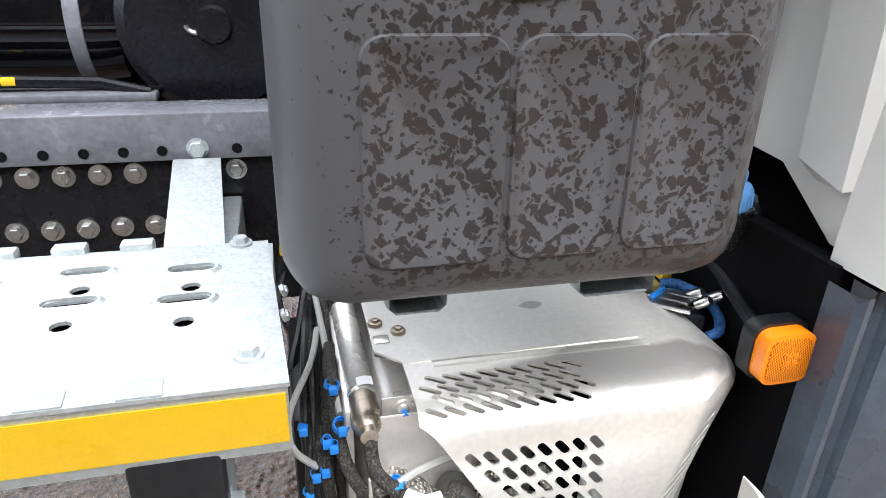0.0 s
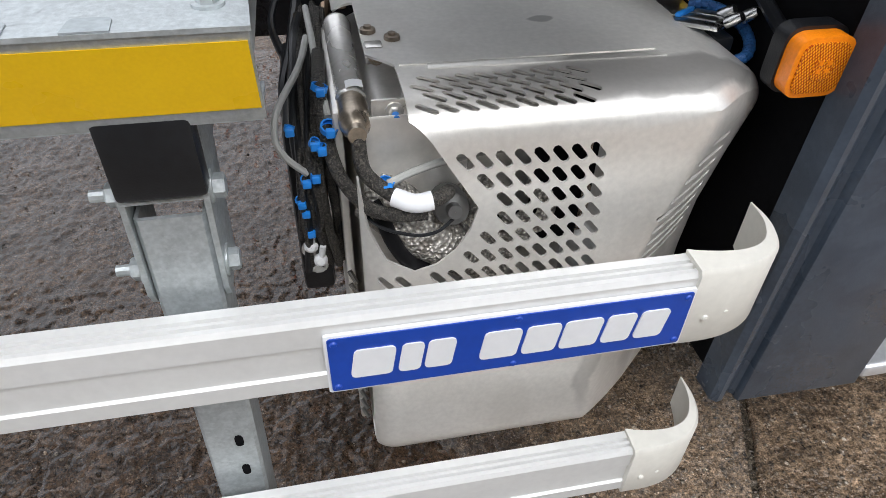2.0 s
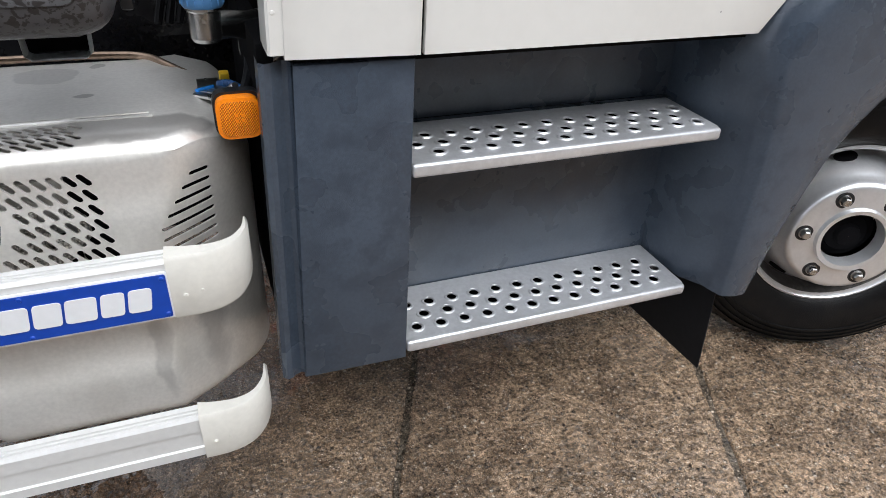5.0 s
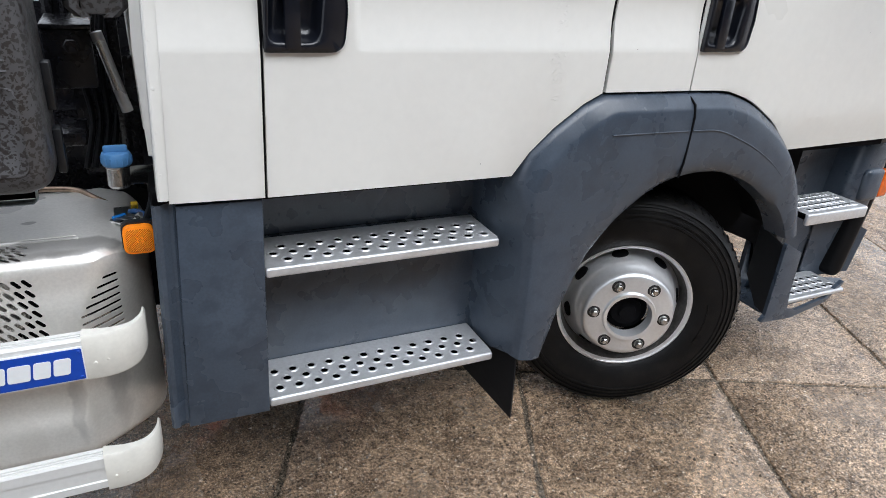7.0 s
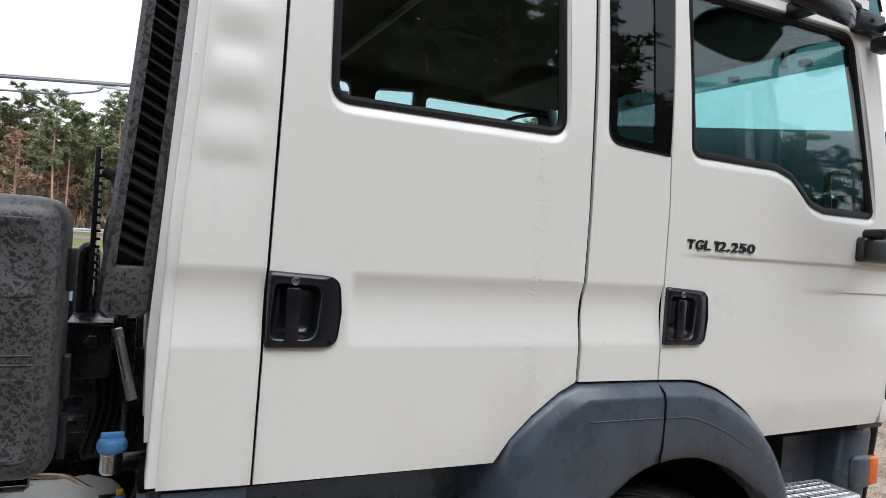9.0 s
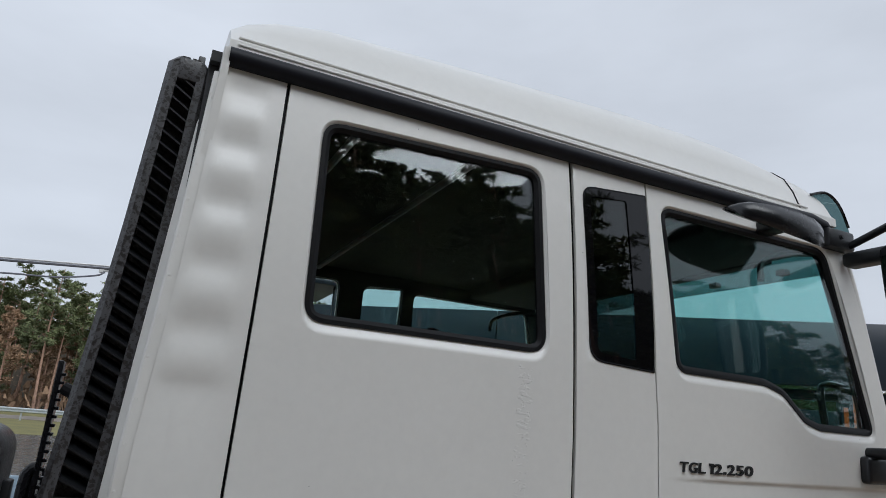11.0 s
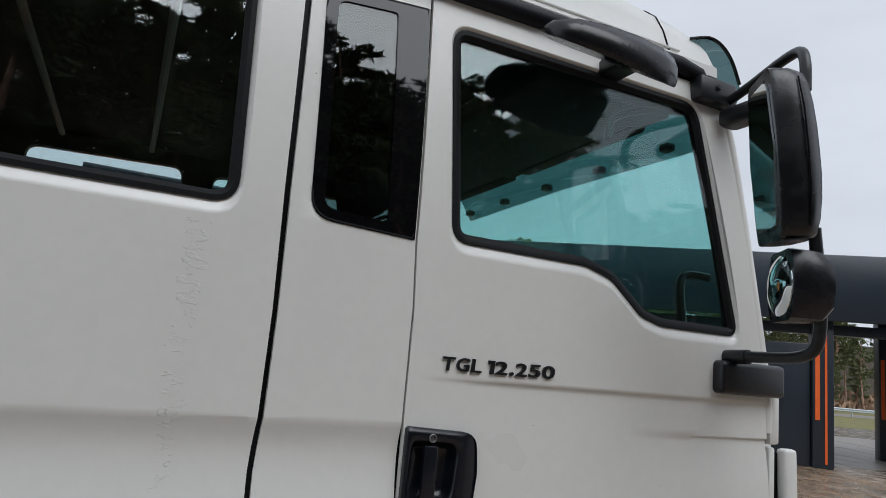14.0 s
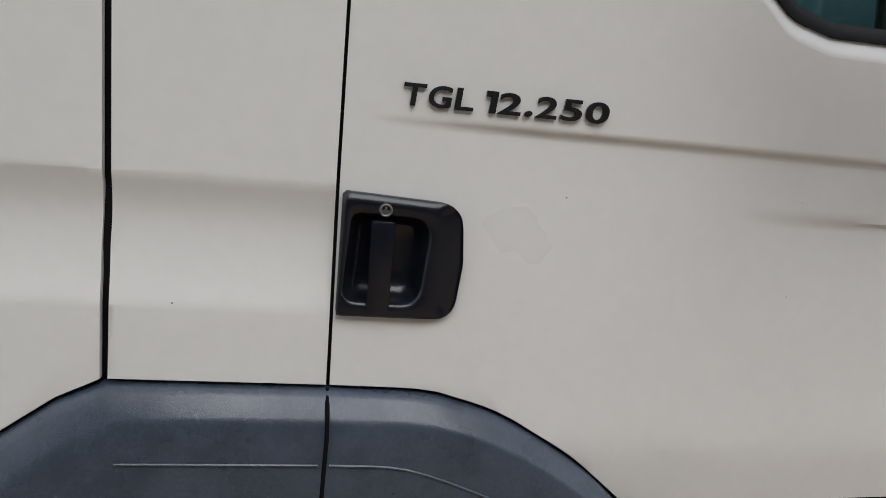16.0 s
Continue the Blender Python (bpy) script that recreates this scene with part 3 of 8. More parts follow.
def part(name, bm, material, parent, label="", angle=32, m=None):
    """Links a bmesh as one mesh object under a thing or a part."""
    sharpen(bm, angle)
    me = bpy.data.meshes.new(name)
    bm.to_mesh(me)
    bm.free()
    me.materials.append(material)
    ob = new(name, me)
    if m is not None:
        ob.matrix_basis = m
    if parent is not None:
        ob.parent = parent
        if parent.type == "EMPTY" and parent.parent is None:
            ob.matrix_parent_inverse = Matrix.Translation(-parent.location)
    if label:
        tagged(ob, label)
    return ob


def thing(name, label, category, loc=(0, 0, 0), group="", kind=""):
    ob = new(name)
    ob.location = loc
    ob.empty_display_size = 0.1
    return tagged(ob, label, category, group, kind)


def box(bm, x0, x1, y0, y1, z0, z1, bevel=0.0, seg=2, m=None):
    vs = [bm.verts.new((x, y, z)) for x in (x0, x1) for y in (y0, y1) for z in (z0, z1)]
    idx = ((0, 1, 3, 2), (4, 6, 7, 5), (0, 4, 5, 1), (2, 3, 7, 6), (0, 2, 6, 4), (1, 5, 7, 3))
    fs = [bm.faces.new([vs[i] for i in f]) for f in idx]
    if bevel:
        es = list({e for f in fs for e in f.edges})
        r = bmesh.ops.bevel(bm, geom=es, offset=bevel, segments=seg, affect="EDGES", profile=0.5)
        vs = list({v for f in r["faces"] for v in f.verts} | {v for v in vs if v.is_valid})
    if m is not None:
        for v in vs:
            v.co = m @ v.co
    return bm


def tube(bm, pts, r, n=10, r1=None, closed=False):
    """A round bar along the points."""
    pts = [Vector(p) for p in pts]
    rings = []
    up = None
    for i, p in enumerate(pts):
        a, b = pts[max(i - 1, 0)], pts[min(i + 1, len(pts) - 1)]
        d = (b - a).normalized()
        if up is None:
            up = d.orthogonal().normalized()
        else:
            up = (up - d * up.dot(d)).normalized()
        s = d.cross(up)
        k = r if r1 is None else r + (r1 - r) * i / max(1, len(pts) - 1)
        rings.append([bm.verts.new(p + k * (math.cos(q) * up + math.sin(q) * s)) for q in [2 * math.pi * j / n for j in range(n)]])
    for u, v in zip(rings, rings[1:]):
        for j in range(n):
            bm.faces.new((u[j], u[(j + 1) % n], v[(j + 1) % n], v[j]))
    bm.faces.new(rings[0][::-1])
    bm.faces.new(rings[-1])
    return bm


def smooth_path(pts, k=6):
    """Catmull-Rom through the points."""
    pts = [Vector(p) for p in pts]
    q = [pts[0] * 2 - pts[1]] + pts + [pts[-1] * 2 - pts[-2]]
    out = []
    for i in range(1, len(q) - 2):
        for j in range(k):
            t = j / k
            a, b, c, d = q[i - 1], q[i], q[i + 1], q[i + 2]
            out.append(0.5 * ((2 * b) + (c - a) * t + (2 * a - 5 * b + 4 * c - d) * t * t + (3 * b - a - 3 * c + d) * t ** 3))
    out.append(pts[-1])
    return out


def lathe(bm, profile, n=48, m=None, close=False):
    """Turns (radius, offset) pairs about the local z axis."""
    rings = []
    for r, a in profile:
        rings.append([bm.verts.new((r * math.cos(q), r * math.sin(q), a)) for q in [2 * math.pi * j / n for j in range(n)]])
    for u, v in zip(rings, rings[1:]):
        for j in range(n):
            bm.faces.new((u[j], u[(j + 1) % n], v[(j + 1) % n], v[j]))
    if m is not None:
        for ring in rings:
            for v in ring:
                v.co = m @ v.co
    return bm


def round_poly(pts, radii, k=6):
    """A closed outline with rounded corners."""
    out = []
    c = len(pts)
    for i in range(c):
        p, a, b = Vector(pts[i]), Vector(pts[i - 1]), Vector(pts[(i + 1) % c])
        r = radii[i] if isinstance(radii, (list, tuple)) else radii
        u, v = (a - p).normalized(), (b - p).normalized()
        half = math.acos(max(-1, min(1, u.dot(v)))) / 2
        if r < 1e-5 or half > 1.56:
            out.append(p)
            continue
        d = min(r / math.tan(half), 0.49 * min((a - p).length, (b - p).length))
        s, e = p + u * d, p + v * d
        for j in range(k + 1):
            t = j / k
            out.append((1 - t) ** 2 * s + 2 * t * (1 - t) * p + t * t * e)
    return out


def inset_poly(pts, d):
    """Moves a counter-clockwise outline inwards by d."""
    area = sum(pts[i - 1].x * pts[i].y - pts[i].x * pts[i - 1].y for i in range(len(pts)))
    sg = 1 if area > 0 else -1
    out = []
    for i in range(len(pts)):
        a, b = pts[i - 1], pts[(i + 1) % len(pts)]
        t = (b - a).normalized()
        out.append(pts[i] + Vector((-t.y, t.x)) * d * sg)
    return out


def sheet(outline, holes, f, thick=0.012, cuts_u=(), cuts_v=(), bevel=0.0, bevel_holes=True):
    """A flat sheet with openings, cut into strips and bent by f(u, v, w), w being the depth behind its face."""
    bm = bmesh.new()
    for loop in [outline, *holes]:
        vs = [bm.verts.new((p[0], p[1], 0)) for p in loop]
        for i in range(len(vs)):
            bm.edges.new((vs[i - 1], vs[i]))
    bmesh.ops.triangle_fill(bm, use_beauty=True, use_dissolve=False, edges=bm.edges[:])
    for vals, no in ((cuts_u, (1, 0, 0)), (cuts_v, (0, 1, 0))):
        for c in vals:
            bmesh.ops.bisect_plane(bm, geom=bm.verts[:] + bm.edges[:] + bm.faces[:], dist=1e-5, plane_co=(c * no[0], c * no[1], 0), plane_no=no)
    if thick:
        front = bm.faces[:]
        r = bmesh.ops.extrude_face_region(bm, geom=front)
        back = [g for g in r["geom"] if isinstance(g, bmesh.types.BMVert)]
        for v in back:
            v.co.z = thick
        if bevel:
            fset = set(front)
            es = [e for e in bm.edges if len(e.link_faces) == 2 and sum(fc in fset for fc in e.link_faces) == 1]
            es = [e for e in es if e.verts[0].co.z < 1e-6 and e.verts[1].co.z < 1e-6]
            if not bevel_holes:
                def in_hole(e):
                    c = (e.verts[0].co + e.verts[1].co) / 2
                    for loop in holes:
                        for i in range(len(loop)):
                            s0, s1 = Vector((loop[i - 1][0], loop[i - 1][1], 0)), Vector((loop[i][0], loop[i][1], 0))
                            d = s1 - s0
                            t = max(0, min(1, (c - s0).dot(d) / max(1e-12, d.length_squared)))
                            if (s0 + d * t - c).length < 1e-4:
                                return True
                    return False
                es = [e for e in es if not in_hole(e)]
            bmesh.ops.bevel(bm, geom=es, offset=bevel, segments=2, affect="EDGES", profile=0.5, clamp_overlap=True)
    for v in bm.verts:
        v.co = f(v.co.x, v.co.y, v.co.z)
    return bm


def ring(outer, inner, f, d0, d1):
    """A seal between two outlines with the same count, from depth d0 at the outer to d1 at the inner edge, with a body behind."""
    bm = bmesh.new()
    n = len(outer)
    mid = [(Vector(a) + Vector(b)) / 2 for a, b in zip(outer, inner)]
    rows = []
    for loop, d in ((outer, 0.012), (outer, d0), (mid, (d0 + d1) / 2 - 0.004), (inner, d1), (inner, 0.014)):
        rows.append([bm.verts.new(f(p[0], p[1], d)) for p in loop])
    for u, v in zip(rows, rows[1:]):
        for i in range(n):
            bm.faces.new((u[i - 1], u[i], v[i], v[i - 1]))
    return bm


def bolt(bm, p, axis, r=0.012, h=0.009, washer=1.5, stud=0.0):
    """A hexagon head on a washer."""
    m = Vector(p)
    q = Vector(axis).to_track_quat("Z", "Y").to_matrix().to_4x4()
    t = Matrix.Translation(m) @ q
    lathe(bm, [(0.0005, 0.0028), (r * washer, 0.0025), (r * washer, -0.002)], 16, t)
    rot = [(r * math.cos(k * math.pi / 3), r * math.sin(k * math.pi / 3)) for k in range(6)]
    lo = [bm.verts.new(t @ Vector((x, y, 0.002))) for x, y in rot]
    hi = [bm.verts.new(t @ Vector((x, y, h))) for x, y in rot]
    top = [bm.verts.new(t @ Vector((x * 0.86, y * 0.86, h + 0.002))) for x, y in rot]
    for a, b in ((lo, hi), (hi, top)):
        for i in range(6):
            bm.faces.new((a[i - 1], a[i], b[i], b[i - 1]))
    bm.faces.new(top)
    if stud:
        lathe(bm, [(r * 0.5, h), (r * 0.5, h + stud), (0.0005, h + stud)], 10, t)
    return bm


# ---- ground ----
GU, GV = Vector((0.914, -0.407)), Vector((0.407, 0.914))
U0, DU, V0, DV = 1.147, 0.865, 2.17, 2.95
bm = bmesh.new()
R = 900.0
vs = [bm.verts.new(p) for p in ((-R, -R, -0.011), (R, -R, -0.011), (R, R, -0.011), (-R, R, -0.011))]
bm.faces.new(vs)
ground = tagged(part("ground", bm, SOIL, None), "dark earth under the wet concrete slabs", "ground", kind="structure")

# ---- the truck ----
truck = thing("truck", "cream crew cab flatbed truck, wet from rain, on concrete", "truck", (2.4, 1.9, 0))


def side_y(z):
    """Depth of the cab's side by height: upright, with a hollow waist band between two creases, leaning in above the sill."""
    if z > 2.0:
        return 0.735 + 0.05 * ((z - 2.0) / 0.66) ** 1.6
    if 1.387 < z < 1.579:
        t = (z - 1.387) / 0.192
        u = t / 1.24 if t < 0.62 else 0.5 + (t - 0.62) / 0.76
        return 0.735 + 0.0145 * math.sin(math.pi * u)
    return 0.735


def door_y(x, z):
    """The front door's skin: a soft crease under the badge and a second one towards the front."""
    y = side_y(z) if z > 2.0 else 0.735
    if 1.40 < z < 1.688:
        k = (1.688 - z) / 0.288
        y += 0.0085 * min(1, k / 0.035) * (1 - k) * min(1, max(0, (x - 2.93) / 0.25))
    if x > 3.55 and 1.45 < z < 1.583:
        k = (1.583 - z) / 0.133
        y += 0.008 * min(1, k / 0.05) * (1 - k) * min(1, (x - 3.55) / 0.3)
    if z < 1.165:
        y += 0.02 * (1.165 - z) / 0.12
    return y


SWAGE = [1.387 + 0.192 * k / 16 for k in range(17)]
Z_CUTS = [1.380, *SWAGE, 1.586, 2.0, 2.1, 2.2, 2.3, 2.4, 2.5, 2.58]
skin = lambda x, z, w: Vector((x, side_y(z) + w, z))


def skin_rear(x, z, w):
    """The rear door's skin: the waist band runs out in a rounded end beside the handle."""
    k = min(1.0, max(0.0, (x - 1.838) / 0.020))
    y = side_y(z)
    return Vector((x, (0.735 + (y - 0.735) * k * k * (3 - 2 * k) if z < 2.0 else y) + w, z))


skin_door = lambda x, z, w: Vector((x, door_y(x, z) + w, z))
W1 = round_poly([(1.757, 2.565), (1.762, 2.010), (2.479, 2.012), (2.459, 2.590)], [0.055, 0.055, 0.055, 0.055])
W2 = round_poly([(2.618, 2.573), (2.634, 2.013), (2.878, 2.000), (2.876, 2.596)], [0.05, 0.06, 0.004, 0.004])
W3 = round_poly([(2.955, 2.577), (2.987, 2.013), (3.385, 2.010), (3.475, 1.985), (3.585, 1.895), (3.66, 1.876), (3.952, 1.876), (3.800, 2.580)], [0.05, 0.05, 0.1, 0.1, 0.1, 0.1, 0.03, 0.07])


def press_line(outline):
    """Outer line of the pressed recess round a window: wide under it, narrow beside and above."""
    out = []
    n = len(outline)
    area = sum(outline[i - 1].x * outline[i].y - outline[i].x * outline[i - 1].y for i in range(n))
    sg = 1 if area > 0 else -1
    for i in range(n):
        t = (outline[(i + 1) % n] - outline[i - 1]).normalized()
        nn = Vector((t.y, -t.x)) * sg
        out.append(outline[i] + nn * (0.012 + 0.020 * max(0.0, -nn.y) ** 1.5))
    return out


P1, P3 = press_line(W1), press_line(W3)
PRESS = 0.011
Z_TOP = 2.652
GAP = 0.0035



def handle_hole(x0, z0, w):
    return round_poly([(x0 + 0.012, z0 + 0.172), (x0 + 0.008, z0 + 0.016), (x0 + w * 0.78, z0 + 0.014), (x0 + w * 0.83, z0 + 0.166)], [0.012, 0.015, 0.02, 0.02])


# rear side panel with pressed ribs
def edge_x(z):
    """Rear edge of the cab side by height."""
    k = ((1.0, 1.384), (1.4, 1.395), (1.7, 1.405), (2.0, 1.425), (2.3, 1.440), (2.62, 1.454))
    for (z0, x0), (z1, x1) in zip(k, k[1:]):
        if z <= z1:
            return x0 + (x1 - x0) * (z - z0) / (z1 - z0)
    return 1.454


def rib_skin(x, z, w):
    y = side_y(z)
    if z > 1.80 and z < 2.62:
        k = (z - 1.80) / 0.157
        amp = 0.0105 * min(1, max(0, (x - edge_x(z) - 0.032) / 0.022)) * min(1, max(0, (1.605 - x) / 0.03))
        y -= amp * (0.5 - 0.5 * math.cos(2 * math.pi * k)) ** 0.8 - amp * 0.5
    return Vector((x, y + w, z))


rear_panel = part("rear_side_panel", sheet([(1.409, 1.052), (1.622, 1.047), (1.645 - GAP, Z_TOP), (1.482, Z_TOP), (1.481, 2.62), (1.466, 2.3), (1.452, 2.0), (1.432, 1.7), (1.422, 1.4)], [], rib_skin, 0.012, [1.43, 1.45, 1.465, 1.48, 1.495, 1.51, 1.54, 1.57, 1.585, 1.60], Z_CUTS[:19] + [1.80 + 0.157 * k / 8 for k in range(42)], 0.003), PAINT, truck, "cream sheet metal with pressed ribs", 50)
bm = bmesh.new()
prof = [(0.0, 0.82), (0.0, 0.742), (0.004, 0.7385), (0.018, 0.7385), (0.030, 0.7395), (0.030, 0.82)]
rows = [[bm.verts.new((edge_x(z) + dx, y + side_y(z) - 0.735, z)) for dx, y in prof] for z in (1.058, 1.2, 1.39, 1.45, 1.53, 1.56, 1.58, 1.7, 1.85, 2.0, 2.15, 2.3, 2.45, 2.625)]
for u, v in zip(rows, rows[1:]):
    for k in range(6):
        bm.faces.new((u[k - 1], u[k], v[k], v[k - 1]))
bm.faces.new(rows[0])
bm.faces.new(rows[-1][::-1])
flange = part("rear_flange", bm, PAINT, rear_panel)
for k in range(16):
    bm = bmesh.new()
    z = 1.12 + k * 0.095
    lathe(bm, [(0.004, 0), (0.003, 0.0008), (0.0003, 0.001)], 8, Matrix.Translation((edge_x(z) + 0.010, side_y(z) + 0.0037, z)) @ Euler((radians(90), 0, 0)).to_matrix().to_4x4())
    part("weld_spot", bm, PAINT, rear_panel)

# rear door
arch_edge = [(2.304, 1.046), (2.354, 1.112), (2.424, 1.178), (2.513, 1.242), (2.574, 1.272)]
rear_door = part("rear_door", sheet([(1.6285, 1.047), *arch_edge, (2.575, 1.388), (2.574, 1.47), (2.579, 1.58), (2.580, 1.80), (2.572, 2.06), (2.570 - GAP, Z_TOP), (1.6515, Z_TOP)], [P1, handle_hole(1.633, 1.385, 0.187)], skin_rear, 0.012, [1.642, 1.662, 1.836, 1.841, 1.848, 1.855, 1.860, 1.9, 2.2, 2.45, 2.548, 2.560], Z_CUTS, 0.005, False), PAINT, truck, "cream door with window and black recessed handle")
# pillar panel with the fixed quarter window
b_panel = part("pillar_panel", sheet([(2.585, 1.273), (2.9005, 1.271), (2.8968, 1.60), (2.8962, 1.84), (2.8868, 2.0), (2.8835, 2.60), (2.884, Z_TOP), (2.579 + GAP, Z_TOP), (2.586, 2.06), (2.592, 1.80), (2.591, 1.58), (2.586, 1.47), (2.587, 1.388)], [inset_poly(W2, 0.004)], skin, 0.012, [2.596, 2.604, 2.68, 2.74, 2.82, 2.868, 2.878], Z_CUTS, 0.005), PAINT, truck, "cream pillar panel with a dark quarter window")
# front door
front_arch = [(p.x, p.y) for p in smooth_path([(2.906, 1.271, 0), (3.045, 1.267, 0), (3.115, 1.252, 0), (3.184, 1.228, 0), (3.250, 1.192, 0), (3.318, 1.150, 0), (3.385, 1.095, 0), (3.441, 1.046, 0)], 3)]
fd_out = [*front_arch, (4.085, 1.060), (4.096, 1.10), (4.096, 1.20), (4.090, 1.50), (4.080, 1.70), (4.044, 1.86), (3.925, 2.50), (3.885, Z_TOP - 0.03), (3.80, Z_TOP), (2.891, Z_TOP), (2.8905, 2.60), (2.892, 2.0), (2.9015, 1.84), (2.902, 1.60)]
DOOR_Z = [1.10, 1.165, 1.22, 1.28, 1.34, 1.40, 1.42, 1.45, 1.475, 1.50, 1.525, 1.545, 1.565, 1.576, 1.583, 1.60, 1.62, 1.64, 1.66, 1.672, 1.678, 1.683, 1.688, 1.694, 1.72, 1.76, 1.80, 1.86, 1.92] + Z_CUTS[19:]
front_door = part("front_door", sheet(fd_out, [P3, handle_hole(2.907, 1.386, 0.187)], skin_door, 0.012, [2.908, 2.916, 2.93] + [2.96 + 0.045 * k for k in range(25)], DOOR_Z, 0.005, False), PAINT, truck, "cream front door with badge, window and black handle", 40)


def glazing(door, outline, width, material, f, depth=0.012, label="black rubber seal"):
    inner = inset_poly(outline, width)
    part("window_seal", ring(inset_poly(outline, -0.002), inner, f, -0.003, 0.006), RUBBER, door, label)
    pane = part("window_pane", sheet(inset_poly(inner, -0.003), [], lambda u, v, w: f(u, v, depth + w), 0.004, [1.72 + 0.08 * k for k in range(29)], [1.90 + 0.04 * k for k in range(18)]), material, door, "", 60)
    pane.visible_shadow = False
    return pane


def pressed_recess(door, outer, inner, f):
    bm = bmesh.new()
    rows = []
    for k in range(9):
        t = k / 8
        d = PRESS * (t * t * (3 - 2 * t))
        rows.append([bm.verts.new(f(*(Vector(a).lerp(Vector(b), t)), d)) for a, b in zip(outer, inner)])
    rows.append([bm.verts.new(f(p[0], p[1], PRESS + 0.012)) for p in inner])
    for u, v in zip(rows, rows[1:]):
        for i in range(len(u)):
            bm.faces.new((u[i - 1], u[i], v[i], v[i - 1]))
    part("window_recess", bm, PAINT, door, "", 50)


deeper = lambda f: (lambda u, v, w: f(u, v, w + PRESS - 0.002))
pressed_recess(rear_door, P1, W1, skin)
pressed_recess(front_door, P3, W3, skin_door)
glazing(rear_door, W1, 0.021, GLASS_DARK, deeper(skin))
glazing(b_panel, W2, 0.006, GLASS_BLACK, skin, 0.0015)
glazing(front_door, W3, 0.023, GLASS_TEAL, deeper(skin_door))
# black printed edge of the quarter window, lying over the panel's lip
bm = sheet(round_poly([(2.616, 2.577), (2.632, 2.009), (2.8838, 1.996), (2.8832, 2.30), (2.8826, 2.600)], [0.05, 0.06, 0.004, 0.0, 0.004]), [round_poly([(2.645, 2.545), (2.662, 2.035), (2.812, 2.028), (2.797, 2.56)], [0.03, 0.03, 0.01, 0.01])], lambda u, v, w: skin(u, v, -0.0025 + w), 0.0025, (), [2.1, 2.2, 2.3, 2.4, 2.5])
part("window_border", bm, GLOSS, b_panel, "black printed window border")

# dark rubber behind the door gaps
for xa, xb, z0, z1 in ((1.624, 1.649, 1.05, 2.65), (2.579, 2.577, 1.27, 2.65), (2.904, 2.884, 1.27, 2.65)):
    bm = bmesh.new()
    box(bm, -0.02, 0.02, 0.009, 0.03, z0, z1)
    for c in (1.4, 1.58, 2.0, 2.2, 2.4):
        bmesh.ops.bisect_plane(bm, geom=bm.verts[:] + bm.edges[:] + bm.faces[:], plane_co=(0, 0, c), plane_no=(0, 0, 1))
    for v in bm.verts:
        k = (v.co.z - z0) / (z1 - z0)
        v.co.x += xa + (xb - xa) * k
        v.co.y += max(side_y(v.co.z), 0.74) + 0.006
    part("door_gap_seal", bm, RUBBER, truck)


def ray_loop(loop, c, count):
    """The loop walked round its centre at even angles."""
    out = []
    for k in range(count):
        q = 2 * math.pi * k / count
        d = Vector((math.cos(q), math.sin(q)))
        best = 0.001
        for a, e in zip(loop[-1:] + loop[:-1], loop):
            s = e - a
            det = d.x * -s.y + d.y * s.x
            if abs(det) > 1e-12:
                r = a - c
                t = (r.x * -s.y + r.y * s.x) / det
                u = (d.x * r.y - d.y * r.x) / det
                if t > 0 and -1e-6 <= u <= 1 + 1e-6:
                    best = max(best, t)
        out.append(c + d * best)
    return out


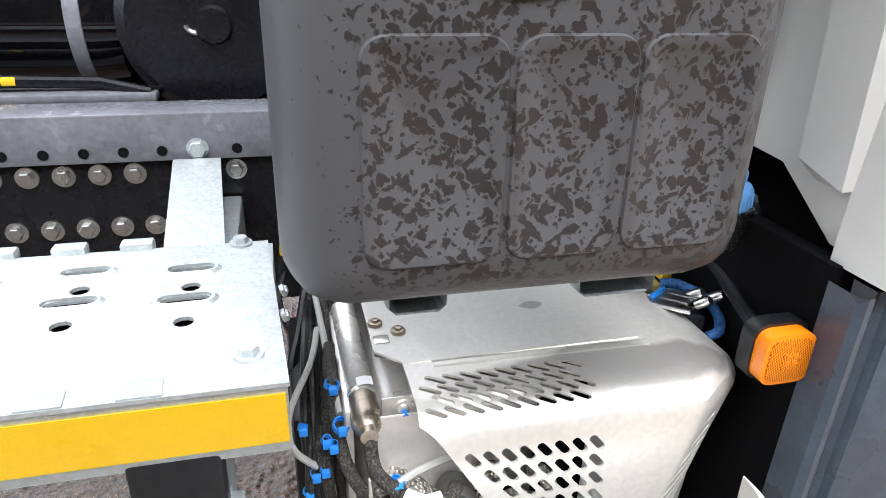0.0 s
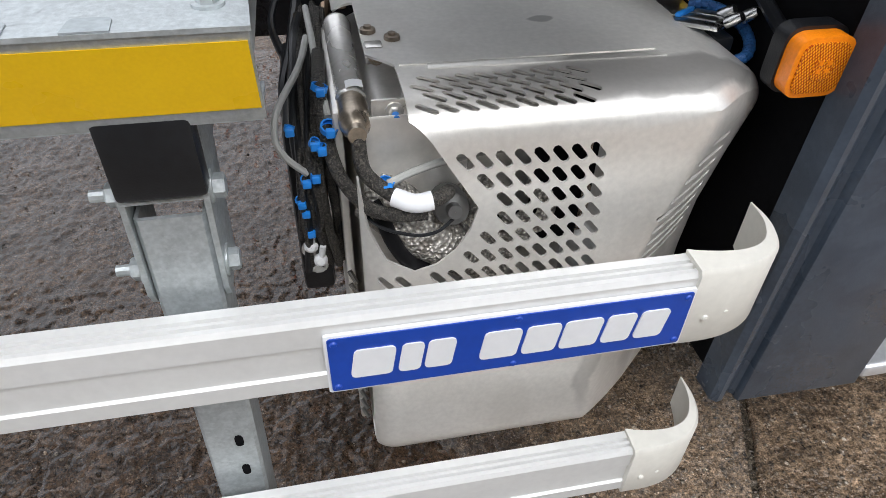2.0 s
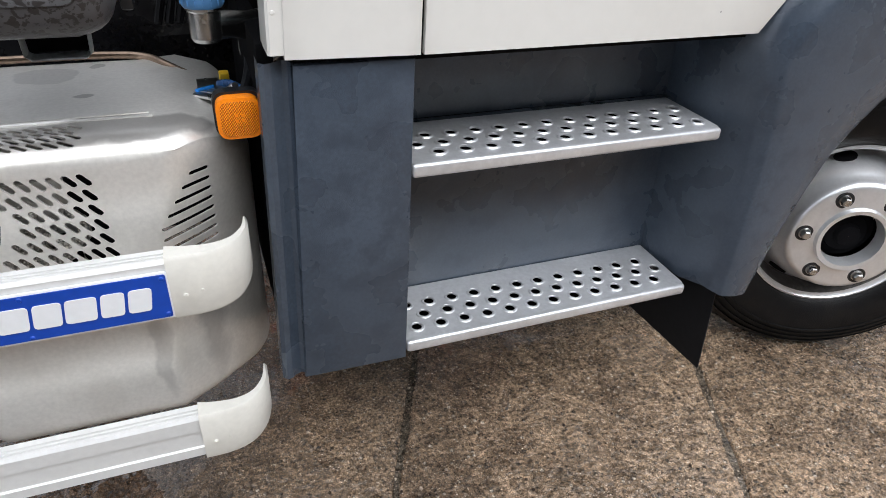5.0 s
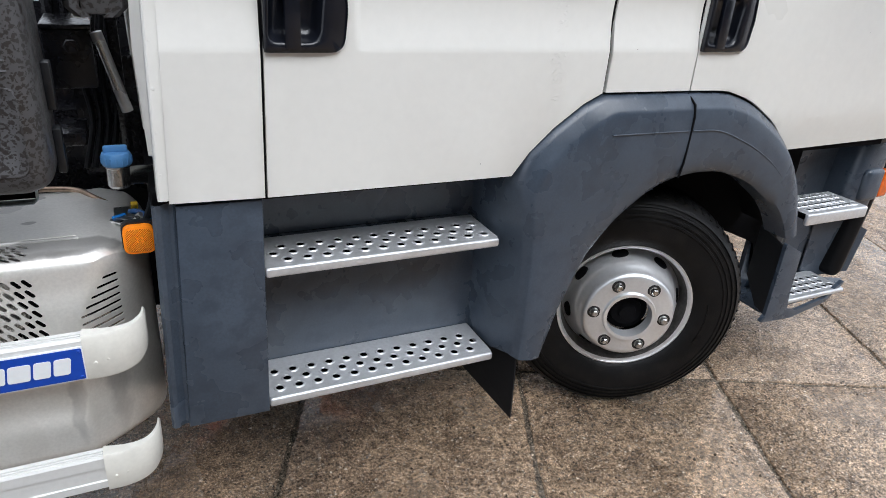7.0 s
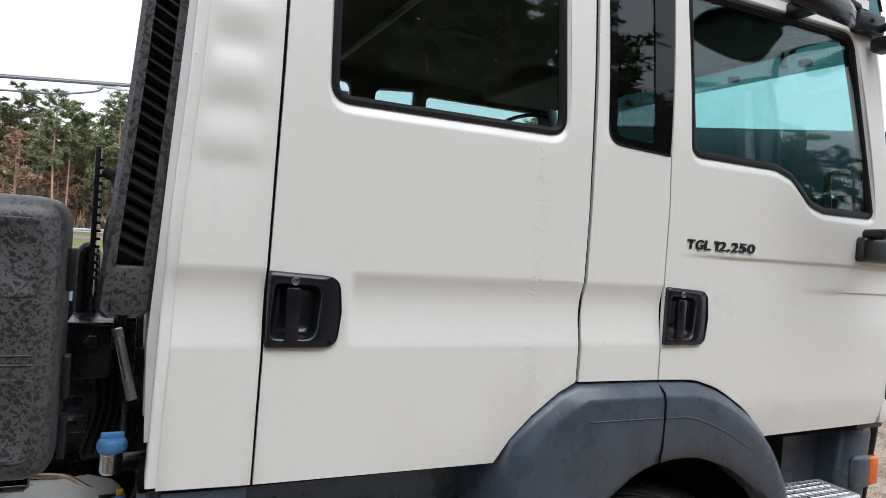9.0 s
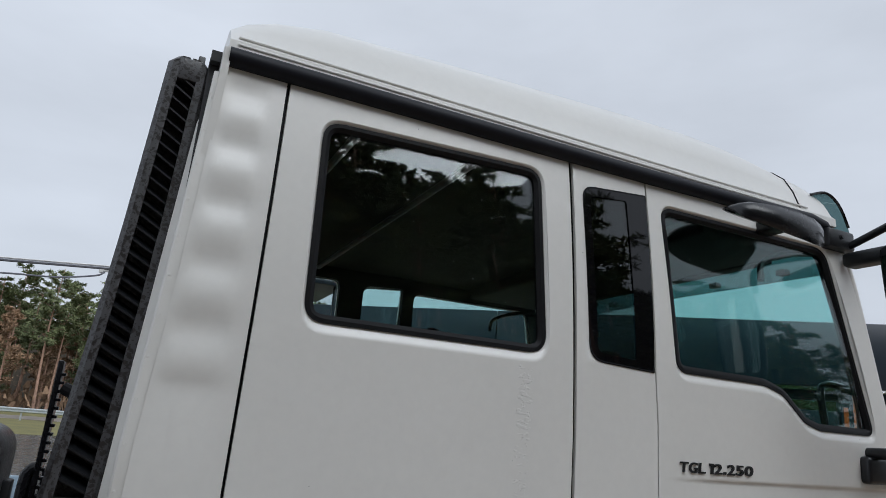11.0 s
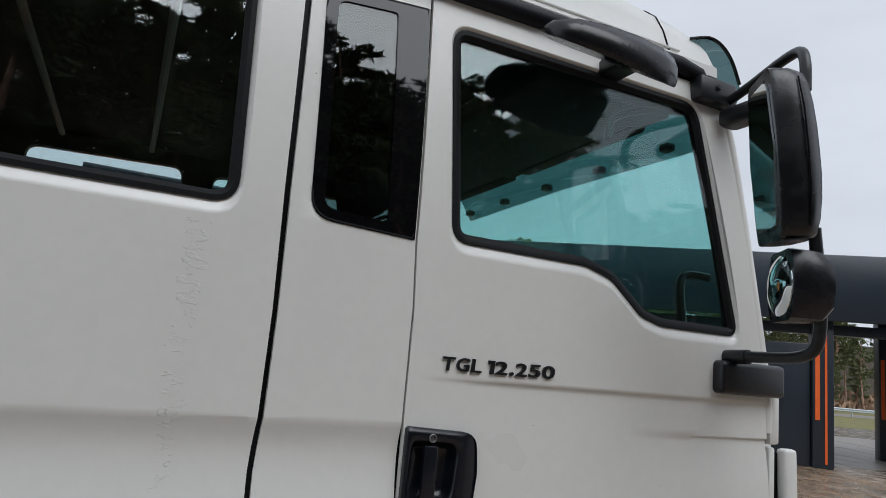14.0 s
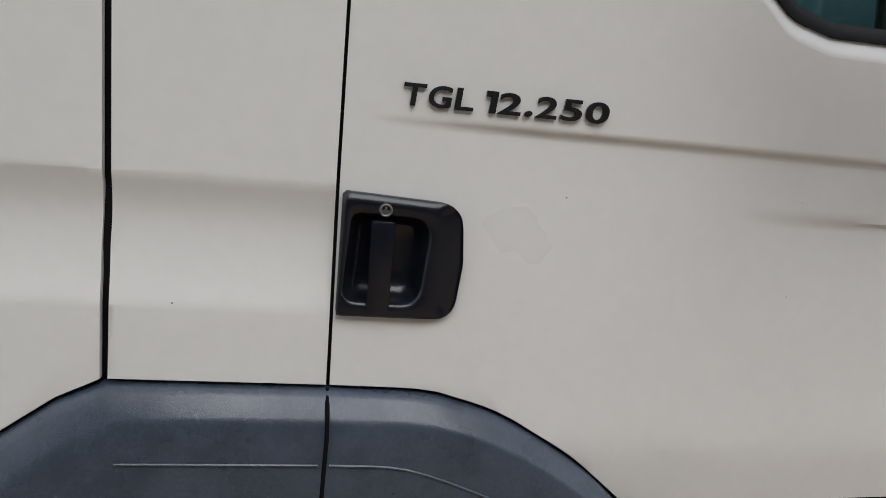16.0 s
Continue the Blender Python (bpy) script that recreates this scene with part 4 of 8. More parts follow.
def door_handle(door, x0, z0, w, f):
    """Black recessed handle: one moulded rim and bowl, upright lever, lock."""
    out = [Vector((p[0], p[1])) for p in round_poly([(x0, z0 + 0.19), (x0, z0), (x0 + w * 0.965, z0), (x0 + w * 1.01, z0 + 0.09), (x0 + w * 0.965, z0 + 0.180)], [0.005, 0.005, 0.036, 0.06, 0.042])]
    hole = [Vector((p[0], p[1])) for p in round_poly([(x0 + 0.016, z0 + 0.158), (x0 + 0.008, z0 + 0.024), (x0 + w * 0.66, z0 + 0.022), (x0 + w * 0.72, z0 + 0.155)], [0.016, 0.022, 0.03, 0.03])]
    c = Vector((x0 + w * 0.38, z0 + 0.092))
    A, B = ray_loop(out, c, 96), ray_loop(hole, c, 96)
    bm = bmesh.new()
    rows = []
    for k, g, d in ((0.0, 1.0, 0.742), (0.0, 1.0, 0.7265), (0.03, 1.0, 0.7235), (0.5, 1.0, 0.7195), (0.86, 1.0, 0.7205), (1.0, 1.0, 0.7245), (1.0, 0.95, 0.734), (1.0, 0.86, 0.748), (1.0, 0.7, 0.757), (1.0, 0.35, 0.760)):
        rows.append([])
        for a, e in zip(A, B):
            p = c + (a.lerp(e, k) - c) * g
            rows[-1].append(bm.verts.new((p.x, d + (0.008 * max(0, (p.x - x0 - w * 0.75) / (w * 0.25)) if 0 < k < 0.9 else 0), p.y)))
    for a, e in zip(rows, rows[1:]):
        for i in range(96):
            bm.faces.new((a[i - 1], a[i], e[i], e[i - 1]))
    bm.faces.new(rows[-1])
    part("handle_bowl", bm, HANDLE, door, "", 62)
    bm = bmesh.new()
    lx = x0 + w * 0.235
    box(bm, lx, lx + 0.036, 0.716, 0.734, z0 + 0.008, z0 + 0.150, 0.005)
    box(bm, lx + 0.004, lx + 0.032, 0.728, 0.76, z0 + 0.004, z0 + 0.02, 0.003)
    part("handle_lever", bm, HANDLE, door)
    bm = bmesh.new()
    t = Matrix.Translation((lx + 0.020, 0.7205, z0 + 0.166)) @ Euler((radians(90), 0, 0)).to_matrix().to_4x4()
    lathe(bm, [(0.0098, 0), (0.0098, 0.003), (0.0085, 0.0042), (0.0068, 0.0035), (0.0062, 0.0005), (0.0003, 0.0005)], 24, t)
    box(bm, lx + 0.018, lx + 0.0215, 0.7178, 0.7205, z0 + 0.161, z0 + 0.171)
    part("lock", bm, LOCK, door, "dull metal lock cylinder")


door_handle(rear_door, 1.633, 1.385, 0.187, skin)
door_handle(front_door, 2.907, 1.386, 0.187, skin_door)

# type badge


def letter(ch, x0, x1, z0, z1, y, depth, parent, material):
    """One raised character of the built-in font, fitted to its box."""
    fc = bpy.data.curves.new("character", "FONT")
    fc.body, fc.size, fc.extrude, fc.offset = ch, 1.0, 0.05, 0.018
    tmp = bpy.data.objects.new("tmp", fc)
    scene.collection.objects.link(tmp)
    bpy.context.view_layer.update()
    me = bpy.data.meshes.new_from_object(tmp.evaluated_get(bpy.context.evaluated_depsgraph_get()))
    bpy.data.objects.remove(tmp)
    xs, ys = [v.co.x for v in me.vertices], [v.co.y for v in me.vertices]
    for v in me.vertices:
        kx = (v.co.x - min(xs)) / (max(xs) - min(xs))
        ky = (v.co.y - min(ys)) / (max(ys) - min(ys))
        v.co = Vector((x0 + (x1 - x0) * kx + 0.003 * (ky - 0.5), y - depth * (0.5 + v.co.z / 0.1), z0 + (z1 - z0) * ky))
    me.materials.append(material)
    ob = new("character", me)
    ob.parent = parent
    return ob


for ch, x0, x1, z0, z1 in (("T", 2.983, 3.016, 1.705, 1.737), ("G", 3.021, 3.055, 1.705, 1.737), ("L", 3.061, 3.089, 1.705, 1.737), ("1", 3.113, 3.123, 1.705, 1.737), ("2", 3.126, 3.161, 1.705, 1.737), (".", 3.166, 3.178, 1.705, 1.714), ("2", 3.184, 3.217, 1.705, 1.737), ("5", 3.223, 3.256, 1.705, 1.737), ("0", 3.262, 3.299, 1.705, 1.737)):
    letter(ch, x0, x1, z0, z1, 0.734, 0.0045, front_door, BLACK)

part("character_flag", box(bmesh.new(), 3.1065, 3.115, 0.7295, 0.734, 1.7285, 1.737), BLACK, front_door)

# roof with rain channel
XS = [1.478, 1.486, 1.52, 1.56, 1.60, 1.67, 1.75, 2.0, 2.3, 2.6, 2.9, 3.2, 3.4, 3.55, 3.68, 3.78, 3.85, 3.89]
DOME = [(1.455, 0.30), (1.475, 0.42), (1.52, 0.68), (1.60, 0.88), (1.75, 1.05), (2.0, 1.12), (2.34, 1.21), (2.7, 1.285), (3.1, 1.36), (3.46, 1.27), (3.79, 1.0), (3.89, 0.80)]


def dome(x):
    """Height of the domed roof along the cab, against its middle section."""
    for (x0, k0), (x1, k1) in zip(DOME, DOME[1:]):
        if x <= x1:
            return k0 + (k1 - k0) * (x - x0) / (x1 - x0)
    return DOME[-1][1]


def roof_point(x, k):
    sec = [(0.782, 2.693), (0.784, 2.728), (0.800, 2.742), (0.828, 2.812), (0.865, 2.872), (0.92, 2.915), (1.02, 2.950), (1.2, 2.972), (1.9, 2.985)]
    y, z = sec[k]
    return Vector((x, y, 2.742 + (z - 2.742) * dome(x) if z > 2.742 else z))


bm = bmesh.new()
rows = [[bm.verts.new(roof_point(x, k)) for k in range(9)] for x in XS]
for a, b in zip(rows, rows[1:]):
    for k in range(8):
        bm.faces.new((a[k], b[k], b[k + 1], a[k + 1]))
far = [[bm.verts.new((v.co.x, 3.79 - v.co.y, v.co.z)) for v in r[:-1]] for r in rows]
for a, b in zip(far, far[1:]):
    for k in range(7):
        bm.faces.new((a[k], a[k + 1], b[k + 1], b[k]))
for i in range(len(XS) - 1):
    bm.faces.new((rows[i][8], rows[i + 1][8], far[i + 1][7], far[i][7]))
bm.faces.new([*rows[0], *far[0][::-1]])
bm.faces.new([*rows[-1], *far[-1][::-1]][::-1])
roof = part("roof", bm, PAINT, truck, "cream domed cab roof", 40)
bm = bmesh.new()
tube(bm, [(1.482, 0.777, 2.671), (1.7, 0.776, 2.671), (2.3, 0.776, 2.672), (2.9, 0.776, 2.673), (3.4, 0.776, 2.680), (3.72, 0.778, 2.690), (3.80, 0.782, 2.680), (3.87, 0.788, 2.60)], 0.027, 14)
part("drip_rail", bm, DRIP, roof, "black rubber drip rail")

part("roof_seam", tube(bmesh.new(), [roof_point(3.70, k) for k in range(2, 9)], 0.0035, 6), DARK, roof)
for yy, zz in ((0.783, 2.716), (0.797, 2.745)):
    part("roof_bead", tube(bmesh.new(), [(1.50, yy, zz), (2.3, yy - 0.001, zz), (3.2, yy - 0.001, zz), (3.74, yy, zz + 0.004)], 0.004, 8), PAINT, roof)

# far side, back wall, floor and front of the cab
far_y = lambda x, z, w: Vector((x, 3.79 - side_y(z) - w, z))
bm = sheet([(1.40, 1.05), (3.99, 1.05), (4.07, 1.6), (3.93, 2.5), (3.86, 2.70), (1.46, 2.70)], [W1, inset_poly(W2, 0.004), W3], far_y, 0.02, (), Z_CUTS)
far_side = part("far_side_panel", bm, PAINT, truck)
for o, g in ((W1, GLASS_DARK), (W2, GLASS_TEAL), (W3, GLASS_TEAL)):
    p = part("window_pane", sheet(o, [], lambda u, v, w: far_y(u, v, 0.012 + w), 0.004), g, far_side)
    p.visible_shadow = False
bm = sheet([(0.76, 1.060), (0.784, 1.066), (0.84, 1.069), (0.946, 1.139), (1.014, 1.144), (1.40, 1.15), (2.4, 1.15), (3.03, 1.06), (3.03, 2.69), (0.76, 2.69)], [], lambda u, v, w: Vector((edge_x(v) + 0.012 + w, u, v)), 0.02, (), [1.2, 1.4, 1.7, 2.0, 2.3, 2.6], 0.004)
rear_wall = part("rear_wall", bm, PAINT, truck)
for y0, y1 in ((0.825, 0.90), (1.06, 1.16), (1.34, 1.44), (1.62, 1.72)):
    bm = bmesh.new()
    rr = []
    for z, d, s in ((1.135, 0.0, 0.015), (1.150, 0.020, 0.0), (1.40, 0.034, 0.0), (1.9, 0.030, 0.0), (2.5, 0.024, 0.0), (2.60, 0.0, 0.02)):
        rr.append([bm.verts.new(p) for p in ((edge_x(z) + 0.013, y0 - 0.018 + s, z), (edge_x(z) + 0.012 - d, y0 + s, z - 0.5 * d), (edge_x(z) + 0.012 - d, y1 - s, z + 0.5 * d), (edge_x(z) + 0.013, y1 + 0.018 - s, z))])
    for u, v in zip(rr, rr[1:]):
        for k in range(3):
            bm.faces.new((u[k], v[k], v[k + 1], u[k + 1]))
    part("pressed_rib", bm, PAINT, rear_wall, "", 25)
bm = bmesh.new()
box(bm, 1.43, 4.0, 0.77, 3.02, 1.03, 1.06)
part("cab_floor", bm, DARK, truck)
bm = bmesh.new()
box(bm, 1.44, 3.84, 0.80, 2.99, 2.66, 2.69)
part("headliner", bm, TRIM, truck, "dark roof lining")
bm = sheet([(1.44, 1.06), (3.97, 1.06), (4.03, 1.6), (3.90, 2.5), (3.84, 2.66), (1.44, 2.66)], [inset_poly(W1, -0.004), inset_poly(W2, -0.004), inset_poly(W3, -0.004)], lambda u, v, w: skin(u, v, 0.045 + w), 0.012, (), Z_CUTS)
part("door_lining", bm, TRIM, truck, "dark inner door lining")
bm = sheet([(1.44, 1.06), (3.97, 1.06), (4.03, 1.6), (3.90, 2.5), (3.84, 2.66), (1.44, 2.66)], [inset_poly(W1, -0.004), inset_poly(W2, -0.004), inset_poly(W3, -0.004)], lambda u, v, w: far_y(u, v, 0.035 + w), 0.012, (), Z_CUTS)
part("door_lining", bm, TRIM, truck)
# front: dash, scuttle, windscreen pillars
bm = bmesh.new()
box(bm, 4.02, 4.20, 0.80, 2.99, 1.05, 1.72, 0.03)
part("front_wall", bm, PAINT, truck)
bm = bmesh.new()
box(bm, 3.62, 4.05, 0.80, 2.99, 1.45, 1.86, 0.05)
part("dashboard", bm, TRIM, truck, "dark dashboard")
ws = [(0.80, 4.09, 1.74), (2.99, 4.09, 1.74), (2.96, 3.90, 2.64), (0.83, 3.90, 2.64)]
bm = bmesh.new()
a = [bm.verts.new((x, y, z)) for y, x, z in ws]
b = [bm.verts.new((x + 0.006, y, z)) for y, x, z in ws]
bm.faces.new(a)
bm.faces.new(b[::-1])
for i in range(4):
    bm.faces.new((a[i - 1], a[i], b[i], b[i - 1]))
wind = part("windscreen", bm, GLASS_TEAL, truck, "green tinted windscreen")
wind.visible_shadow = False
for s in (0, 1):
    y0 = 0.776 if s == 0 else 3.014
    pts = [(4.105, y0, 1.60), (4.092, y0, 1.74), (3.99, y0 + (0.02 if s == 0 else -0.02), 2.30), (3.93, y0 + (0.03 if s == 0 else -0.03), 2.55), (3.86, y0 + (0.05 if s == 0 else -0.05), 2.68)]
    bm = bmesh.new()
    tube(bm, smooth_path(pts, 5), 0.034, 12)
    part("windscreen_pillar", bm, PAINT, truck)

# ---- wheel arch ----
# outer and inner lines from the bottom of the rear leg round to the front end
OUT = [(2.375, 0.43), (2.372, 0.60), (2.365, 0.80), (2.345, 0.95), (2.325, 1.03), (2.354, 1.108), (2.424, 1.172), (2.513, 1.236), (2.580, 1.266), (2.74, 1.266), (2.900, 1.264), (3.045, 1.260), (3.115, 1.245), (3.184, 1.221), (3.250, 1.186), (3.318, 1.143), (3.385, 1.09), (3.441, 1.030), (3.50, 0.93), (3.545, 0.82), (3.575, 0.725)]
INN = [(2.474, 0.418), (2.498, 0.50), (2.522, 0.58), (2.560, 0.68), (2.600, 0.77), (2.645, 0.83), (2.690, 0.88), (2.733, 0.915), (2.790, 0.955), (2.850, 0.985), (2.900, 1.000), (2.985, 1.010), (3.060, 1.008), (3.120, 0.998), (3.190, 0.975), (3.260, 0.945), (3.322, 0.905), (3.390, 0.86), (3.440, 0.815), (3.480, 0.765), (3.512, 0.712)]

OUT = OUT[:10] + [(p.x, p.y) for p in smooth_path([(x, z, 0) for x, z in OUT[10:]], 3)]
INN = INN[:10] + [(p.x, p.y) for p in smooth_path([(x, z, 0) for x, z in INN[10:]], 3)]


def arch_section(i):
    o, q = Vector(OUT[i]), Vector(INN[i])
    leg = max(0.0, 1 - i / 5.5)
    pts = []
    for k, y in ((1.0, 0.745), (0.985, 0.731), (0.95, 0.7225), (0.87, 0.7050), (0.85, 0.7015), (0.82, 0.6990), (0.65, 0.6955), (0.45, 0.694), (0.20, 0.697), (0.06, 0.703), (0.0, 0.716), (0.0, 0.80)):
        p = q + (o - q) * k
        pts.append(Vector((p.x, y, p.y)))
    back = Vector((2.318, 1.08, max(0.42, o.y))) if leg > 0 else Vector((o.x, 0.765, o.y - 0.01))
    mid = Vector((o.x - 0.035, 0.80, o.y)) if leg > 0 else Vector((o.x, 0.752, o.y))
    return [back, mid] + pts


bm = bmesh.new()
rows = [[bm.verts.new(p) for p in arch_section(i)] for i in range(len(OUT))]
for a, b in zip(rows, rows[1:]):
    for k in range(len(a) - 1):
        bm.faces.new((a[k], b[k], b[k + 1], a[k + 1]))
bm.faces.new(rows[0])
bm.faces.new(rows[-1][::-1])
arch = part("wheel_arch", bm, GREY, truck, "blue-grey plastic wheel arch flare, damp", 38)
# seam and raised line
bm = bmesh.new()
tube(bm, [(2.903, 0.741, 1.262), (2.905, 0.702, 1.235), (2.906, 0.6945, 1.20), (2.903, 0.694, 1.06), (2.900, 0.700, 1.005)], 0.0035, 6)
part("arch_seam", bm, DARK, arch)
bm = bmesh.new()
tube(bm, [(2.605, 0.6945, 1.158), (2.75, 0.6935, 1.158), (2.895, 0.6935, 1.157)], 0.0022, 6)
tube(bm, smooth_path([(2.912, 0.6935, 1.157), (3.03, 0.6935, 1.150), (3.157, 0.6935, 1.105), (3.25, 0.694, 1.06), (3.33, 0.695, 1.01), (3.42, 0.697, 0.93), (3.485, 0.699, 0.84), (3.545, 0.702, 0.735)], 4), 0.0022, 6)
part("arch_line", bm, GREY, arch)
# inner wheel housing and backing wall, near-black: the arch's shade put into the colour
bm = bmesh.new()
rows = []
for i, q in enumerate(INN):
    c = Vector((2.98, 0.46))
    p = Vector(q)
    far_p = p + (p - c).normalized() * 0.03
    rows.append([bm.verts.new((far_p.x, y, far_p.y)) for y in (0.765, 1.0, 1.35)])
for a, b in zip(rows, rows[1:]):
    for k in range(2):
        bm.faces.new((a[k], a[k + 1], b[k + 1], b[k]))
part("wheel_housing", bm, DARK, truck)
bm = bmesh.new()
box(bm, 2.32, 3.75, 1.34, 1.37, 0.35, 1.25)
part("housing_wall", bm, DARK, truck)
# near-black sheet, its outline placed to fit the camera's view
part("front_mud_shield", sheet([(3.05, 1.02), (3.05, 0.90), (3.20, 0.81), (3.30, 0.74), (3.467, 0.654), (3.60, 0.60), (3.668, 0.568), (3.70, 0.43), (3.735, 0.39), (3.80, 0.40), (3.80, 1.0)], [], lambda u, v, w: Vector((u, 0.940 + w, v)), 0.012), DARK, truck, "near-black shield ahead of the wheel, outlined to fit the view")
# rubber mud flap behind the wheel
bm = bmesh.new()
a = [bm.verts.new(p) for p in ((2.355, 1.28, 0.43), (2.392, 0.72, 0.43), (2.380, 0.69, 0.205), (2.350, 1.26, 0.205))]
b = [bm.verts.new(v.co + Vector((0.010, 0.008, 0))) for v in a]
bm.faces.new(a)
bm.faces.new(b[::-1])
for i in range(4):
    bm.faces.new((a[i - 1], a[i], b[i], b[i - 1]))
part("mud_flap", bm, RUBBER, truck, "black rubber mud flap hanging by the wheel")

# ---- entry steps ----
part("upper_recess_wall", box(bmesh.new(), 1.60, 2.33, 0.968, 0.984, 0.846, 1.06), GREY, truck, "blue-grey plastic wall of the upper step recess")
step_back = part("step_recess_wall", box(bmesh.new(), 1.60, 2.33, 0.945, 0.965, 0.40, 0.846), GREY, truck, "blue-grey plastic wall behind the steps")
bm = bmesh.new()
box(bm, 1.62, 2.33, 0.80, 0.967, 1.052, 1.066)
part("step_recess_top", bm, GREY, truck)


def entry_step(x0, x1, y0, y1, z, lip, cols, rowset, r, bevel_in=0.0):
    """Pressed aluminium tread with flanged holes and a front lip."""
    holes = []
    for j, (dy, off) in enumerate(rowset):
        for i in range(cols):
            cx = x0 + 0.036 + off + i * (x1 - x0 - 0.07) / (cols - 0.5)
            if cx < x1 - 0.02:
                holes.append((cx, y0 + dy))
    st = part("entry_step", sheet(round_poly([(x0, y0), (x1, y0), (x1 - bevel_in, y1), (x0, y1)], 0.006), [[(cx + r * math.cos(q), cy + r * math.sin(q)) for q in [2 * math.pi * k / 12 for k in range(12)]] for cx, cy in holes], lambda u, v, w: Vector((u, v, z - w)), 0.0012), ALU, truck, "aluminium step tread with round raised holes")
    bm = bmesh.new()
    box(bm, x0, x1, y0 - 0.012, y0 + 0.008, z - lip, z + 0.001, 0.008, 4)
    box(bm, x1 - 0.008, x1 - 0.001, y0, y1 - 0.01, z - lip, z - 0.004)
    part("step_lip", bm, ALU, st)
    # near-black plate added under the tread to put shade into its holes
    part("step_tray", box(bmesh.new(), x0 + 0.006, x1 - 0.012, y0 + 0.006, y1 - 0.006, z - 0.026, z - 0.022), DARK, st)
    for cx, cy in holes:
        bm = bmesh.new()
        lathe(bm, [(r + 0.0068, -0.0002), (r + 0.0045, 0.0028), (r + 0.0015, 0.0032), (r, 0.0022), (r - 0.0003, -0.0010)], 14, Matrix.Translation((cx, cy, z)))
        part("step_hole_collar", bm, ALU, st)
    return st


entry_step(1.617, 2.300, 0.762, 0.945, 0.847, 0.027, 12, ((0.035, 0.03), (0.075, 0.0), (0.115, 0.03)), 0.0115)
entry_step(1.612, 2.322, 0.760, 0.942, 0.441, 0.027, 12, ((0.035, 0.0), (0.075, 0.03), (0.115, 0.0)), 0.0115)

# panel between exhaust box and steps
side_panel = part("side_panel", sheet([(1.420, 1.040), (1.398, 0.408), (1.610, 0.404), (1.6185, 1.039)], [], lambda u, v, w: Vector((u, 0.747 + w, v)), 0.02, (), (), 0.006), GREY, truck, "blue-grey plastic side panel with damp streaks")
bm = bmesh.new()
for z0, z1, xa, xb in ((0.412, 1.044, 1.355, 1.371),):
    n = 10
    prof = [(0.048, 0.0), (0.044, 0.010), (0.036, 0.014), (0.026, 0.010), (0.018, 0.002), (0.008, 0.0), (0.0, 0.008), (0.0, 0.05)]
    rr = [[bm.verts.new((x + dx, 0.75 + dy, z)) for dx, dy in prof] for x, z in ((xa, z0), (xb, z1))]
    for k in range(len(prof) - 1):
        bm.faces.new((rr[0][k], rr[0][k + 1], rr[1][k + 1], rr[1][k]))
part("side_panel_edge", bm, GREY, side_panel)
# near-black filler beside the panel, in place of the shade there
bm = bmesh.new()
box(bm, 1.375, 1.40, 0.80, 1.35, 0.42, 1.06)
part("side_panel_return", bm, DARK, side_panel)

# ---- front wheel, steered ----
STEER = 25.0
axis_m = Matrix.Translation((2.911, 0.793, 0.443)) @ Matrix.Rotation(radians(-STEER), 4, "Z") @ Matrix.Rotation(radians(90), 4, "X")
wheel = part("wheel", lathe(bmesh.new(), [(0.078, -0.03), (0.082, 0.012), (0.094, 0.014), (0.098, 0.002), (0.150, 0.0), (0.158, -0.002), (0.166, -0.008), (0.170, -0.018), (0.172, -0.030), (0.180, -0.040), (0.190, -0.062), (0.200, -0.092)], 64, axis_m), RIM, truck, "silver painted steel wheel with six nuts, steered outwards", 40)
part("disc_well", lathe(bmesh.new(), [(0.200, -0.092), (0.206, -0.106), (0.213, -0.119), (0.221, -0.128)], 64, axis_m), RIM, wheel, "silver dish of the wheel", 40)
# silver barrel drawn in darker grey, standing in for the shade there
part("rim_barrel", lathe(bmesh.new(), [(0.221, -0.128), (0.225, -0.118), (0.228, -0.098), (0.231, -0.085), (0.236, -0.074)], 64, axis_m), RIMSHADE, wheel, "inner rim, its shade put into a dark grey")
part("rim_flange", lathe(bmesh.new(), [(0.236, -0.074), (0.239, -0.067), (0.246, -0.060), (0.252, -0.062), (0.253, -0.070), (0.246, -0.076)], 64, axis_m), RIM, wheel)
tyre_prof = [(0.243, -0.085), (0.250, -0.066), (0.262, -0.055), (0.290, -0.043), (0.325, -0.040), (0.346, -0.043), (0.347, -0.0395), (0.354, -0.041), (0.355, -0.047), (0.362, -0.0485), (0.363, -0.0445), (0.371, -0.047), (0.372, -0.053), (0.380, -0.0555), (0.381, -0.051), (0.389, -0.055), (0.390, -0.062), (0.399, -0.067), (0.400, -0.062), (0.408, -0.070), (0.412, -0.078), (0.424, -0.095), (0.430, -0.13), (0.432, -0.18), (0.430, -0.24), (0.418, -0.29), (0.36, -0.32), (0.25, -0.30)]
bm = lathe(bmesh.new(), [(r + max(0.0, 0.016 * (r - 0.26) / 0.17), a) for r, a in tyre_prof], 96, axis_m)
for v in bm.verts:
    if v.co.z < 0.006:
        v.co.z = 0.004
    elif v.co.z < 0.05:
        k = (0.05 - v.co.z) / 0.05
        d = Vector((-math.sin(radians(STEER)), -math.cos(radians(STEER)), 0))
        v.co += d * 0.008 * k
part("tyre", bm, TYRE, wheel, "worn black truck tyre")
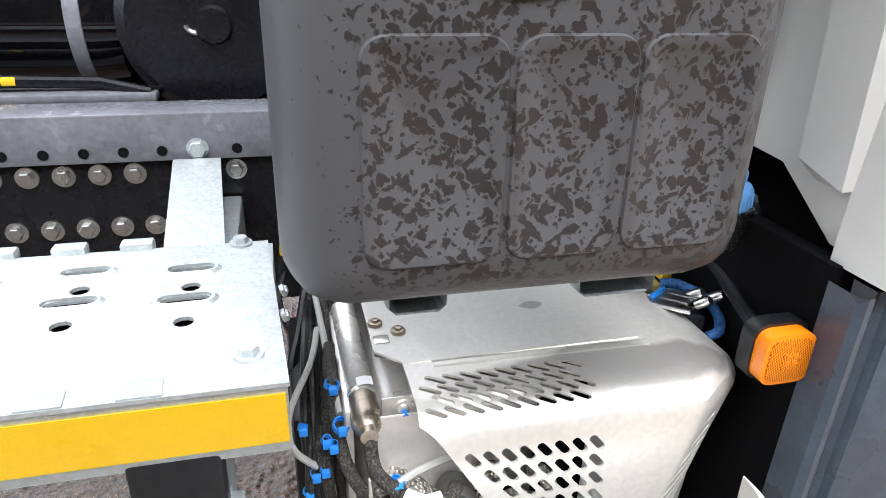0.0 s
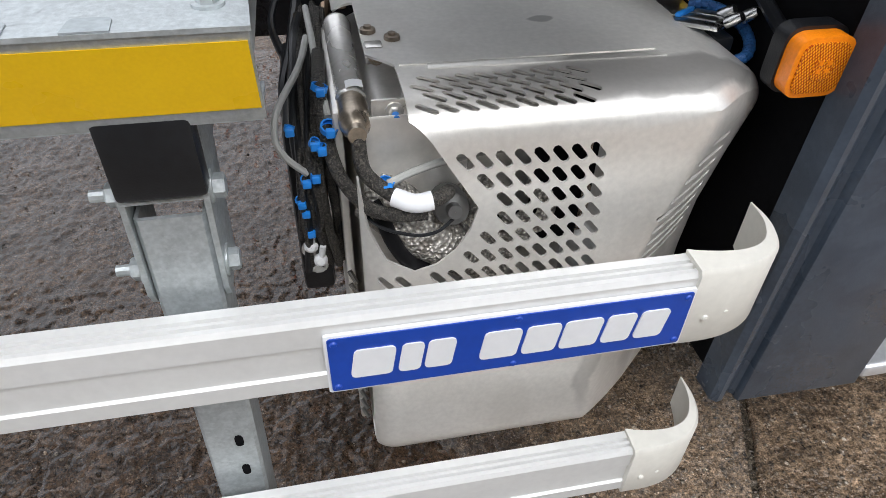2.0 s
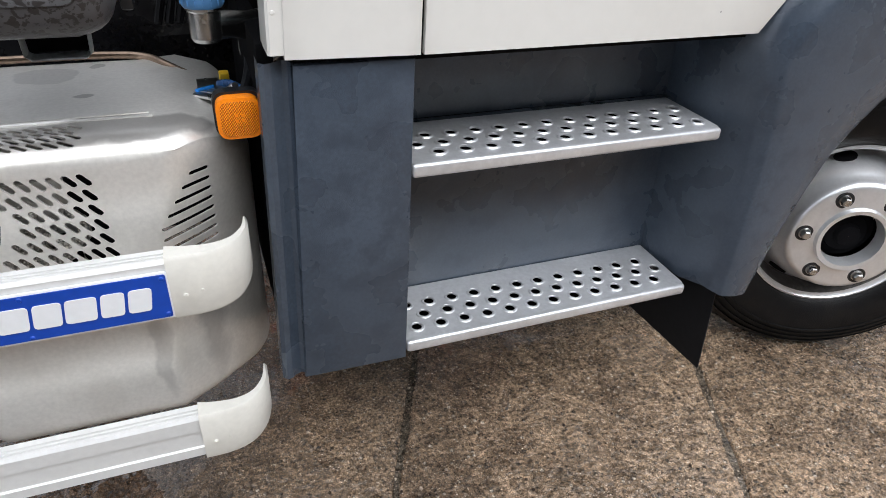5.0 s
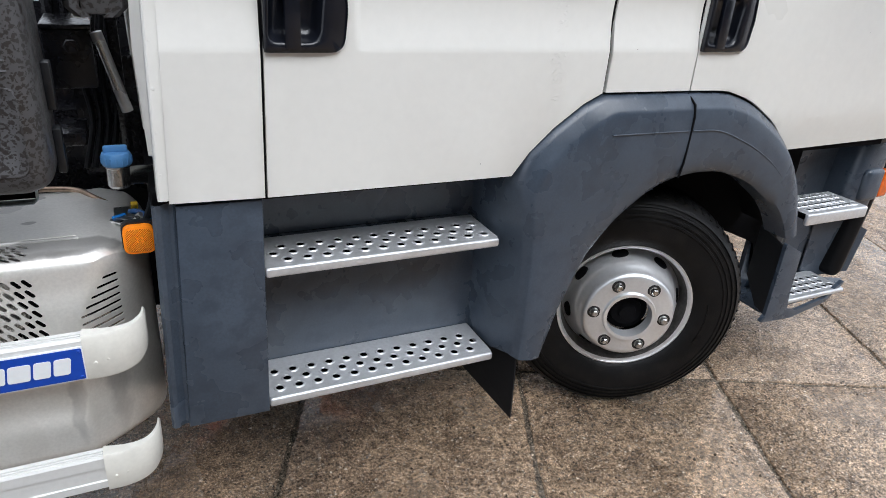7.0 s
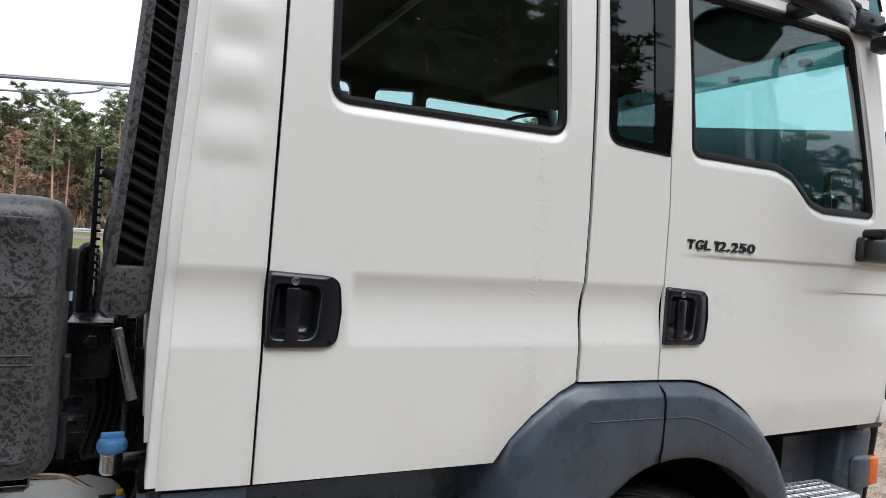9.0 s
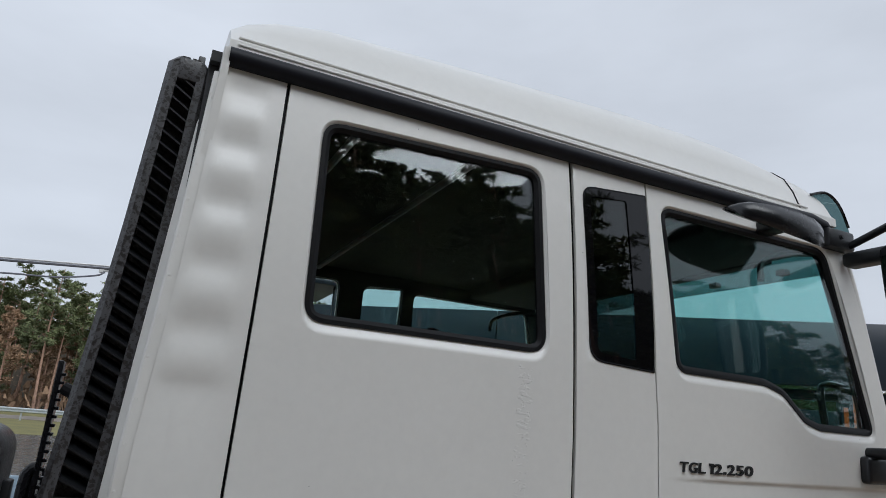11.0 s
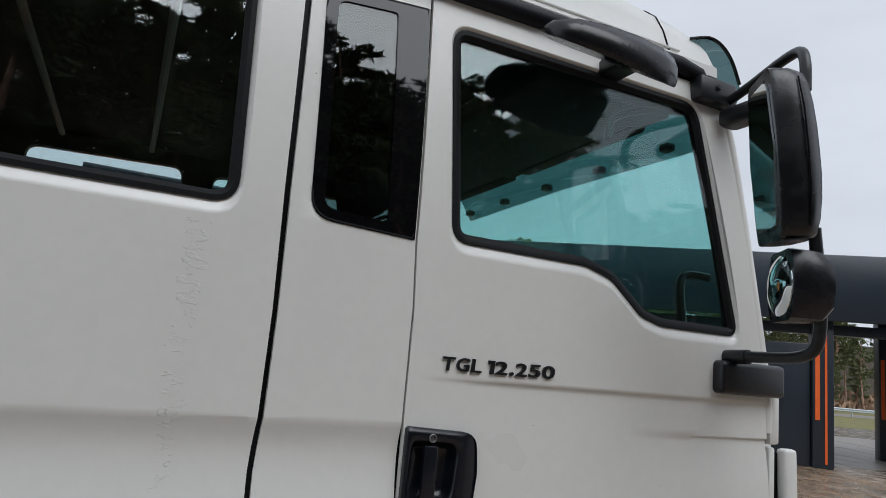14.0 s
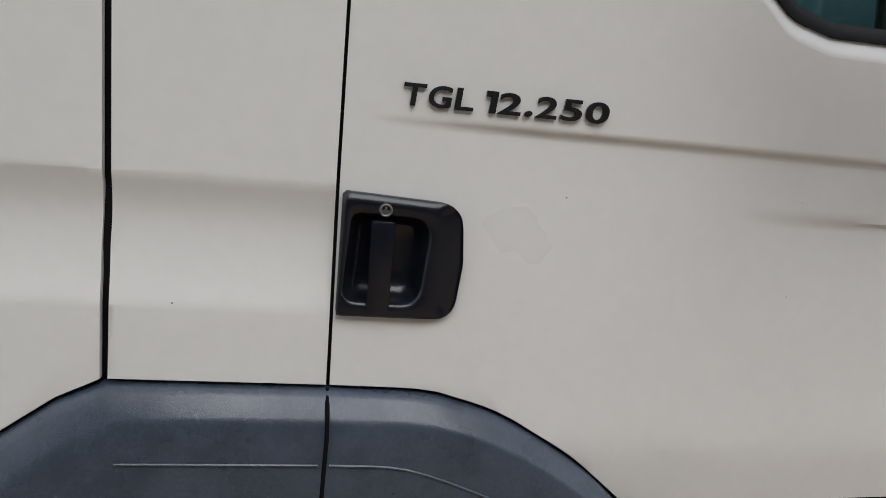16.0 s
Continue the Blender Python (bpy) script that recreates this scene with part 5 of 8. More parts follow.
for a0 in (-24, -17, -10, -3, 4):
    bm = bmesh.new()
    rr = [[bm.verts.new(axis_m @ Vector((r * math.cos(radians(a0 + d)), r * math.sin(radians(a0 + d)), h_))) for d in (0, 1.4, 2.8, 4.2)] for r, h_ in ((0.300, -0.044), (0.301, -0.0375), (0.329, -0.0375), (0.330, -0.044))]
    for u, v in zip(rr, rr[1:]):
        for k in range(3):
            bm.faces.new((u[k], u[k + 1], v[k + 1], v[k]))
    part("sidewall_block", bm, TYRE, wheel)
for k in range(72):
    a = 2 * math.pi * k / 72
    bm = bmesh.new()
    box(bm, 0.418, 0.4495, -0.005, 0.005, -0.125, -0.086, 0.0)
    for v in bm.verts:
        if v.co.z > -0.1 and v.co.x > 0.436:
            v.co.x -= 0.012
    mm = axis_m @ Matrix.Rotation(a, 4, "Z")
    if (mm @ Vector((0.43, 0, -0.1))).z < 0.03:
        bm.free()
        continue
    for v in bm.verts:
        v.co = mm @ v.co
    part("tread_block", bm, TYRE, wheel)
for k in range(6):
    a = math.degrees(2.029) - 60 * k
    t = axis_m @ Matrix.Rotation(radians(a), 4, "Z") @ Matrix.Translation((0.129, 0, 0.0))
    bm = bmesh.new()
    lathe(bm, [(0.0165, 0.0018), (0.0155, 0.004), (0.014, 0.0045), (0.0135, 0.008)], 20, t)
    rr = [[bm.verts.new(t @ Vector((0.0125 * s * math.cos(q), 0.0125 * s * math.sin(q), h))) for q in [j * math.pi / 3 for j in range(6)]] for s, h in ((1, 0.004), (1, 0.016), (0.8, 0.019))]
    for u, v in zip(rr, rr[1:]):
        for j in range(6):
            bm.faces.new((u[j - 1], u[j], v[j], v[j - 1]))
    bm.faces.new(rr[-1])
    part("wheel_nut", bm, STEEL, wheel)
    # black disc under each nut: the dark ring of shade, painted
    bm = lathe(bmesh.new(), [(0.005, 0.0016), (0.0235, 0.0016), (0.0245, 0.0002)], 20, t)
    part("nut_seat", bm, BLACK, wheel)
# near-black discs laid on the dish, painted shade in place of open hand holes
for k in range(8):
    t = axis_m @ Matrix.Rotation(radians(45 * k + 12), 4, "Z") @ Matrix.Translation((0.2045, 0, -0.1015)) @ Matrix.Rotation(radians(63), 4, "Y")
    bm = bmesh.new()
    rr = [bm.verts.new(t @ Vector((0.019 * math.cos(q), 0.030 * math.sin(q), 0.0030))) for q in [2 * math.pi * j / 18 for j in range(18)]]
    r2 = [bm.verts.new(t @ Vector((0.020 * math.cos(q), 0.031 * math.sin(q), -0.006))) for q in [2 * math.pi * j / 18 for j in range(18)]]
    for j in range(18):
        bm.faces.new((rr[j - 1], rr[j], r2[j], r2[j - 1]))
    bm.faces.new(rr)
    part("hand_hole", bm, DARK, wheel)
part("hub", lathe(bmesh.new(), [(0.0005, -0.012), (0.030, -0.014), (0.034, -0.03), (0.055, -0.034), (0.058, -0.05), (0.080, -0.05)], 32, axis_m), DARK, wheel, "near-black recessed hub")

# ---- side guard rails ----
def guard_rail(z0, z1, yf, plate):
    h = z1 - z0
    prof = [(yf + 0.035, z0), (yf + 0.004, z0), (yf, z0 + 0.004), (yf, z0 + 0.24 * h), (yf + 0.0035, z0 + 0.26 * h), (yf + 0.0035, z0 + 0.64 * h), (yf, z0 + 0.66 * h), (yf, z1 - 0.006), (yf + 0.004, z1), (yf + 0.0095, z1), (yf + 0.0105, z1 - 0.006), (yf + 0.0135, z1 - 0.006), (yf + 0.0145, z1), (yf + 0.0185, z1), (yf + 0.0195, z1 - 0.006), (yf + 0.0225, z1 - 0.006), (yf + 0.0235, z1), (yf + 0.035, z1)]
    bm = bmesh.new()
    a = [bm.verts.new((-2.2, y, z)) for y, z in prof]
    b = [bm.verts.new((1.195, y, z)) for y, z in prof]
    for i in range(len(prof)):
        bm.faces.new((a[i - 1], a[i], b[i], b[i - 1]))
    bm.faces.new(a)
    bm.faces.new(b[::-1])
    rail = part("guard_rail", bm, RAIL, truck, "white grooved aluminium side guard rail", 20)
    # curved end cap, turned in
    bm = bmesh.new()
    path = [(1.192, 0.676), (1.230, 0.676), (1.262, 0.681), (1.288, 0.693), (1.308, 0.712), (1.321, 0.738), (1.327, 0.765), (1.328, 0.796)]
    path = [(p.x, p.y) for p in smooth_path([(x, y, 0) for x, y in path], 3)]
    rows = []
    for i, (x, y) in enumerate(path):
        a, b = path[max(0, i - 1)], path[min(len(path) - 1, i + 1)]
        d = Vector((b[0] - a[0], b[1] - a[1])).normalized()
        nx, ny = -d.y, d.x
        t = 0.04 - 0.034 * (i / (len(path) - 1)) ** 0.7
        top = z1 + 0.006 - 0.010 * (i / (len(path) - 1)) ** 2
        bot = z0 - 0.004 + 0.035 * (i / (len(path) - 1)) ** 3
        rows.append([bm.verts.new(p) for p in ((x + nx * t, y + ny * t, bot), (x + nx * 0.003, y + ny * 0.003, bot), (x, y, bot + 0.006), (x, y, top - 0.006), (x + nx * 0.004, y + ny * 0.004, top), (x + nx * t, y + ny * t, top))])
    for a, b in zip(rows, rows[1:]):
        for k in range(6):
            bm.faces.new((a[k - 1], a[k], b[k], b[k - 1]))
    bm.faces.new(rows[0])
    bm.faces.new(rows[-1][::-1])
    part("rail_end_cap", bm, RAILCAP, rail, "cream plastic curved end cap", 50)
    bm = bmesh.new()
    for dz in (0.38,):
        bolt(bm, (1.214, yf - 0.006, z0 + h * dz), (0, -1, 0), 0.0030, 0.0012, 1.3)
        bolt(bm, (1.240, yf - 0.003, z0 + h * dz + 0.004), (0, -1, 0), 0.0022, 0.0008, 1.2)
    part("rail_screw", bm, RAILCAP, rail)
    return rail


rail_top = guard_rail(0.666, 0.772, 0.681, True)
rail_low = guard_rail(0.329, 0.430, 0.681, False)
# blue name plate: lettering kept as plain blocks
plate = part("name_plate", sheet(round_poly([(0.787, 0.667), (1.193, 0.667), (1.193, 0.755), (0.787, 0.755)], 0.004), [], lambda u, v, w: Vector((u, 0.676 + w, v)), 0.004, (), (), 0.0015), WHITE, truck, "blue and white name plate riveted to the rail")
part("plate_face", sheet(round_poly([(0.7905, 0.6705), (1.1895, 0.6705), (1.1895, 0.7515), (0.7905, 0.7515)], 0.004), [], lambda u, v, w: Vector((u, 0.6745 + w, v)), 0.002), BLUE, plate, "blue face of the name plate")
for x0, x1 in ((0.814, 0.858), (0.864, 0.888), (0.892, 0.922), (0.952, 0.994), (0.999, 1.038), (1.042, 1.086), (1.091, 1.125), (1.130, 1.164)):
    part("white_block", sheet(round_poly([(x0 - 0.003, 0.690), (x1 - 0.003, 0.690), (x1 + 0.003, 0.732), (x0 + 0.003, 0.732)], 0.007), [], lambda u, v, w: Vector((u, 0.6728 + w, v)), 0.002), WHITE, plate)
for x, z in ((0.797, 0.744), (0.797, 0.677), (0.99, 0.746), (0.99, 0.675), (1.183, 0.744), (1.183, 0.677)):
    bm = bmesh.new()
    lathe(bm, [(0.0042, 0), (0.003, 0.0018), (0.0003, 0.0022)], 12, Matrix.Translation((x, 0.6745, z)) @ Matrix.Rotation(radians(90), 4, "X"))
    part("rivet", bm, BLUE, plate)

# ---- stainless exhaust box ----
BX0, BX1, BY0, BY1, BZ0, BZ1, BR = 0.826, 1.355, 0.783, 1.265, 0.346, 0.932, 0.045


def rounded(p, r=BR):
    lo = Vector((BX0 + r, BY0 + r, BZ0 + r))
    hi = Vector((BX1 - r, BY1 - r, BZ1 - r))
    q = Vector([min(max(p[i], lo[i]), hi[i]) for i in range(3)])
    d = Vector(p) - q
    return q + d.normalized() * r if d.length > 1e-6 else Vector(p)


def slot(cx, cy, length, width, ang, k=4):
    ca, sa = math.cos(ang), math.sin(ang)
    out = []
    for s, a0 in ((1, -90), (-1, 90)):
        for j in range(k + 1):
            q = radians(a0 + 180 * j / k)
            x, y = s * (length - width) / 2 + width / 2 * math.cos(q), width / 2 * math.sin(q)
            out.append(Vector((cx + x * ca - y * sa, cy + x * sa + y * ca)))
    return out


NOTCH = [(0.895, BZ1), (0.917, 0.899), (0.932, 0.874), (0.951, 0.843), (0.969, 0.813), (0.961, 0.783), (0.946, 0.756), (0.924, 0.737), (0.898, 0.729), (0.866, 0.751), (0.843, 0.796), (0.832, 0.836), (BX0, 0.86)]


def right_of_notch(x, z):
    """True where a slot keeps clear of the cover's cut-out."""
    poly = [*NOTCH, (BX0, BZ1)]
    p = Vector((x, z))
    inside = False
    for (xa, za), (xb, zb) in zip(poly, poly[1:] + poly[:1]):
        if (za > z) != (zb > z) and x < (xb - xa) * (z - za) / (zb - za) + xa:
            inside = not inside
        s0, d = Vector((xa, za)), Vector((xb - xa, zb - za))
        t = max(0, min(1, (p - s0).dot(d) / d.length_squared))
        if (s0 + d * t - p).length < 0.0165:
            return False
    return not inside


holes = []
for i in range(13):
    for r in range(9):
        x, z = 1.097 - 0.0208 * i + 0.0026 * r, 0.874 - 0.0266 * r
        if x > 0.850 and right_of_notch(x, z):
            holes.append(slot(x, z, 0.0262, 0.0100, radians(-50)))


def facet(p):
    """Leans the right end of the cover's front back into a slanted facet."""
    x0 = 1.232 - 0.28 * (0.90 - max(p.z, 0.66))
    d = max(0.0, p.x - x0)
    s = 0.60 * d + 1.2 * d * d
    p.y += s * max(0.0, 1 - (p.y - BY0) / 0.35)
    if p.x > 1.25 and p.z > 0.80:
        p.z -= 0.055 * ((p.x - 1.25) / 0.105) ** 2 * (p.z - 0.80) / 0.132
    return p


for r in range(9):
    L = min(0.090, 0.033 + 0.0145 * r)
    holes.append(slot(1.280 - L / 2, 0.857 - 0.0217 * r, L, 0.0085, radians(3)))
fine = [BR * (1 - math.cos(math.pi / 2 * k / 6)) for k in range(1, 7)]
cu = [BX0 + d for d in fine] + [BX1 - d for d in fine] + [0.9, 1.0, 1.1, 1.135, 1.15, 1.165, 1.178, 1.19, 1.20, 1.21, 1.225, 1.25]
cz = [BZ0 + d for d in fine] + [BZ1 - d for d in fine] + [0.5, 0.6, 0.7, 0.75, 0.8, 0.83]
cy = [BY0 + d for d in fine] + [1.0, 1.1, 1.2, 1.3]
front_out = [(BX0, BZ0), (BX1, BZ0), (BX1, BZ1), *NOTCH]
bm = sheet(front_out, holes, lambda u, v, w: Vector((u, BY0, v)), 0.0, cu, cz)
top_holes = []
for r in range(4):
    for i in range(9):
        x = 0.915 + 0.0208 * i + 0.0104 * (r % 2)
        top_holes.append(slot(x, 0.802 + 0.0185 * r, 0.0275, 0.0078, radians(-36)))
cy.append(0.9)
b2 = sheet([(0.895, BY0), (1.135, BY0), (1.135, 0.9), (0.895, 0.9)], top_holes, lambda u, v, w: Vector((u, v, BZ1)), 0.0, cu, cy)
b5 = sheet([(1.135, BY0), (BX1, BY0), (BX1, 0.9), (1.135, 0.9)], [], lambda u, v, w: Vector((u, v, BZ1)), 0.0, cu, cy)
b6 = sheet([(0.895, 0.9), (BX1, 0.9), (BX1, BY1), (BX0, BY1), (BX0, 1.10), (0.866, 1.09), (0.866, 0.93)], [], lambda u, v, w: Vector((u, v, BZ1)), 0.0, cu, cy)
b3 = sheet([(BY0, BZ0), (BY1, BZ0), (BY1, BZ1), (BY0, BZ1)], [], lambda u, v, w: Vector((BX1, u, v)), 0.0, cy, cz)
b4 = sheet([(BX0, BY0), (BX1, BY0), (BX1, BY1), (BX0, BY1)], [], lambda u, v, w: Vector((u, v, BZ0)), 0.0, cu, cy)
for other in (b2, b3, b4, b5, b6):
    tmp_me = bpy.data.meshes.new("t")
    other.to_mesh(tmp_me)
    other.free()
    bm.from_mesh(tmp_me)
    bpy.data.meshes.remove(tmp_me)
bmesh.ops.remove_doubles(bm, verts=bm.verts[:], dist=0.0004)
for v in bm.verts:
    v.co = facet(rounded(v.co))
bmesh.ops.recalc_face_normals(bm, faces=bm.faces[:])
exhaust = part("exhaust_box", bm, INOX, truck, "brushed stainless exhaust box with slotted cover, water stained", 40)
sol = exhaust.modifiers.new("gauge", "SOLIDIFY")
sol.thickness, sol.offset = 0.003, -1
# inner silencer body seen through the slots
SHR = 0.03
bm = bmesh.new()
box(bm, BX0 + 0.016, BX1 - 0.21, BY0 + 0.115, BY1, BZ0 + SHR, BZ1 - 0.06, 0.05, 4)
part("inner_silencer", bm, INOX, exhaust)
bm = bmesh.new()
tube(bm, smooth_path([(0.93, 0.889, 0.9315), (1.0, 0.887, 0.933), (1.1, 0.885, 0.933), (1.206, 0.883, 0.9315)], 3), 0.007, 10)
for v in bm.verts:
    v.co.z = 0.932 + (v.co.z - 0.932) * 0.35
part("pressed_bead", bm, INOX, exhaust)
bm = bmesh.new()
box(bm, 0.90, 1.20, 0.895, 0.90, 0.9318, 0.9335)
part("cover_edge", bm, INOX, exhaust)
# rusty weld seam along the back of the top
bm = bmesh.new()
tube(bm, smooth_path([(0.829, 1.13, 0.895), (0.838, 1.165, 0.928), (0.862, 1.222, 0.936), (0.97, 1.234, 0.937), (1.12, 1.230, 0.937), (1.195, 1.210, 0.935), (1.240, 1.15, 0.930), (1.300, 1.12, 0.900), (1.335, 1.10, 0.86)], 5), 0.008, 10)
part("weld_seam", bm, RUSTY, exhaust, "heat-stained weld seam")
# end plate on the open side
bm = bmesh.new()
box(bm, 0.822, 0.832, 0.86, 1.26, 0.355, 0.90, 0.004, 2)
part("end_plate", bm, INOX, exhaust)
bm = bmesh.new()
for k in range(14):
    tube(bm, [(0.824, 0.83 + 0.0006 * k, 0.70 - 0.022 * k), (0.832, 0.822 + 0.0006 * k, 0.685 - 0.022 * k)], 0.0035, 6)
part("mesh_edge", bm, STEEL, exhaust)
# insulated pipe and sensor in the opening
bm = bmesh.new()
tube(bm, smooth_path([(0.860, 0.85, 0.80), (0.885, 0.83, 0.785), (0.912, 0.822, 0.76), (0.945, 0.825, 0.735), (0.975, 0.84, 0.70), (1.01, 0.85, 0.68)], 5), 0.034, 16)
part("foil_wrapped_pipe", bm, FOIL, exhaust, "crinkled foil pipe insulation")
bm = bmesh.new()
t = Matrix.Translation((0.943, 0.803, 0.803)) @ Matrix.Rotation(radians(70), 4, "X")
lathe(bm, [(0.0003, 0.022), (0.008, 0.022), (0.009, 0.010), (0.019, 0.008), (0.021, 0.0), (0.021, -0.03)], 20, t)
part("sensor", bm, LOCK, exhaust, "dull dark round sensor body")
bm = bmesh.new()
tube(bm, smooth_path([(0.855, 0.81, 0.815), (0.864, 0.80, 0.80), (0.875, 0.795, 0.768), (0.893, 0.795, 0.735), (0.915, 0.80, 0.715)], 5), 0.009, 12)
part("rubber_hose", bm, RUBBER, exhaust)
# round stainless canister on the top edge, with clamps
bm = bmesh.new()
c0, c1 = Vector((0.844, 1.090, 0.902)), Vector((0.845, 0.838, 0.892))
t = Matrix.Translation(c0) @ (c1 - c0).to_track_quat("Z", "Y").to_matrix().to_4x4()
Lc = (c1 - c0).length
lathe(bm, [(0.0003, -0.004), (0.0155, -0.004), (0.0180, -0.001), (0.0186, 0.003), (0.0180, 0.007), (0.0170, 0.009), (0.0170, Lc - 0.060), (0.0180, Lc - 0.058), (0.0180, Lc - 0.052), (0.0170, Lc - 0.050)], 32, t)
can = part("canister", bm, CAN, exhaust, "polished steel canister with heat stain")
part("canister_end", lathe(bmesh.new(), [(0.0170, Lc - 0.050), (0.0174, Lc - 0.046), (0.0174, Lc - 0.012), (0.0160, Lc - 0.004), (0.0115, Lc + 0.002), (0.0100, Lc + 0.004), (0.0100, Lc + 0.014), (0.0003, Lc + 0.014)], 32, t), HEATED, can, "heat-tinted steel end")
bm = bmesh.new()
for x, y in ((0.876, 0.992), (0.902, 0.968)):
    lathe(bm, [(0.0003, 0.0065), (0.0045, 0.006), (0.0050, 0.003), (0.0090, 0.0025), (0.0098, 0.0), (0.0098, -0.008)], 18, Matrix.Translation((x, y, 0.934)))
part("clamp_screw", bm, HEATED, can)
part("clamp_block", box(bmesh.new(), 0.868, 0.889, 0.944, 0.964, 0.912, 0.934, 0.003), CAN, can)
part("clamp_strap", box(bmesh.new(), 0.866, 0.908, 0.958, 1.000, 0.926, 0.931, 0.002), CAN, can)
part("clamp_bolt", bolt(bmesh.new(), (0.880, 0.943, 0.922), (0, -1, 0.2), 0.0062, 0.009), HEATED, can)
part("foot_bracket", box(bmesh.new(), 0.864, 0.905, 0.862, 0.867, 0.884, 0.910, 0.002), CAN, can)
part("foot_bracket", box(bmesh.new(), 0.884, 0.905, 0.862, 0.905, 0.884, 0.888, 0.001), CAN, can)
part("foot_gusset", box(bmesh.new(), 0.902, 0.906, 0.865, 0.898, 0.884, 0.926, 0.001), CAN, can)
part("bracket_bolt", bolt(bmesh.new(), (0.889, 0.861, 0.897), (0, -1, 0), 0.0068, 0.007), CAN, can)
part("bolt_tip", tube(bmesh.new(), [(0.889, 0.856, 0.897), (0.889, 0.843, 0.896)], 0.0042, 10), BLUETIE, can, "blue painted bolt tip")
part("canister_label", sheet([(0.840, 0.890), (0.859, 0.890), (0.859, 0.906), (0.840, 0.906)], [], lambda u, v, w: Vector((u, v, 0.9145 - 24 * (u - 0.849) ** 2 + w)), 0.001, [0.845, 0.849, 0.854]), WHITE, exhaust, "small white paper label")
bm = bmesh.new()
box(bm, 0.85, 0.97, 0.842, 0.848, 0.70, 0.90, 0.004)
part("heat_liner", bm, INOX, exhaust)
bm = bmesh.new()
tube(bm, smooth_path([(0.872, 0.798, 0.846), (0.90, 0.806, 0.853), (0.94, 0.812, 0.860), (1.0, 0.818, 0.866), (1.09, 0.822, 0.872)], 4), 0.0045, 8)
part("white_pipe", bm, GREYCABLE, exhaust, "white plastic pipe behind the cover")
# coiled foil, and near-black boxes standing in for shade behind the slots
for k, (x, z, r) in enumerate(((0.985, 0.775, 0.030), (1.012, 0.742, 0.034), (1.045, 0.765, 0.026), (1.000, 0.705, 0.028))):
    q = [radians(40 + 30 * j + 70 * k) for j in range(10)]
    part("foil_coil", tube(bmesh.new(), [(x + r * math.cos(v), 0.835 + 0.006 * math.sin(v), z + r * math.sin(v)) for v in q], 0.011, 10), FOIL, exhaust)
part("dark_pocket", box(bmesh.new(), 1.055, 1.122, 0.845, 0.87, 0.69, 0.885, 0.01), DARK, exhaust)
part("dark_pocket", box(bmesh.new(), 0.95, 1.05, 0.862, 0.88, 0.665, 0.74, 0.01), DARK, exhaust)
# braided hoses from the canister to the sensor
for pts, r in (([(0.815, 0.98, 0.915), (0.812, 0.92, 0.905), (0.813, 0.89, 0.882), (0.816, 0.86, 0.857), (0.825, 0.83, 0.836), (0.848, 0.80, 0.818), (0.875, 0.775, 0.822), (0.91, 0.772, 0.822)], 0.0078),
               ([(0.846, 0.835, 0.889), (0.848, 0.81, 0.859), (0.866, 0.79, 0.846), (0.892, 0.768, 0.840), (0.918, 0.768, 0.842), (0.934, 0.785, 0.838), (0.936, 0.80, 0.825)], 0.0080)):
    part("braided_hose", tube(bmesh.new(), smooth_path(pts, 6), r, 12), CABLE, exhaust, "black braided hose")
part("hose_label", tube(bmesh.new(), smooth_path([(0.876, 0.779, 0.842), (0.895, 0.7675, 0.840), (0.914, 0.7675, 0.8415)], 4), 0.0104, 14), WHITE, exhaust, "white paper sleeve on the hose")
part("thin_cable", tube(bmesh.new(), smooth_path([(0.83, 0.83, 0.83), (0.853, 0.795, 0.80), (0.89, 0.772, 0.795), (0.92, 0.775, 0.792), (0.942, 0.786, 0.80)], 5), 0.0022, 6), BLACK, exhaust)

# ---- cable harness and control plate beside the box ----
harness = part("harness_plate", box(bmesh.new(), 0.762, 0.806, 0.935, 1.20, 0.575, 0.84, 0.008), BLACK, truck, "black bracket plate crowded with cables")
rng = random.Random(5)
for k in range(22):
    x = 0.782 + 0.0032 * (k % 11) + rng.uniform(-0.004, 0.004)
    y0 = 0.895 - 0.006 * (k % 5)
    pts = [(x + 0.012, 1.10 + 0.02 * (k % 4), 0.915 - 0.01 * (k % 3)), (x + 0.004, 1.0 + rng.uniform(-0.02, 0.02), 0.915 - 0.004 * k), (x - 0.008 * rng.random(), y0 + 0.01, 0.84), (x + rng.uniform(-0.012, 0.006), y0 - 0.01 * rng.random(), 0.76), (x + rng.uniform(-0.014, 0.008), y0 + 0.02, 0.64 + 0.08 * rng.random())]
    part("harness_cable", tube(bmesh.new(), smooth_path(pts, 5), rng.choice((0.0022, 0.003, 0.0045, 0.0055)), 8), CABLE if k % 4 else BLACK, harness)
for pts in ([(0.806, 1.10, 0.925), (0.810, 1.0, 0.918), (0.813, 0.93, 0.905), (0.818, 0.88, 0.885)], [(0.803, 1.02, 0.918), (0.791, 0.96, 0.908), (0.764, 0.90, 0.888), (0.758, 0.88, 0.866), (0.766, 0.87, 0.845), (0.788, 0.87, 0.82)]):
    part("pale_cable", tube(bmesh.new(), smooth_path(pts, 6), 0.0042, 8), GREYCABLE, harness, "pale grey cable")
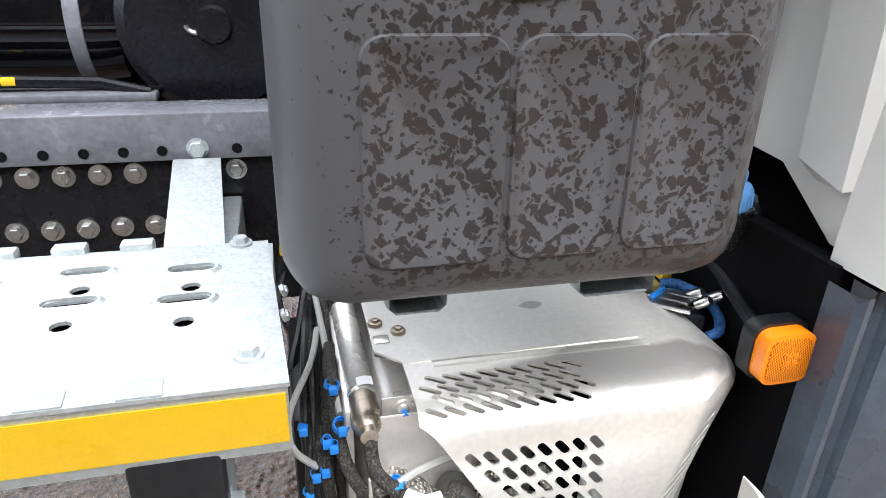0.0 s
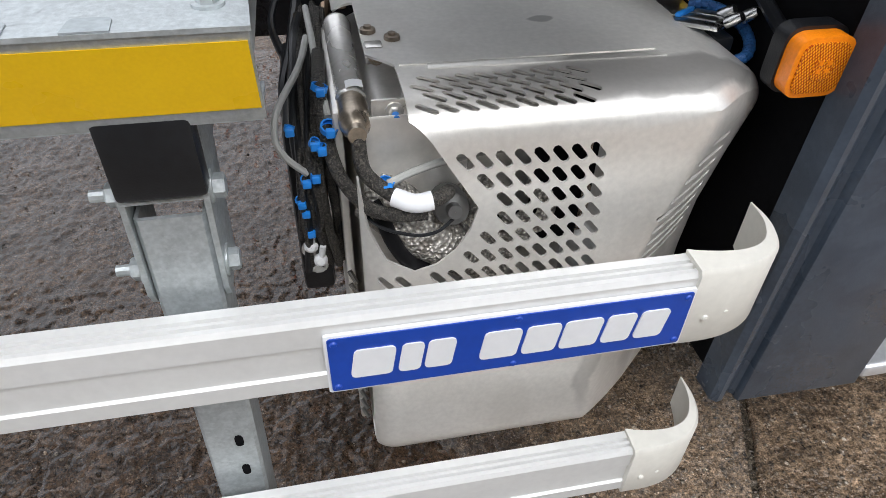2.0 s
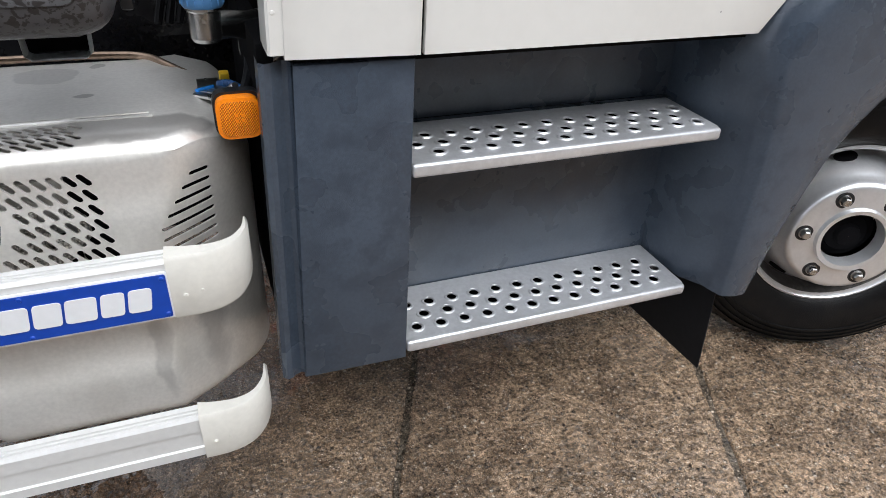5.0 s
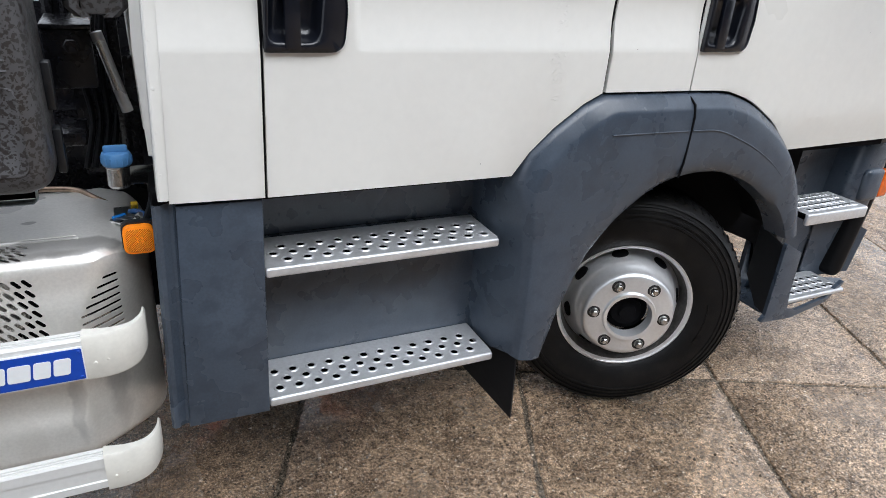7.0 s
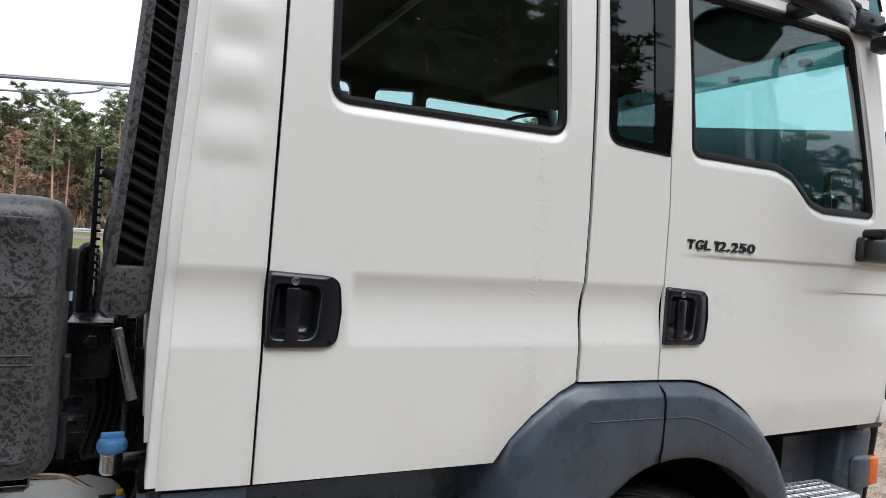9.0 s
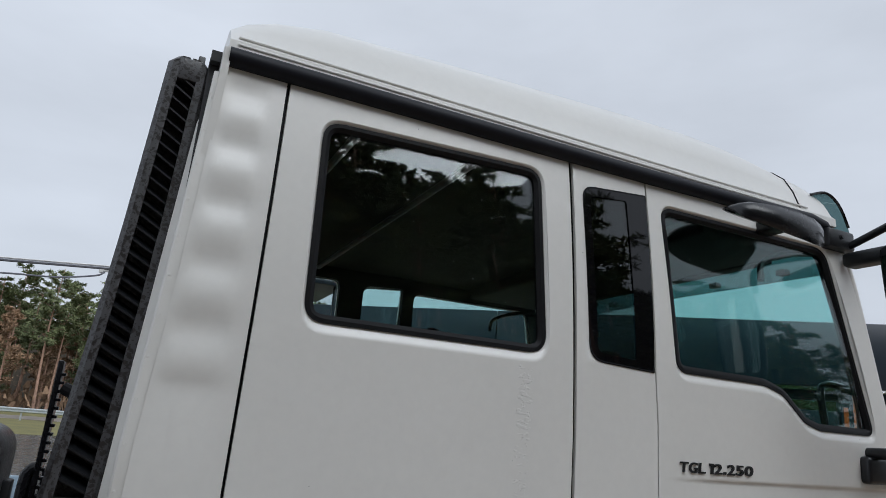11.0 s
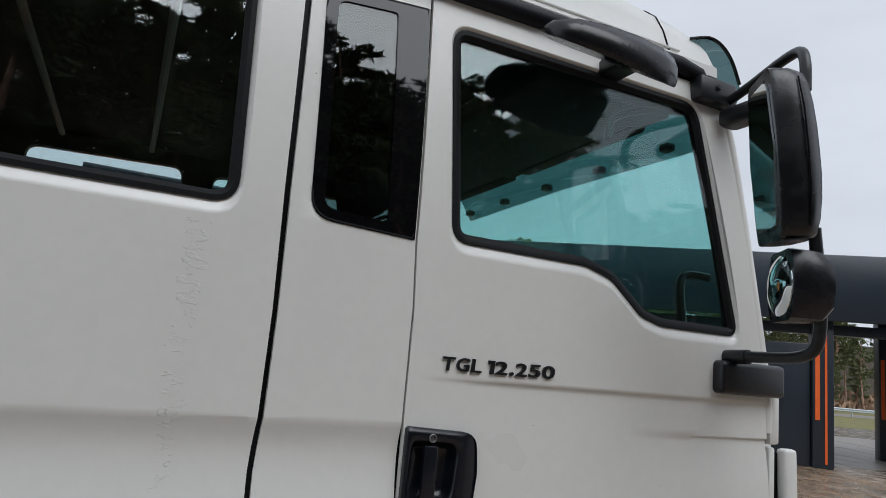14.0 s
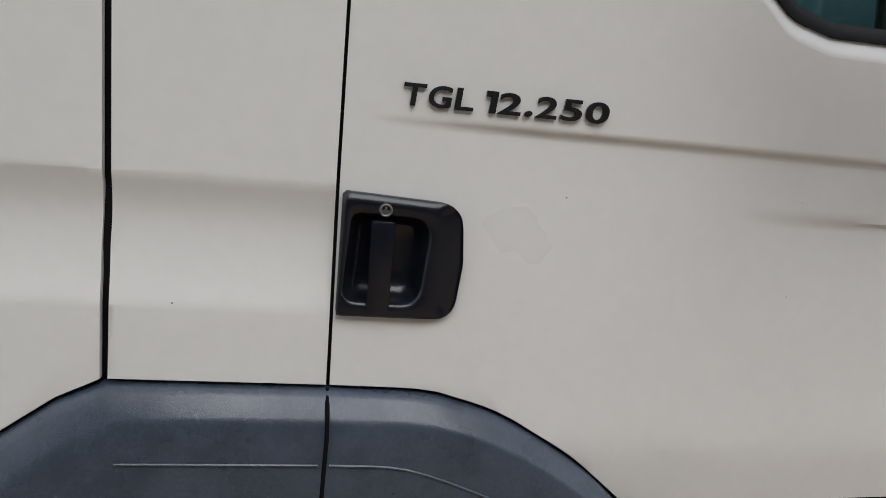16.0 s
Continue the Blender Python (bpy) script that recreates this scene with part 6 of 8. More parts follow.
for x, y, z, r in ((0.812, 0.905, 0.908, 0.013), (0.818, 0.865, 0.880, 0.014), (0.800, 0.86, 0.866, 0.008), (0.807, 0.855, 0.862, 0.008), (0.775, 0.87, 0.880, 0.008), (0.786, 0.865, 0.815, 0.009), (0.797, 0.865, 0.820, 0.008), (0.777, 0.875, 0.780, 0.010), (0.780, 0.875, 0.765, 0.008), (0.783, 0.88, 0.73, 0.008), (0.870, 0.797, 0.848, 0.0115)):
    bm = bmesh.new()
    lathe(bm, [(r * 0.60, -0.0035), (r * 0.74, -0.0035), (r * 0.74, 0.0035), (r * 0.60, 0.0035)], 14, Matrix.Translation((x, y, z)) @ Euler((rng.uniform(-0.5, 0.5), rng.uniform(-0.5, 0.5), 0)).to_matrix().to_4x4())
    box(bm, x - 0.0045, x + 0.0055, y - r * 0.74 - 0.006, y - r * 0.5, z - 0.0045, z + 0.0045, 0.0015)
    part("cable_tie", bm, BLUETIE, harness, "blue cable tie")
for p, ax in (((0.778, 0.934, 0.655), (0, -1, 0)), ((0.792, 0.934, 0.665), (0, -1, 0)), ((0.785, 0.934, 0.625), (0, -1, 0))):
    part("plate_bolt", bolt(bmesh.new(), p, ax, 0.009, 0.008), STEEL, harness)
for x, z in ((0.790, 0.675), (0.780, 0.700)):
    bm = lathe(bmesh.new(), [(0.0003, 0.006), (0.005, 0.006), (0.009, 0.002), (0.009, -0.003)], 12, Matrix.Translation((x, 0.885, z)) @ Matrix.Rotation(radians(80), 4, "X"))
    part("ring_terminal", bm, WHITE, harness, "pale ring terminal")
    part("terminal_sleeve", tube(bmesh.new(), [(x + 0.002, 0.885, z + 0.006), (x + 0.005, 0.882, z + 0.026)], 0.0042, 8), WHITE, harness)
bm = bmesh.new()
box(bm, 0.798, 0.838, 1.14, 1.20, 0.895, 0.945, 0.006)
box(bm, 0.790, 0.802, 1.15, 1.19, 0.91, 0.94, 0.003)
part("sensor_block", bm, BLACK, harness, "black sensor block on a steel clamp")
bm = bmesh.new()
box(bm, 0.838, 0.862, 1.15, 1.20, 0.90, 0.935, 0.003)
box(bm, 0.862, 0.872, 1.17, 1.19, 0.915, 0.94, 0.002)
part("sensor_clamp", bm, RUSTY, harness)
tilt = Matrix.Translation((0.772, 1.295, 0.905)) @ Matrix.Rotation(radians(14), 4, "Y")
part("yellow_connector", box(bmesh.new(), -0.015, 0.015, -0.014, 0.014, 0.0, 0.034, 0.004, 2, tilt), YELLOWP, harness, "yellow plug connector")
part("connector_clip", box(bmesh.new(), -0.007, 0.007, -0.018, -0.012, 0.006, 0.030, 0.002, 2, tilt), YELLOWP, harness)
part("connector_body", box(bmesh.new(), -0.013, 0.013, -0.012, 0.012, -0.032, 0.0, 0.003, 2, tilt), BLACK, harness)
part("plug_cable", tube(bmesh.new(), smooth_path([(0.765, 1.29, 0.878), (0.752, 1.24, 0.85), (0.768, 1.16, 0.83), (0.790, 1.10, 0.82), (0.80, 1.02, 0.85)], 6), 0.006, 8), BLACK, harness)
part("plug_cable", tube(bmesh.new(), smooth_path([(0.795, 1.14, 0.92), (0.780, 1.10, 0.87), (0.765, 1.05, 0.83), (0.772, 1.0, 0.77), (0.79, 0.96, 0.72)], 6), 0.007, 8), BLACK, harness)

# blue hose and connectors on the inner corner of the box
conn = part("sensor_bracket", box(bmesh.new(), 1.275, 1.325, 1.00, 1.09, 0.905, 0.922, 0.004), STEEL, truck, "steel sensor bracket with blue hose")
HP = smooth_path([(1.322, 1.045, 0.922), (1.342, 1.030, 0.926), (1.364, 1.000, 0.920), (1.372, 0.968, 0.906), (1.362, 0.946, 0.892), (1.345, 0.945, 0.884)], 6)
part("blue_hose", tube(bmesh.new(), HP, 0.0075, 12), BLUEHOSE, conn, "blue corrugated hose")
for k in range(2, 28, 2):
    part("hose_ridge", lathe(bmesh.new(), [(0.0073, -0.0022), (0.0083, 0.0), (0.0073, 0.0022)], 10, Matrix.Translation(HP[k]) @ (HP[k + 1] - HP[k - 1]).to_track_quat("Z", "Y").to_matrix().to_4x4()), BLUEHOSE, conn)
slant = Matrix.Translation((1.300, 1.000, 0.920)) @ Matrix.Rotation(radians(32), 4, "Z") @ Matrix.Rotation(radians(-8), 4, "X")
for dx, y0, y1 in ((-0.030, -0.055, 0.075), (-0.006, -0.040, 0.055), (0.016, -0.062, 0.010)):
    part("bracket_plate", box(bmesh.new(), dx, dx + 0.019, y0, y1, 0.0, 0.006, 0.002, 2, slant), STEEL, conn)
part("bracket_tie", box(bmesh.new(), -0.018, 0.020, 0.004, 0.012, 0.006, 0.012, 0.002, 2, slant), BLUETIE, conn)
for dx, dy in ((0.006, -0.052), (0.030, -0.030), (0.036, -0.058)):
    part("bracket_joint", lathe(bmesh.new(), [(0.0003, 0.018), (0.006, 0.018), (0.008, 0.012), (0.008, -0.004)], 14, slant @ Matrix.Translation((dx, dy, 0.004)) @ Matrix.Rotation(radians(60), 4, "X")), STEEL, conn)
part("bracket_tag", box(bmesh.new(), 1.326, 1.344, 1.050, 1.075, 0.922, 0.940, 0.003), YELLOWP, conn)
part("bracket_plug", box(bmesh.new(), 1.318, 1.345, 0.955, 0.992, 0.888, 0.912, 0.005), BLACK, conn)

# side marker lamp on a stalk
lamp = part("marker_lamp", sheet(round_poly([(1.303, 0.9125), (1.373, 0.9125), (1.371, 0.981), (1.303, 0.981)], 0.020, 8), [], lambda u, v, w: Vector((u, 0.792 + w, v)), 0.022, (), (), 0.004), ORANGE, truck, "amber square side marker lamp")
part("lamp_lens", sheet(round_poly([(1.309, 0.9185), (1.367, 0.9185), (1.365, 0.975), (1.309, 0.975)], 0.015, 8), [], lambda u, v, w: Vector((u, 0.7898 + w, v)), 0.004, (), (), 0.001), REFLEX, lamp, "amber prismatic lens")
part("lamp_centre", sheet(round_poly([(1.327, 0.935), (1.349, 0.935), (1.349, 0.956), (1.327, 0.956)], 0.002), [], lambda u, v, w: Vector((u, 0.7885 + w, v)), 0.003), REFLEX, lamp)
for dx in (0.331, 0.341):
    for dz in (0.939, 0.948):
        part("lamp_diode", box(bmesh.new(), 1 + dx, 1 + dx + 0.005, 0.7878, 0.789, dz + 0.003, dz + 0.008, 0.0), ORANGE, lamp)
part("lamp_base", sheet(round_poly([(1.300, 0.9095), (1.377, 0.9095), (1.375, 0.985), (1.300, 0.985)], 0.020, 8), [], lambda u, v, w: Vector((u, 0.812 + w, v)), 0.022), BLACK, lamp)
part("lamp_stalk", tube(bmesh.new(), smooth_path([(1.340, 0.83, 0.945), (1.356, 0.90, 0.95), (1.378, 1.0, 0.965), (1.395, 1.15, 0.99)], 4), 0.009, 8), BLACK, lamp)

# ---- galvanised deck edge ----
deck_holes, pads = [], []
for j in range(26):
    x = 0.674 - 0.105 * j
    dy = 0.0 if j % 2 == 0 else 0.012
    for (cx, cyy, L) in ((x, 0.924 + dy, 0.046), (x, 0.856 + dy, 0.048)):
        deck_holes.append(slot(cx, cyy, L, 0.0155, radians(2), 3))
        pads.append((cx, cyy, L))
    for cyy in (0.884, 0.814):
        deck_holes.append([Vector((x + 0.003 + 0.0095 * math.cos(q), cyy + dy + 0.0095 * math.sin(q))) for q in [2 * math.pi * k / 10 for k in range(10)]])
deck = part("deck_plate", sheet([(-2.2, 0.700), (0.768, 0.700), (0.752, 0.99), (-2.2, 0.99)], deck_holes, lambda u, v, w: Vector((u, v, 1.062 - w)), 0.004), GALV, truck, "galvanised steel deck edge plate with pressed slots, wet")
for cx, cyy, L in pads[:24]:
    bm = bmesh.new()
    for s, k in ((1, 1.0), (-1, 1.0)):
        rows = []
        for L2, w2, h in ((L + 0.016, 0.027, 0.0), (L + 0.008, 0.021, 0.0028), (L + 0.002, 0.0165, 0.003), (L, 0.0152, -0.002)):
            rows.append([bm.verts.new((p.x, p.y, 1.062 + h)) for p in slot(cx, cyy, L2, w2, radians(2), 5)])
        for a, b in zip(rows, rows[1:]):
            for i in range(len(a)):
                bm.faces.new((a[i - 1], a[i], b[i], b[i - 1]))
        break
    part("pressed_slot", bm, GALV, deck)
for j in range(14):
    x = 0.657 - 0.0697 * j
    part("edge_tab", sheet(round_poly([(x - 0.0165, 0.701), (x + 0.0165, 0.701), (x + 0.0145, 0.727), (x - 0.0145, 0.727)], [0.001, 0.001, 0.006, 0.006]), [], lambda u, v, w: Vector((u, v, 1.0634 - w)), 0.0012), GALVDULL, deck, "dull grey folded edge tab")
    bm = bmesh.new()
    box(bm, x - 0.065, x - 0.030, 0.986, 1.006, 1.056, 1.070, 0.003)
    part("back_tab", bm, GALV, deck)
def fold(y_off, z0, z1, x1, t):
    """A strip on the deck's sloping front, which leans in towards its foot."""
    bm = bmesh.new()
    ya = lambda z: 0.700 + (1.062 - z) * 0.30 + y_off
    vs = [bm.verts.new(p) for x in (-2.2, x1) for p in ((x, ya(z0), z0), (x, ya(z1), z1), (x, ya(z1) + t, z1), (x, ya(z0) + t, z0))]
    for f in ((0, 1, 2, 3), (7, 6, 5, 4), (0, 4, 5, 1), (1, 5, 6, 2), (2, 6, 7, 3), (3, 7, 4, 0)):
        bm.faces.new([vs[k] for k in f])
    return bm


part("deck_front_fold", fold(0.0, 0.974, 1.0618, 0.766, 0.005), GALV, deck)
# near-black box added below the plate so that its slots read as shaded
part("deck_underframe", box(bmesh.new(), -2.2, 0.744, 0.775, 0.978, 0.985, 1.050, 0.003), DARK, deck, "near-black box added under the deck plate to darken its slots")
part("deck_lower_lip", box(bmesh.new(), -2.2, 0.764, 0.727, 0.79, 0.972, 0.976), GALV, deck)
part("deck_end_plate", box(bmesh.new(), 0.752, 0.757, 0.745, 0.99, 0.99, 1.058), GALV, deck)
part("reflective_tape", fold(-0.0012, 0.986, 1.050, 0.764, 0.001), YELLOW, deck, "yellow reflective tape")
for p in ((0.736, 0.745, 1.062), (0.722, 0.985, 1.062), (0.10, 0.745, 1.062), (0.30, 0.985, 1.062)):
    part("deck_bolt", bolt(bmesh.new(), p, (0, 0, 1), 0.0088, 0.007, 1.45), GALV, deck)
for y in (0.826, 0.878):
    part("end_knob", bolt(bmesh.new(), (0.766, y, 1.052), (1, 0, 0.4), 0.0045, 0.003), GALV, deck)

# cross tube with cap and the post that carries the rails
def rail_post(x):
    post = part("rail_post", bmesh.new(), GALV, truck, "galvanised steel post with bolted brackets")
    bm = bmesh.new()
    bm.from_mesh(post.data)
    # folded channel, open to the back, leaning slightly
    def pt(px, y, z):
        return (x + px - (0.92 - z) * 0.028, y, z)
    zs = (0.874, 0.30)
    prof = [(-0.034, 0.80), (-0.034, 0.741), (-0.030, 0.737), (0.026, 0.737), (0.030, 0.741), (0.030, 0.80), (0.026, 0.80), (0.026, 0.742), (-0.030, 0.742), (-0.030, 0.80)]
    a = [bm.verts.new(pt(px, y, zs[0])) for px, y in prof]
    b = [bm.verts.new(pt(px, y, zs[1])) for px, y in prof]
    for i in range(len(prof)):
        bm.faces.new((a[i - 1], a[i], b[i], b[i - 1]))
    bm.faces.new(a)
    bm.faces.new(b[::-1])
    sharpen(bm)
    bm.to_mesh(post.data)
    bm.free()
    # upper bracket cheeks
    for px, px1 in ((-0.041, -0.0355), (0.0315, 0.037)):
        bm = bmesh.new()
        q = [(0.752, 0.985), (0.82, 0.985), (0.82, 0.765), (0.745, 0.765), (0.734, 0.785), (0.734, 0.900), (0.752, 0.902)]
        a = [bm.verts.new((x + px - (0.92 - z) * 0.028, y, z)) for y, z in q]
        b = [bm.verts.new((x + px1 - (0.92 - z) * 0.028, y, z)) for y, z in q]
        bm.faces.new(a)
        bm.faces.new(b[::-1])
        for i in range(len(q)):
            bm.faces.new((a[i - 1], a[i], b[i], b[i - 1]))
        part("bracket_cheek", bm, GALV, post)
    part("bracket_bridge", box(bmesh.new(), x - 0.042, x + 0.037, 0.7335, 0.82, 0.8925, 0.8975, 0.002), GALV, post)
    bm = bmesh.new()
    box(bm, x - 0.036, x + 0.034, 0.752, 1.40, 0.898, 0.978, 0.004)
    part("cross_tube", bm, GALV, post)
    bm = bmesh.new()
    box(bm, x - 0.040, x + 0.038, 0.724, 0.752, 0.902, 0.981, 0.005)
    part("tube_cap", bm, BLACK, post, "black plastic tube cap")
    for z in (0.893, 0.803):
        for s, px in ((-1, -0.041), (1, 0.037)):
            part("bracket_bolt", bolt(bmesh.new(), (x + px - (0.92 - z) * 0.028, 0.755, z), (s, 0, 0), 0.012, 0.011, 1.4, 0.016 if s < 0 else 0), GALV, post)
    # near-black patches on the post, painted shade in place of cut slots
    for z in (0.52, 0.455):
        bm = bmesh.new()
        for s in slot(0, 0, 0.022, 0.010, radians(90)), :
            vs = [bm.verts.new((x + 0.008 - (0.92 - z) * 0.028 + p.x, 0.7355, z + p.y)) for p in s]
            bm.faces.new(vs)
            v2 = [bm.verts.new(v.co + Vector((0, 0.004, 0))) for v in vs]
            for i in range(len(vs)):
                bm.faces.new((vs[i - 1], vs[i], v2[i], v2[i - 1]))
        part("post_slot", bm, DARK, post)
    return post


rail_post(0.668)
rail_post(-1.4)

# ---- dark plastic tank above the exhaust box ----
TX0, TX1, TY0, TY1, TZ0, TZ1 = 0.768, 1.197, 0.724, 0.985, 1.091, 1.712
bm = bmesh.new()
box(bm, TX0, TX1, TY0, TY1, TZ0, TZ1, 0.055, 6)
tank = part("side_tank", bm, TANK, truck, "dark grey moulded plastic tank, covered in rain marks", 30)
for x0, x1, z0, z1 in ((0.836, 0.940, 1.146, 1.318), (0.953, 1.045, 1.146, 1.318), (1.056, 1.152, 1.146, 1.318), (0.836, 0.940, 1.50, 1.66), (0.953, 1.045, 1.50, 1.66), (1.056, 1.152, 1.50, 1.66)):
    o = round_poly([(x0, z0), (x1, z0), (x1, z1), (x0, z1)], 0.018)
    i2 = inset_poly(o, 0.006)
    bm = bmesh.new()
    rows = [[bm.verts.new((p.x, y, p.y)) for p in loop] for loop, y in ((inset_poly(o, -0.006), TY0 + 0.002), (inset_poly(o, -0.003), TY0 - 0.0025), (i2, TY0 - 0.0022), (inset_poly(o, 0.009), TY0 - 0.0004))]
    for a, b in zip(rows, rows[1:]):
        for i in range(len(a)):
            bm.faces.new((a[i - 1], a[i], b[i], b[i - 1]))
    bm.faces.new(rows[-1])
    part("moulded_panel", bm, TANK, tank)
# round filler hollow with a pale wet rim, and a narrow moulded slot
bm = bmesh.new()
t = Matrix.Translation((0.950, TY0, 1.445)) @ Matrix.Rotation(radians(90), 4, "X")
lathe(bm, [(0.100, -0.001), (0.0985, 0.004), (0.094, 0.0055), (0.089, 0.004), (0.085, 0.0005), (0.0003, 0.0005)], 48, t)
part("filler_hollow", bm, TANK, tank, "round moulded ring in the tank face", 50)
bm = bmesh.new()
for z in (1.352, 1.372):
    tube(bm, [(1.075, TY0 - 0.0005, z), (1.150, TY0 - 0.0005, z)], 0.0022, 8)
part("moulded_slot", bm, TANK, tank)
for x, hw in ((0.893, 0.030), (1.105, 0.044)):
    bm = bmesh.new()
    tube(bm, [(x - hw, 0.85, 1.098), (x - hw + 0.002, 0.85, 1.059), (x - hw + 0.009, 0.85, 1.053), (x + hw - 0.009, 0.85, 1.053), (x + hw - 0.002, 0.85, 1.059), (x + hw, 0.85, 1.098)], 0.0025, 8)
    for v in bm.verts:
        v.co.y = 0.82 + (v.co.y - 0.85) * 7
    part("tank_bracket", bm, GALV, tank)
    # near-black box fills the hoop, its inner shade made into a solid
    part("bracket_foot", box(bmesh.new(), x - hw + 0.004, x + hw - 0.004, 0.832, 0.97, 1.057, 1.096), DARK, tank)
for z in (1.30, 1.55, 1.16):
    bm = bmesh.new()
    box(bm, 1.196, 1.214, 0.83, 0.87, z - 0.05, z + 0.05, 0.004)
    part("tank_clip", bm, BLACK, tank)

# ---- air intake with slats behind the cab ----
def ix(z):
    """Rear edge of the intake: upright below, leaning with the cab above."""
    if z < 2.1:
        return 1.255 + 0.057 * max(0, (z - 1.45) / 0.65)
    return 1.312 + 0.030 * (z - 2.1) / 0.55


IY = 0.83
bm = bmesh.new()
segs = [1.44, 1.46, 1.56, 1.8, 2.0, 2.2, 2.4, 2.6, 2.645, 2.665]
rows = []
for z in segs:
    e = 0.02 if z in (1.44, 2.665) else 0.0
    x0, x1 = ix(z) + e, ix(z) + 0.122 - e - 0.016 * max(0, (z - 1.45) / 1.2)
    rows.append([bm.verts.new(p) for p in ((x0, IY + 0.24, z), (x0, IY + 0.012, z), (x0 + 0.012, IY, z), (x0 + 0.030, IY, z), (x0 + 0.031, IY + 0.05, z), (x1 - 0.031, IY + 0.05, z), (x1 - 0.030, IY, z), (x1 - 0.012, IY, z), (x1, IY + 0.012, z), (x1, IY + 0.24, z))])
for a, b in zip(rows, rows[1:]):
    for k in range(10):
        bm.faces.new((a[k - 1], a[k], b[k], b[k - 1]))
bm.faces.new(rows[0])
bm.faces.new(rows[-1][::-1])
intake = part("air_intake", bm, TANK, truck, "black slatted air intake column behind the cab", 40)
bm = bmesh.new()
box(bm, ix(1.5) + 0.028, ix(1.5) + 0.098, IY - 0.001, IY + 0.05, 1.445, 1.565, 0.006)
part("intake_foot", bm, TANK, intake)
bm = bmesh.new()
box(bm, ix(2.64) + 0.026, ix(2.64) + 0.084, IY - 0.001, IY + 0.05, 2.600, 2.662, 0.004)
part("intake_head", bm, TANK, intake)
for k in range(32):
    z = 1.585 + k * 0.0325
    x0 = ix(z) + 0.028
    x1 = ix(z) + 0.122 - 0.028 - 0.016 * max(0, (z - 1.45) / 1.2)
    bm = bmesh.new()
    a = [bm.verts.new(p) for p in ((x0, IY + 0.004, z + 0.020), (x1, IY + 0.004, z - 0.012), (x1, IY + 0.042, z + 0.008), (x0, IY + 0.042, z + 0.040))]
    b = [bm.verts.new(v.co + Vector((0, 0, 0.005))) for v in a]
    bm.faces.new(a)
    bm.faces.new(b[::-1])
    for i in range(4):
        bm.faces.new((a[i - 1], a[i], b[i], b[i - 1]))
    part("slat", bm, BLACK, intake)
bm = bmesh.new()
box(bm, 1.412, 1.430, 0.88, 0.92, 2.63, 2.705, 0.004)
part("intake_peg", bm, BLACK, intake)

# ---- chassis behind ----
frame_rail = part("chassis_rail", box(bmesh.new(), -2.5, 4.0, 1.41, 1.50, 0.76, 1.115, 0.006), FRAMEP, truck, "black chassis rail with bolt rows")
bm = bmesh.new()
box(bm, -2.5, 0.80, 1.396, 1.409, 1.046, 1.125, 0.004)
box(bm, -2.5, 0.80, 1.396, 1.50, 1.118, 1.126, 0.003)
part("rail_strip", bm, FRAMEG, frame_rail, "wet grey steel strip with a row of holes")
for k in range(20):
    x = 0.702 - 0.0595 * k
    # near-black disc on the strip, painted shade in place of a drilled hole
    bm = bmesh.new()
    lathe(bm, [(0.0003, 0.0012), (0.0085, 0.0012), (0.0085, -0.002)], 12, Matrix.Translation((x, 1.3958, 1.064)) @ Matrix.Rotation(radians(90), 4, "X"))
    part("strip_hole", bm, DARK, frame_rail)
    if k % 7 != 2:
        part("chassis_bolt", bolt(bmesh.new(), (0.697 - 0.0545 * k, 1.409, 1.024), (0, -1, 0), 0.012, 0.012, 1.5), STEEL, frame_rail)
    if 2 < k < 8:
        part("chassis_bolt", bolt(bmesh.new(), (0.697 - 0.0545 * k + 0.02, 1.409, 0.93), (0, -1, 0), 0.012, 0.012, 1.5), STEEL, frame_rail)
part("strip_bolt", bolt(bmesh.new(), (0.639, 1.395, 1.066), (0, -1, 0), 0.015, 0.012, 1.2), GALV, frame_rail)
bm = bmesh.new()
a = [(0.600, 1.38, 1.045), (0.675, 1.38, 1.045), (0.700, 0.99, 0.98), (0.620, 0.99, 0.98)]
va = [bm.verts.new(p) for p in a]
vb = [bm.verts.new(Vector(p) + Vector((0, 0.0, 0.008))) for p in a]
bm.faces.new(va)
bm.faces.new(vb[::-1])
for i in range(4):
    bm.faces.new((va[i - 1], va[i], vb[i], vb[i - 1]))
part("stay_arm", bm, GALV, frame_rail, "galvanised flat stay")
# air vessel and dark hardware above the frame
t = Matrix.Translation((-0.4, 1.745, 1.245)) @ Matrix.Rotation(radians(90), 4, "Y")
vessel = part("air_vessel", lathe(bmesh.new(), [(0.0003, -1.2), (0.10, -1.19), (0.125, -1.16), (0.13, -1.12), (0.13, 0.86), (0.125, 0.90), (0.10, 0.93), (0.0003, 0.94)], 40, t), GLOSS, truck, "glossy wet black air vessel on the chassis")
for x in (-1.2, -0.3, 0.43):
    part("vessel_strap", lathe(bmesh.new(), [(0.130, -0.014), (0.1335, -0.013), (0.1335, 0.013), (0.130, 0.014)], 40, Matrix.Translation((x, 1.745, 1.245)) @ Matrix.Rotation(radians(90), 4, "Y")), FRAMEG, vessel, "wet grey strap")
part("vessel_pipe", tube(bmesh.new(), [(-2.0, 1.60, 1.150), (0.2, 1.60, 1.150), (0.46, 1.60, 1.142), (0.55, 1.58, 1.125)], 0.011, 10), FRAMEP, vessel)
part("vessel_ledge", box(bmesh.new(), -2.5, 0.56, 1.56, 1.64, 1.112, 1.128, 0.004), FRAMEG, vessel)
